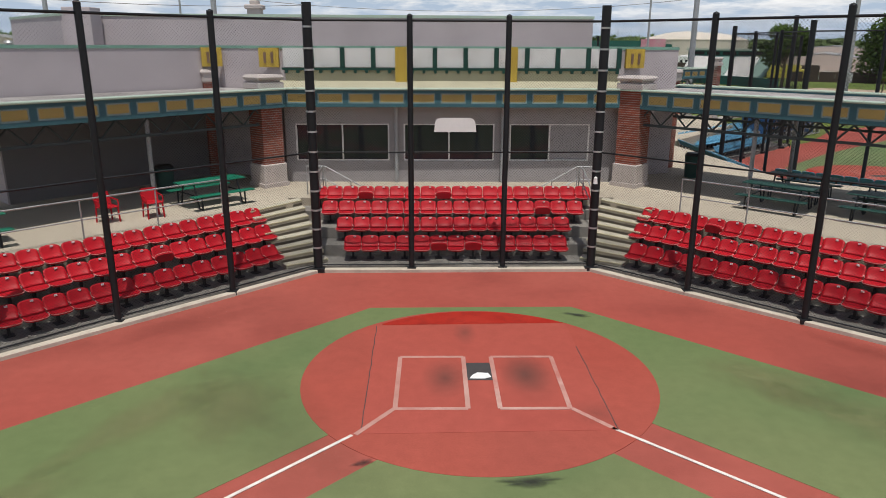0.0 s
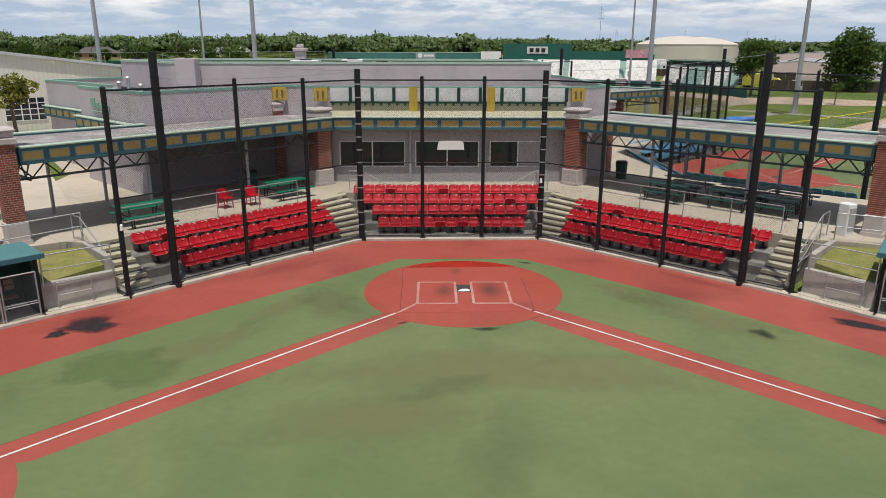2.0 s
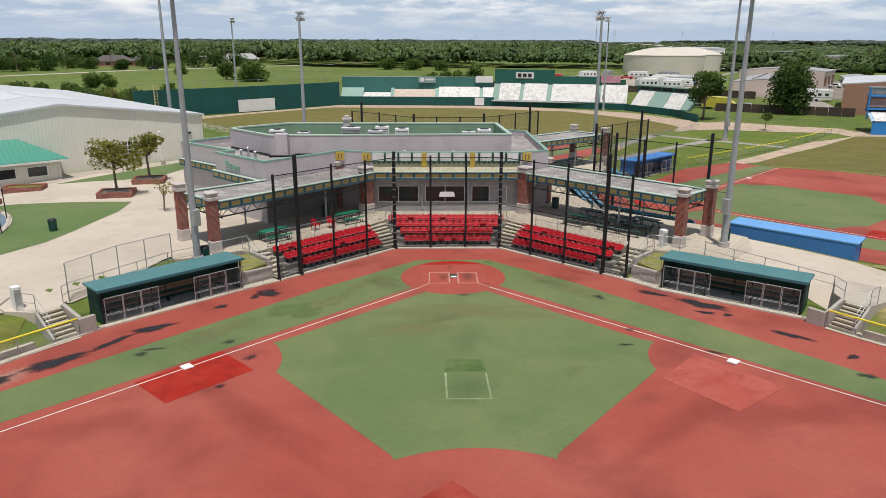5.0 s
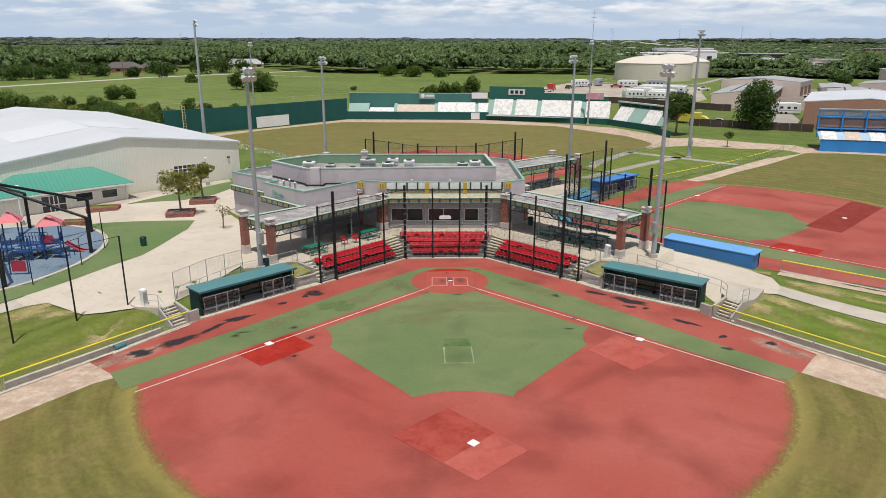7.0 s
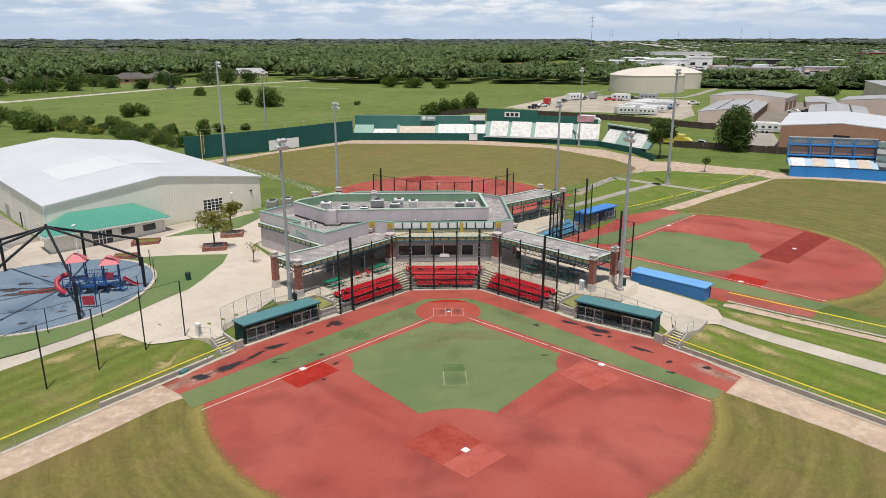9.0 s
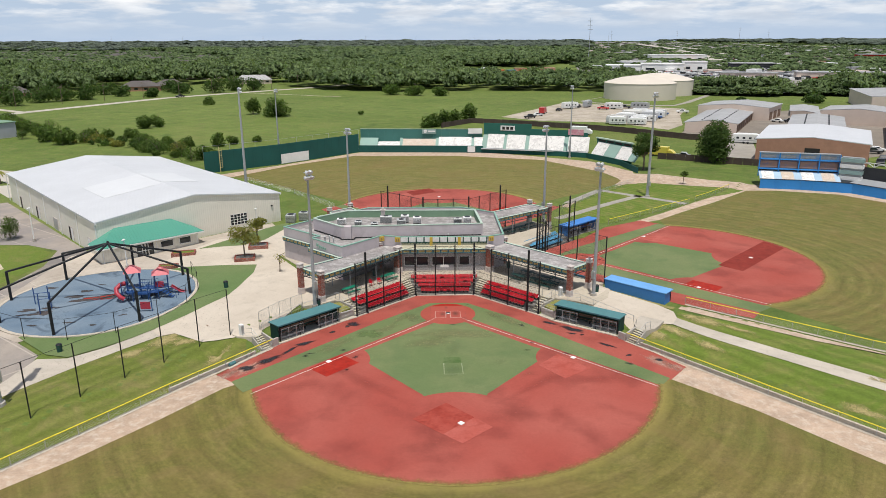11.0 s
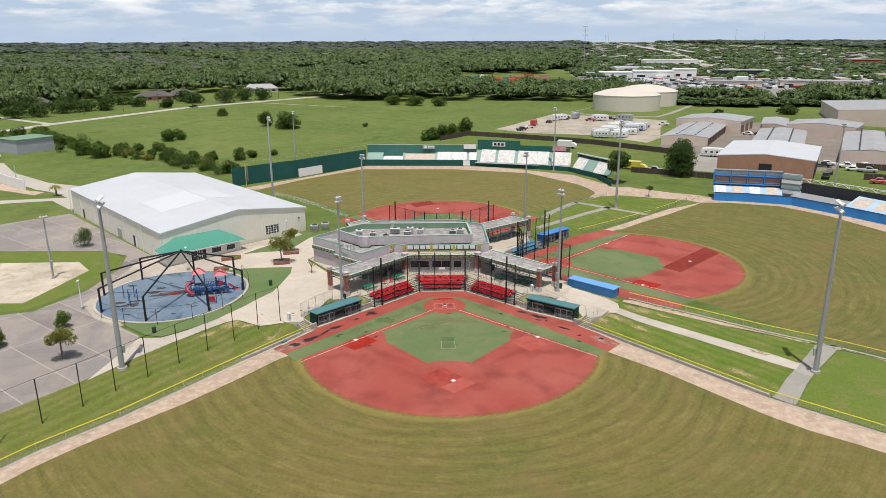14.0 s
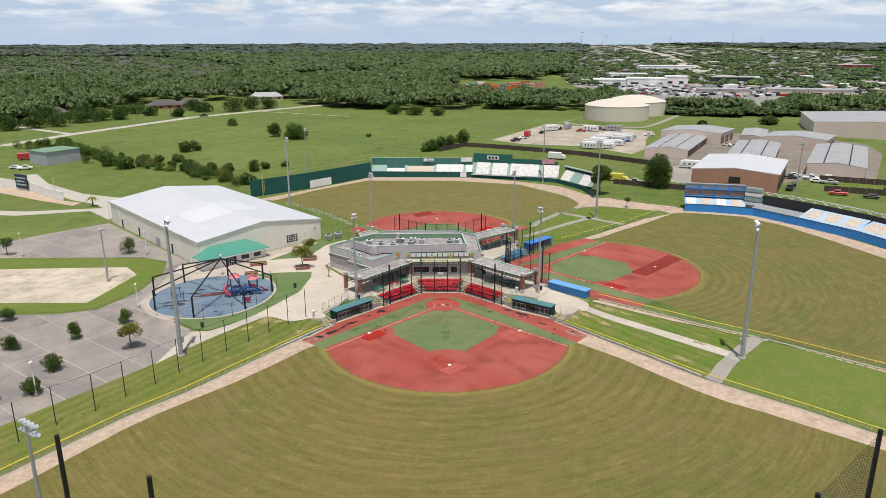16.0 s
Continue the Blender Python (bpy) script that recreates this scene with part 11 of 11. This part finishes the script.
def far_blocks(name, poly, n, rng, sizes, hgt, m_, label, roofm=None, z=0.0):
    """Many small far buildings or vehicles joined in one mesh."""
    bm = bmesh.new()
    made = 0
    xs, ys = [p[0] for p in poly], [p[1] for p in poly]
    lo, hi = math.hypot(min(map(abs, xs)) if min(xs) * max(xs) > 0 else 0, min(ys)), math.hypot(max(map(abs, xs)), max(ys))
    tries = 0
    while made < n and tries < n * 60:
        tries += 1
        rr = math.exp(rng.uniform(math.log(max(lo, 100)), math.log(hi)))
        th = rng.uniform(-0.8, 0.8)
        x, y = rr * math.sin(th), rr * math.cos(th)
        if not in_poly(x, y, poly):
            continue
        k = 1 + rr / 4000
        w, d, h = rng.uniform(*sizes) * k, rng.uniform(*sizes) * 0.7 * k, rng.uniform(*hgt)
        M = pose(x, y, z + 14.0 * float(smooth(1900, 4700, math.hypot(x + 3, y - 20))), 0, 0, rng.choice((10, 32, 55, 100)) + rng.uniform(-6, 6))
        if roofm:
            a = [bm.verts.new(M @ Vector(v)) for v in ((-w / 2, -d / 2, 0), (w / 2, -d / 2, 0), (w / 2, d / 2, 0), (-w / 2, d / 2, 0))]
            b = [bm.verts.new(M @ Vector(v)) for v in ((-w / 2, -d / 2, h * 0.5), (w / 2, -d / 2, h * 0.5), (w / 2, d / 2, h * 0.5), (-w / 2, d / 2, h * 0.5))]
            t = [bm.verts.new(M @ Vector(v)) for v in ((-w * 0.2, 0, h), (w * 0.2, 0, h))]
            for i in range(4):
                bm.faces.new((a[i], a[(i + 1) % 4], b[(i + 1) % 4], b[i]))
            bm.faces.new((b[0], b[1], t[1], t[0])), bm.faces.new((b[2], b[3], t[0], t[1])), bm.faces.new((b[1], b[2], t[1])), bm.faces.new((b[3], b[0], t[0]))
        else:
            bm_box(bm, -w / 2, -d / 2, 0, w / 2, d / 2, h, m=M)
        made += 1
    return obj(name, bm, m_, None, label, "far buildings", "", "stuff")


rng = random.Random(31)
far_blocks("far_houses", CLEAR[4], 400, rng, (9, 13), (4.5, 6), M_SHINGLE, "grey-brown roofs of a far housing estate", True)
TOWN = [(145.9, 521.8), (150.9, 371.9), (218.1, 361.8), (297.0, 386.4), (384.5, 339.8), (597.8, 460.0), (1400, 2200), (1350, 4500), (1000, 4500), (231.2, 1125.7), (155.5, 697.2)]
bm = bmesh.new()
bm.faces.new([bm.verts.new((*p, 0)) for p in TOWN])
for axis, k in ((0, (1, 0, 0)), (1, (0, 1, 0))):
    for v in (gx, gy)[axis]:
        bmesh.ops.bisect_plane(bm, geom=bm.verts[:] + bm.edges[:] + bm.faces[:], plane_co=[c * float(v) for c in k], plane_no=k)
for v in bm.verts:
    v.co.z = hz(v.co.x, v.co.y) + 0.15
obj("town_ground", bm, mat("town_paving", (0.27, 0.255, 0.225), 0.9, var=0.3, scale=0.02, fine=0.3), None, "pale paved ground of the far shopping district", "paving", "", "structure")
for k, (m_, n, sz, hg) in enumerate(((M_WHITE, 26, (7, 15), (3, 5)), (M_TANWALL, 44, (7, 15), (2.5, 4)), (M_METALROOF, 40, (7, 15), (2.5, 4)), (M_BRICKFAR, 12, (8, 14), (2.5, 4.5)))):
    far_blocks("far_shops", [(212.5, 622.2), (345.9, 535.2), (520.3, 634.0), (1300, 2200), (1300, 4300), (1000, 4300), (250.7, 1120.5)], n, rng, sz, hg, m_, "flat-roofed far shops and sheds")
for k, m_ in enumerate((M_WHITE, M_CHARCOAL, M_GALVPOLE, M_MATRED)):
    far_blocks("far_cars", [(180, 520), (250, 470), (350, 500), (460, 460), (640, 600), (760, 1000), (420, 1100), (200, 880)], (800, 800, 700, 70)[k], rng, (3.6, 5.5), (1.3, 1.9), m_, "parked cars of a far dealership", z=0.16)
for p, q, w, z in (((1040, 4000), (700, 2050), 30, 4.0), ((700, 2050), (368.6, 841.0), 26, 4.0), ((368.6, 841.0), (379.0, 707.0), 20, 3.0), ((379.0, 707.0), (451.2, 425.5), 18, 2.0), ((1000, 3000), (438.7, 765.3), 22, 0.3), ((438.7, 765.3), (496.6, 513.2), 18, 0.3)):
    bm = bmesh.new()
    bm_prism(bm, strip(p, q, w), max(0, z - 1.2), z)
    for v in bm.verts:
        v.co.z += hz(v.co.x, v.co.y)
    obj("highway", bm, M_ROAD, None, "pale concrete highway far off", "road", "", "structure")


def far_building(x, y, a, w, d, h, m_, label, win=True):
    e = thing("far_building", label, "building", "far buildings", m=pose(x, y, hz(x, y), 0, 0, a))
    bm = bmesh.new()
    bm_box(bm, -w / 2, -d / 2, 0, w / 2, d / 2, h)
    part("wall", bm, m_, e)
    bm = bmesh.new()
    bm_box(bm, -w / 2 - 0.4, -d / 2 - 0.4, h, w / 2 + 0.4, d / 2 + 0.4, h + 0.7)
    part("roof", bm, M_WHITE if m_ == M_WHITE else M_METALROOF, e)
    if win:
        n = max(2, int(w / 16))
        for i in range(n):
            bm = bmesh.new()
            bm_box(bm, -w / 2 + w * (i + 0.2) / n, -d / 2 - 0.1, h * 0.3, -w / 2 + w * (i + 0.6) / n, -d / 2 - 0.01, h * 0.55)
            part("window", bm, M_GLASS, e)


for b in ((192.0, 650.0, -14, 34, 26, 6, M_WHITE, "large white far showroom"), (228.0, 640.0, -14, 40, 28, 7.5, M_WHITE, "large white far showroom"), (258.0, 634.0, -14, 22, 20, 9.5, M_WHITE, "white far showroom tower"), (176.0, 668.0, -14, 20, 16, 5, M_WHITE, "low white far showroom"),
          (326.9, 497.0, -20, 66, 20, 5, M_TANWALL, "long low tan far shop"), (262.0, 520.0, -15, 44, 16, 4, M_TANWALL, "long low tan far shop"), (362.2, 994.4, -8, 80, 30, 8, M_WHITE, "wide white far store with dark glazing"), (675.3, 1024.5, -20, 48, 30, 7, M_MATRED, "far store with a bright red roof"),
          (-330, 1760, 0, 90, 30, 6, M_TANWALL, "long tan far school"), (-430, 1820, 0, 60, 30, 7, M_BRICKFAR, "long brick far school"), (-215, 1560, 5, 70, 26, 6, M_TANWALL, "long tan far school"), (-262, 1640, 8, 40, 24, 8, M_BRICKFAR, "brick far school hall"), (176.9, 1040.0, 0, 80, 34, 6, M_TANWALL, "long tan far shop"), (253.1, 802.3, -10, 46, 22, 5, M_WHITE, "white far shop with dark windows"), (340.0, 690.0, -12, 44, 22, 6, M_CHARCOAL, "dark far shop with flat roof")):
    far_building(*b)
for i, (x, y, a, w, c) in enumerate(((30.0, 572.0, 5, 30, M_WHITE), (52.0, 576.0, 5, 24, M_ORANGE), (72.0, 582.0, 8, 28, M_ORANGE), (90.0, 590.0, 8, 26, M_DUGROOF), (62.0, 606.0, 8, 34, M_ORANGE), (98.0, 618.0, 8, 40, M_BRICKFAR), (48.0, 628.0, 8, 30, M_WHITE), (104.0, 640.0, 8, 34, M_ORANGE), (34.0, 596.0, 8, 20, M_BRICKFAR))):
    e = thing("container_stack", "stacked coloured shipping containers far off", "containers", "container yard", m=pose(x, y, 0, 0, 0, a))
    for j in range(4):
        bm = bmesh.new()
        bm_box(bm, -w / 2 + w * j / 4 + 0.1, -3.2, 0, -w / 2 + w * (j + 1) / 4 - 0.1, 3.2, 2.6 + 1.3 * ((i + j) % 3))
        part("container", bm, (c, M_ORANGE, M_BRICKFAR, M_DUGROOF)[(i + j) % 4] if j % 2 else c, e)
# far masts, chimney stacks and pylons on the horizon
rng = random.Random(12)
for x, y, h in ((238.1, 1024.9, 62), (660, 2600, 60), (-60, 2900, 40), (800, 2300, 55), (-700, 3000, 42), (-1100, 3200, 42), (-300, 3300, 42), (200, 3300, 42), (1300, 3000, 70), (480, 1900, 50), (1700, 3600, 60), (-1500, 3400, 42)):
    e = thing("far_mast", "thin far pylon on the horizon", "pylon", "far masts")
    bm = bmesh.new()
    z = hz(x, y)
    h += z
    bm_tube(bm, (x, y, z), (x, y, h), h * 0.010, h * 0.004, 4)
    part("mast", bm, M_GALVPOLE, e)
    for q in (0.72, 0.82, 0.92):
        bm = bmesh.new()
        bm_box(bm, x - h * 0.06, y - 0.2, h * q, x + h * 0.06, y + 0.2, h * (q + 0.008))
        part("crossarm", bm, M_GALVPOLE, e)
for i in range(16):
    p = Vector((-305.8, 157.6)).lerp(Vector((-87.6, 416.6)), i / 15) + Vector((-6, 5))
    e = thing("utility_pole", "wooden roadside utility pole", "utility pole", "roadside poles")
    bm = bmesh.new()
    bm_tube(bm, (p.x, p.y, 0), (p.x, p.y, 9), 0.16, 0.12, 6)
    part("shaft", bm, M_TRUNK, e)
    bm = bmesh.new()
    bm_box(bm, p.x - 1.1, p.y - 0.08, 8.3, p.x + 1.1, p.y + 0.08, 8.45)
    part("crossarm", bm, M_TRUNK, e)
